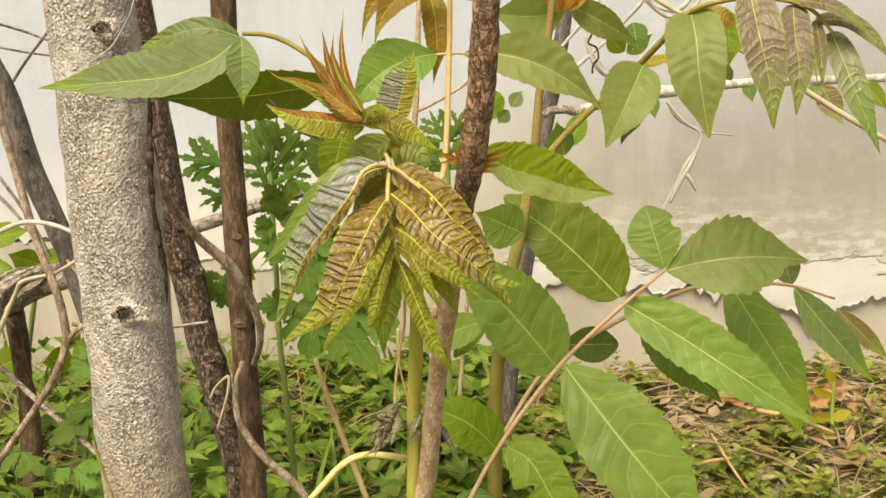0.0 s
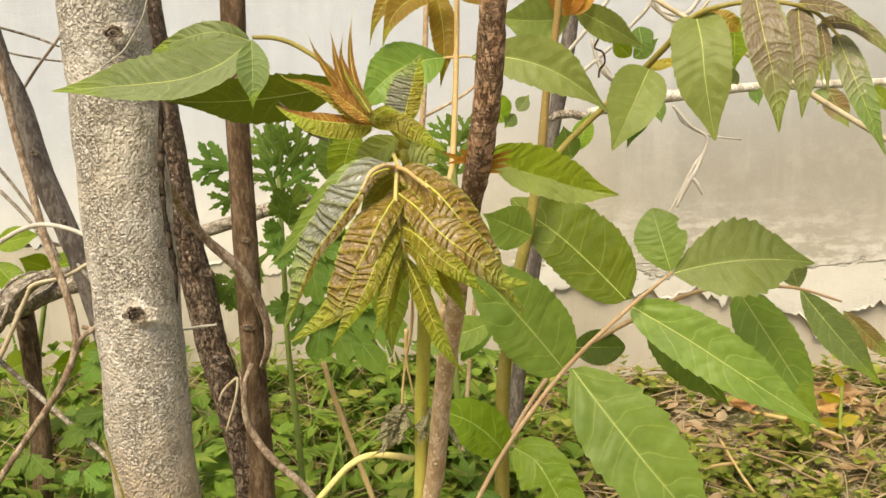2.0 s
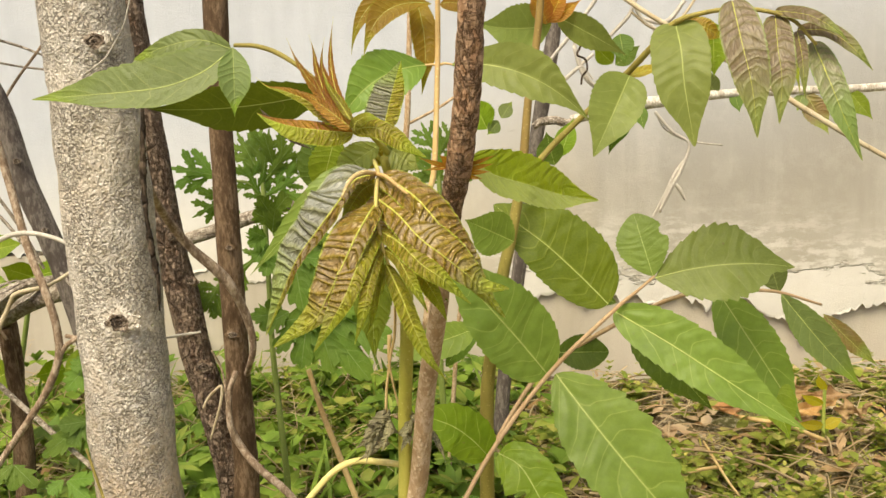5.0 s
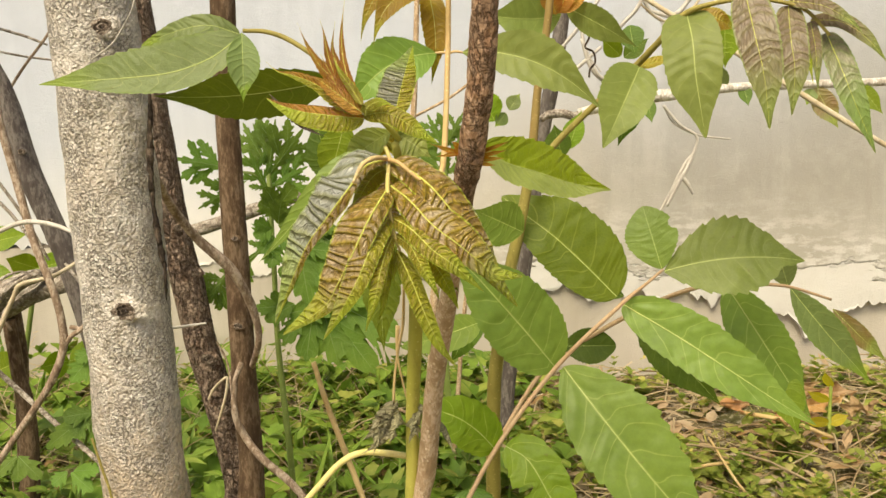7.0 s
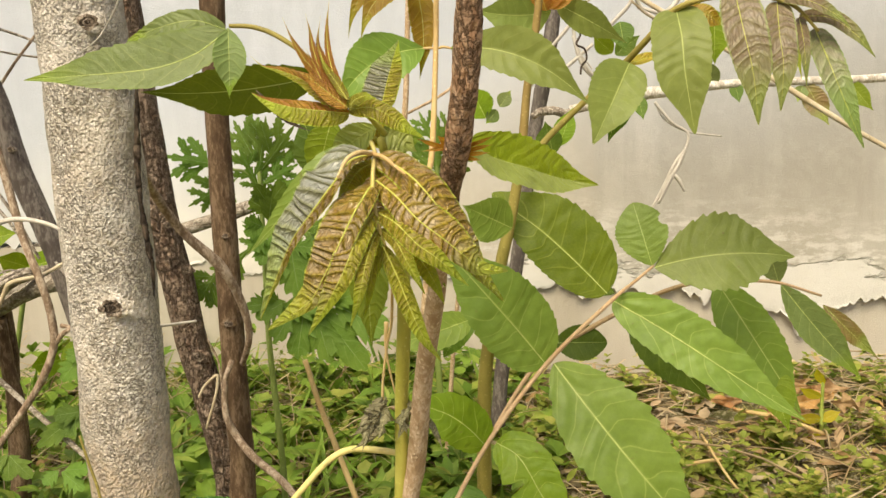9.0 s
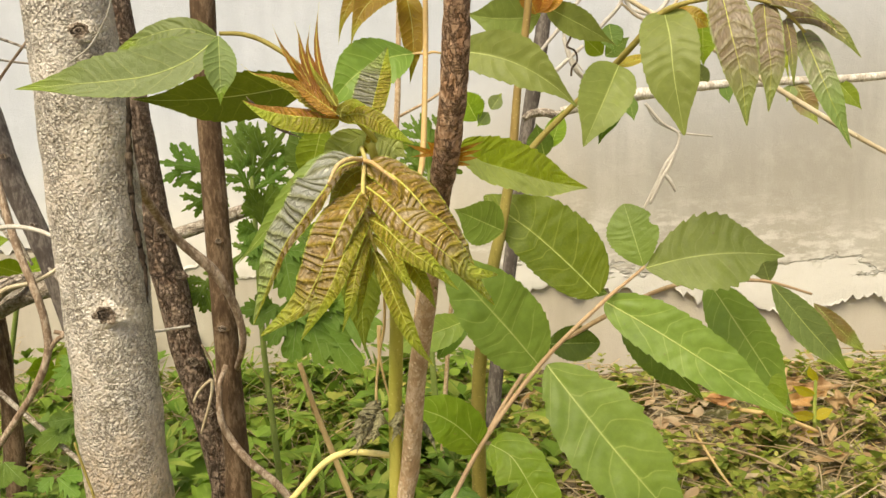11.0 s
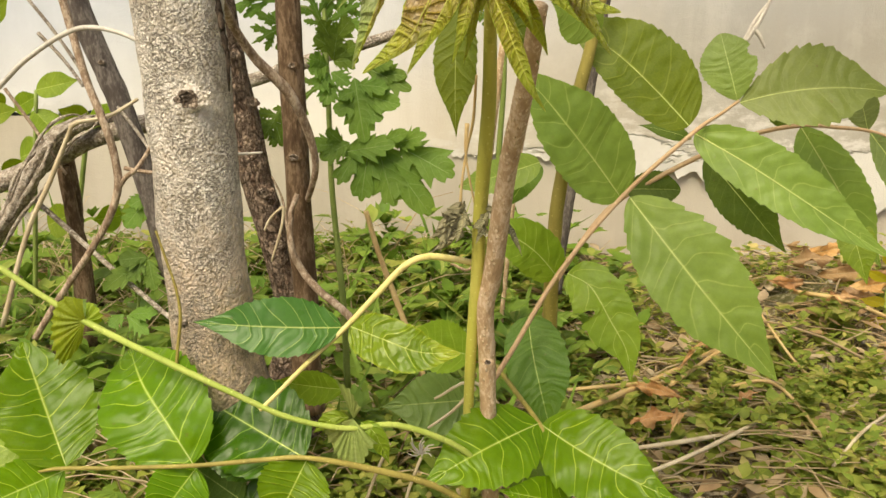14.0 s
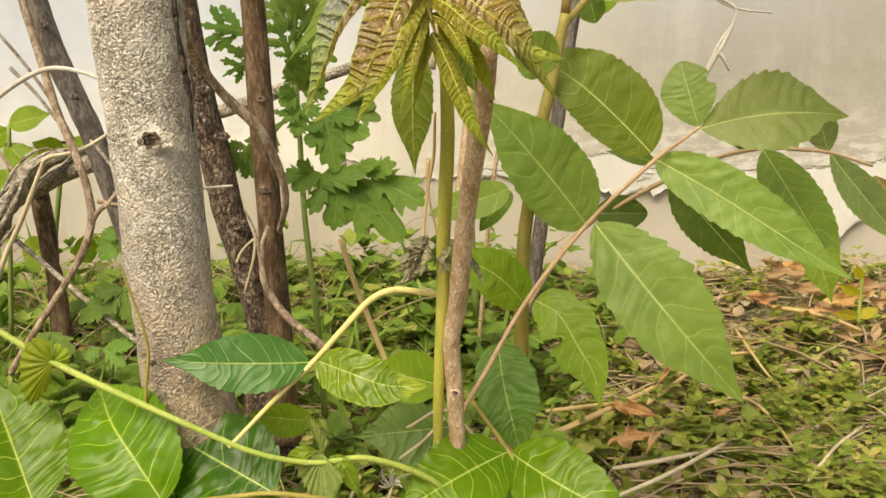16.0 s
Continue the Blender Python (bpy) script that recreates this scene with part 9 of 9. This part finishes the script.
for _ in range(560):
    x, y = rng.uniform(-0.85, -0.05), rng.uniform(0.62, 1.3)
    a, ln = rng.uniform(0, 6.283), rng.uniform(0.05, 0.22)
    lift = rng.uniform(0.02, 0.16) * ln / 0.2
    lines.append(((x, y, ground_z(x, y)), (x + math.cos(a) * ln, min(1.36, y + 0.5 * math.sin(a) * ln), ground_z(x, y) + lift), (0, 0, rng.uniform(0.0, 0.04)), rng.uniform(0.0004, 0.0013)))
scatter_straws("dry_grass", "tangled dry grass stalks among the stems", "dry grass", STRAW_STUFF, lines)


def stone(x, y, size):
    """A small weathered stone half sunk in the soil."""
    bm = bmesh.new()
    bmesh.ops.create_icosphere(bm, subdivisions=3, radius=size)
    for v in bm.verts:
        v.co *= 1 + 0.35 * noise.noise(v.co * (1.4 / size) + Vector((x * 31, y * 17, 0)))
        v.co.z *= 0.6
    me = bpy.data.meshes.new("stone")
    bm.to_mesh(me)
    bm.free()
    me.materials.append(FOOTING)
    me.polygons.foreach_set("use_smooth", [True] * len(me.polygons))
    ob = new("stone", me)
    ob.location = (x, y, ground_z(x, y) + size * 0.2)
    return tagged(ob, "small grey stone among the weeds", "stone", "stones")


for x, y, size in ((0.33, 1.10, 0.016), (0.44, 1.02, 0.011), (0.27, 1.24, 0.014), (0.52, 1.22, 0.012), (0.60, 0.98, 0.010), (0.20, 0.98, 0.009)):
    stone(x, y, size)


def dropping(place, size):
    """A small dried splash, a few joined flat lumps."""
    bm = bmesh.new()
    for _ in range(7):
        a, r = rng.uniform(0, 6.283), rng.uniform(0, size)
        bmesh.ops.create_icosphere(bm, subdivisions=2, radius=size * rng.uniform(0.25, 0.5), matrix=Matrix.Translation((math.cos(a) * r, 0.0, math.sin(a) * r)))
    for v in bm.verts:
        v.co.y *= 0.35
    me = bpy.data.meshes.new("bird_dropping")
    bm.to_mesh(me)
    bm.free()
    me.materials.append(BARK_PALE)
    ob = new("bird_dropping", me)
    ob.location = place
    return tagged(ob, "small white bird dropping on a glossy leaf", "dropping")


dropping((-0.217, 0.455, 0.179), 0.0013)
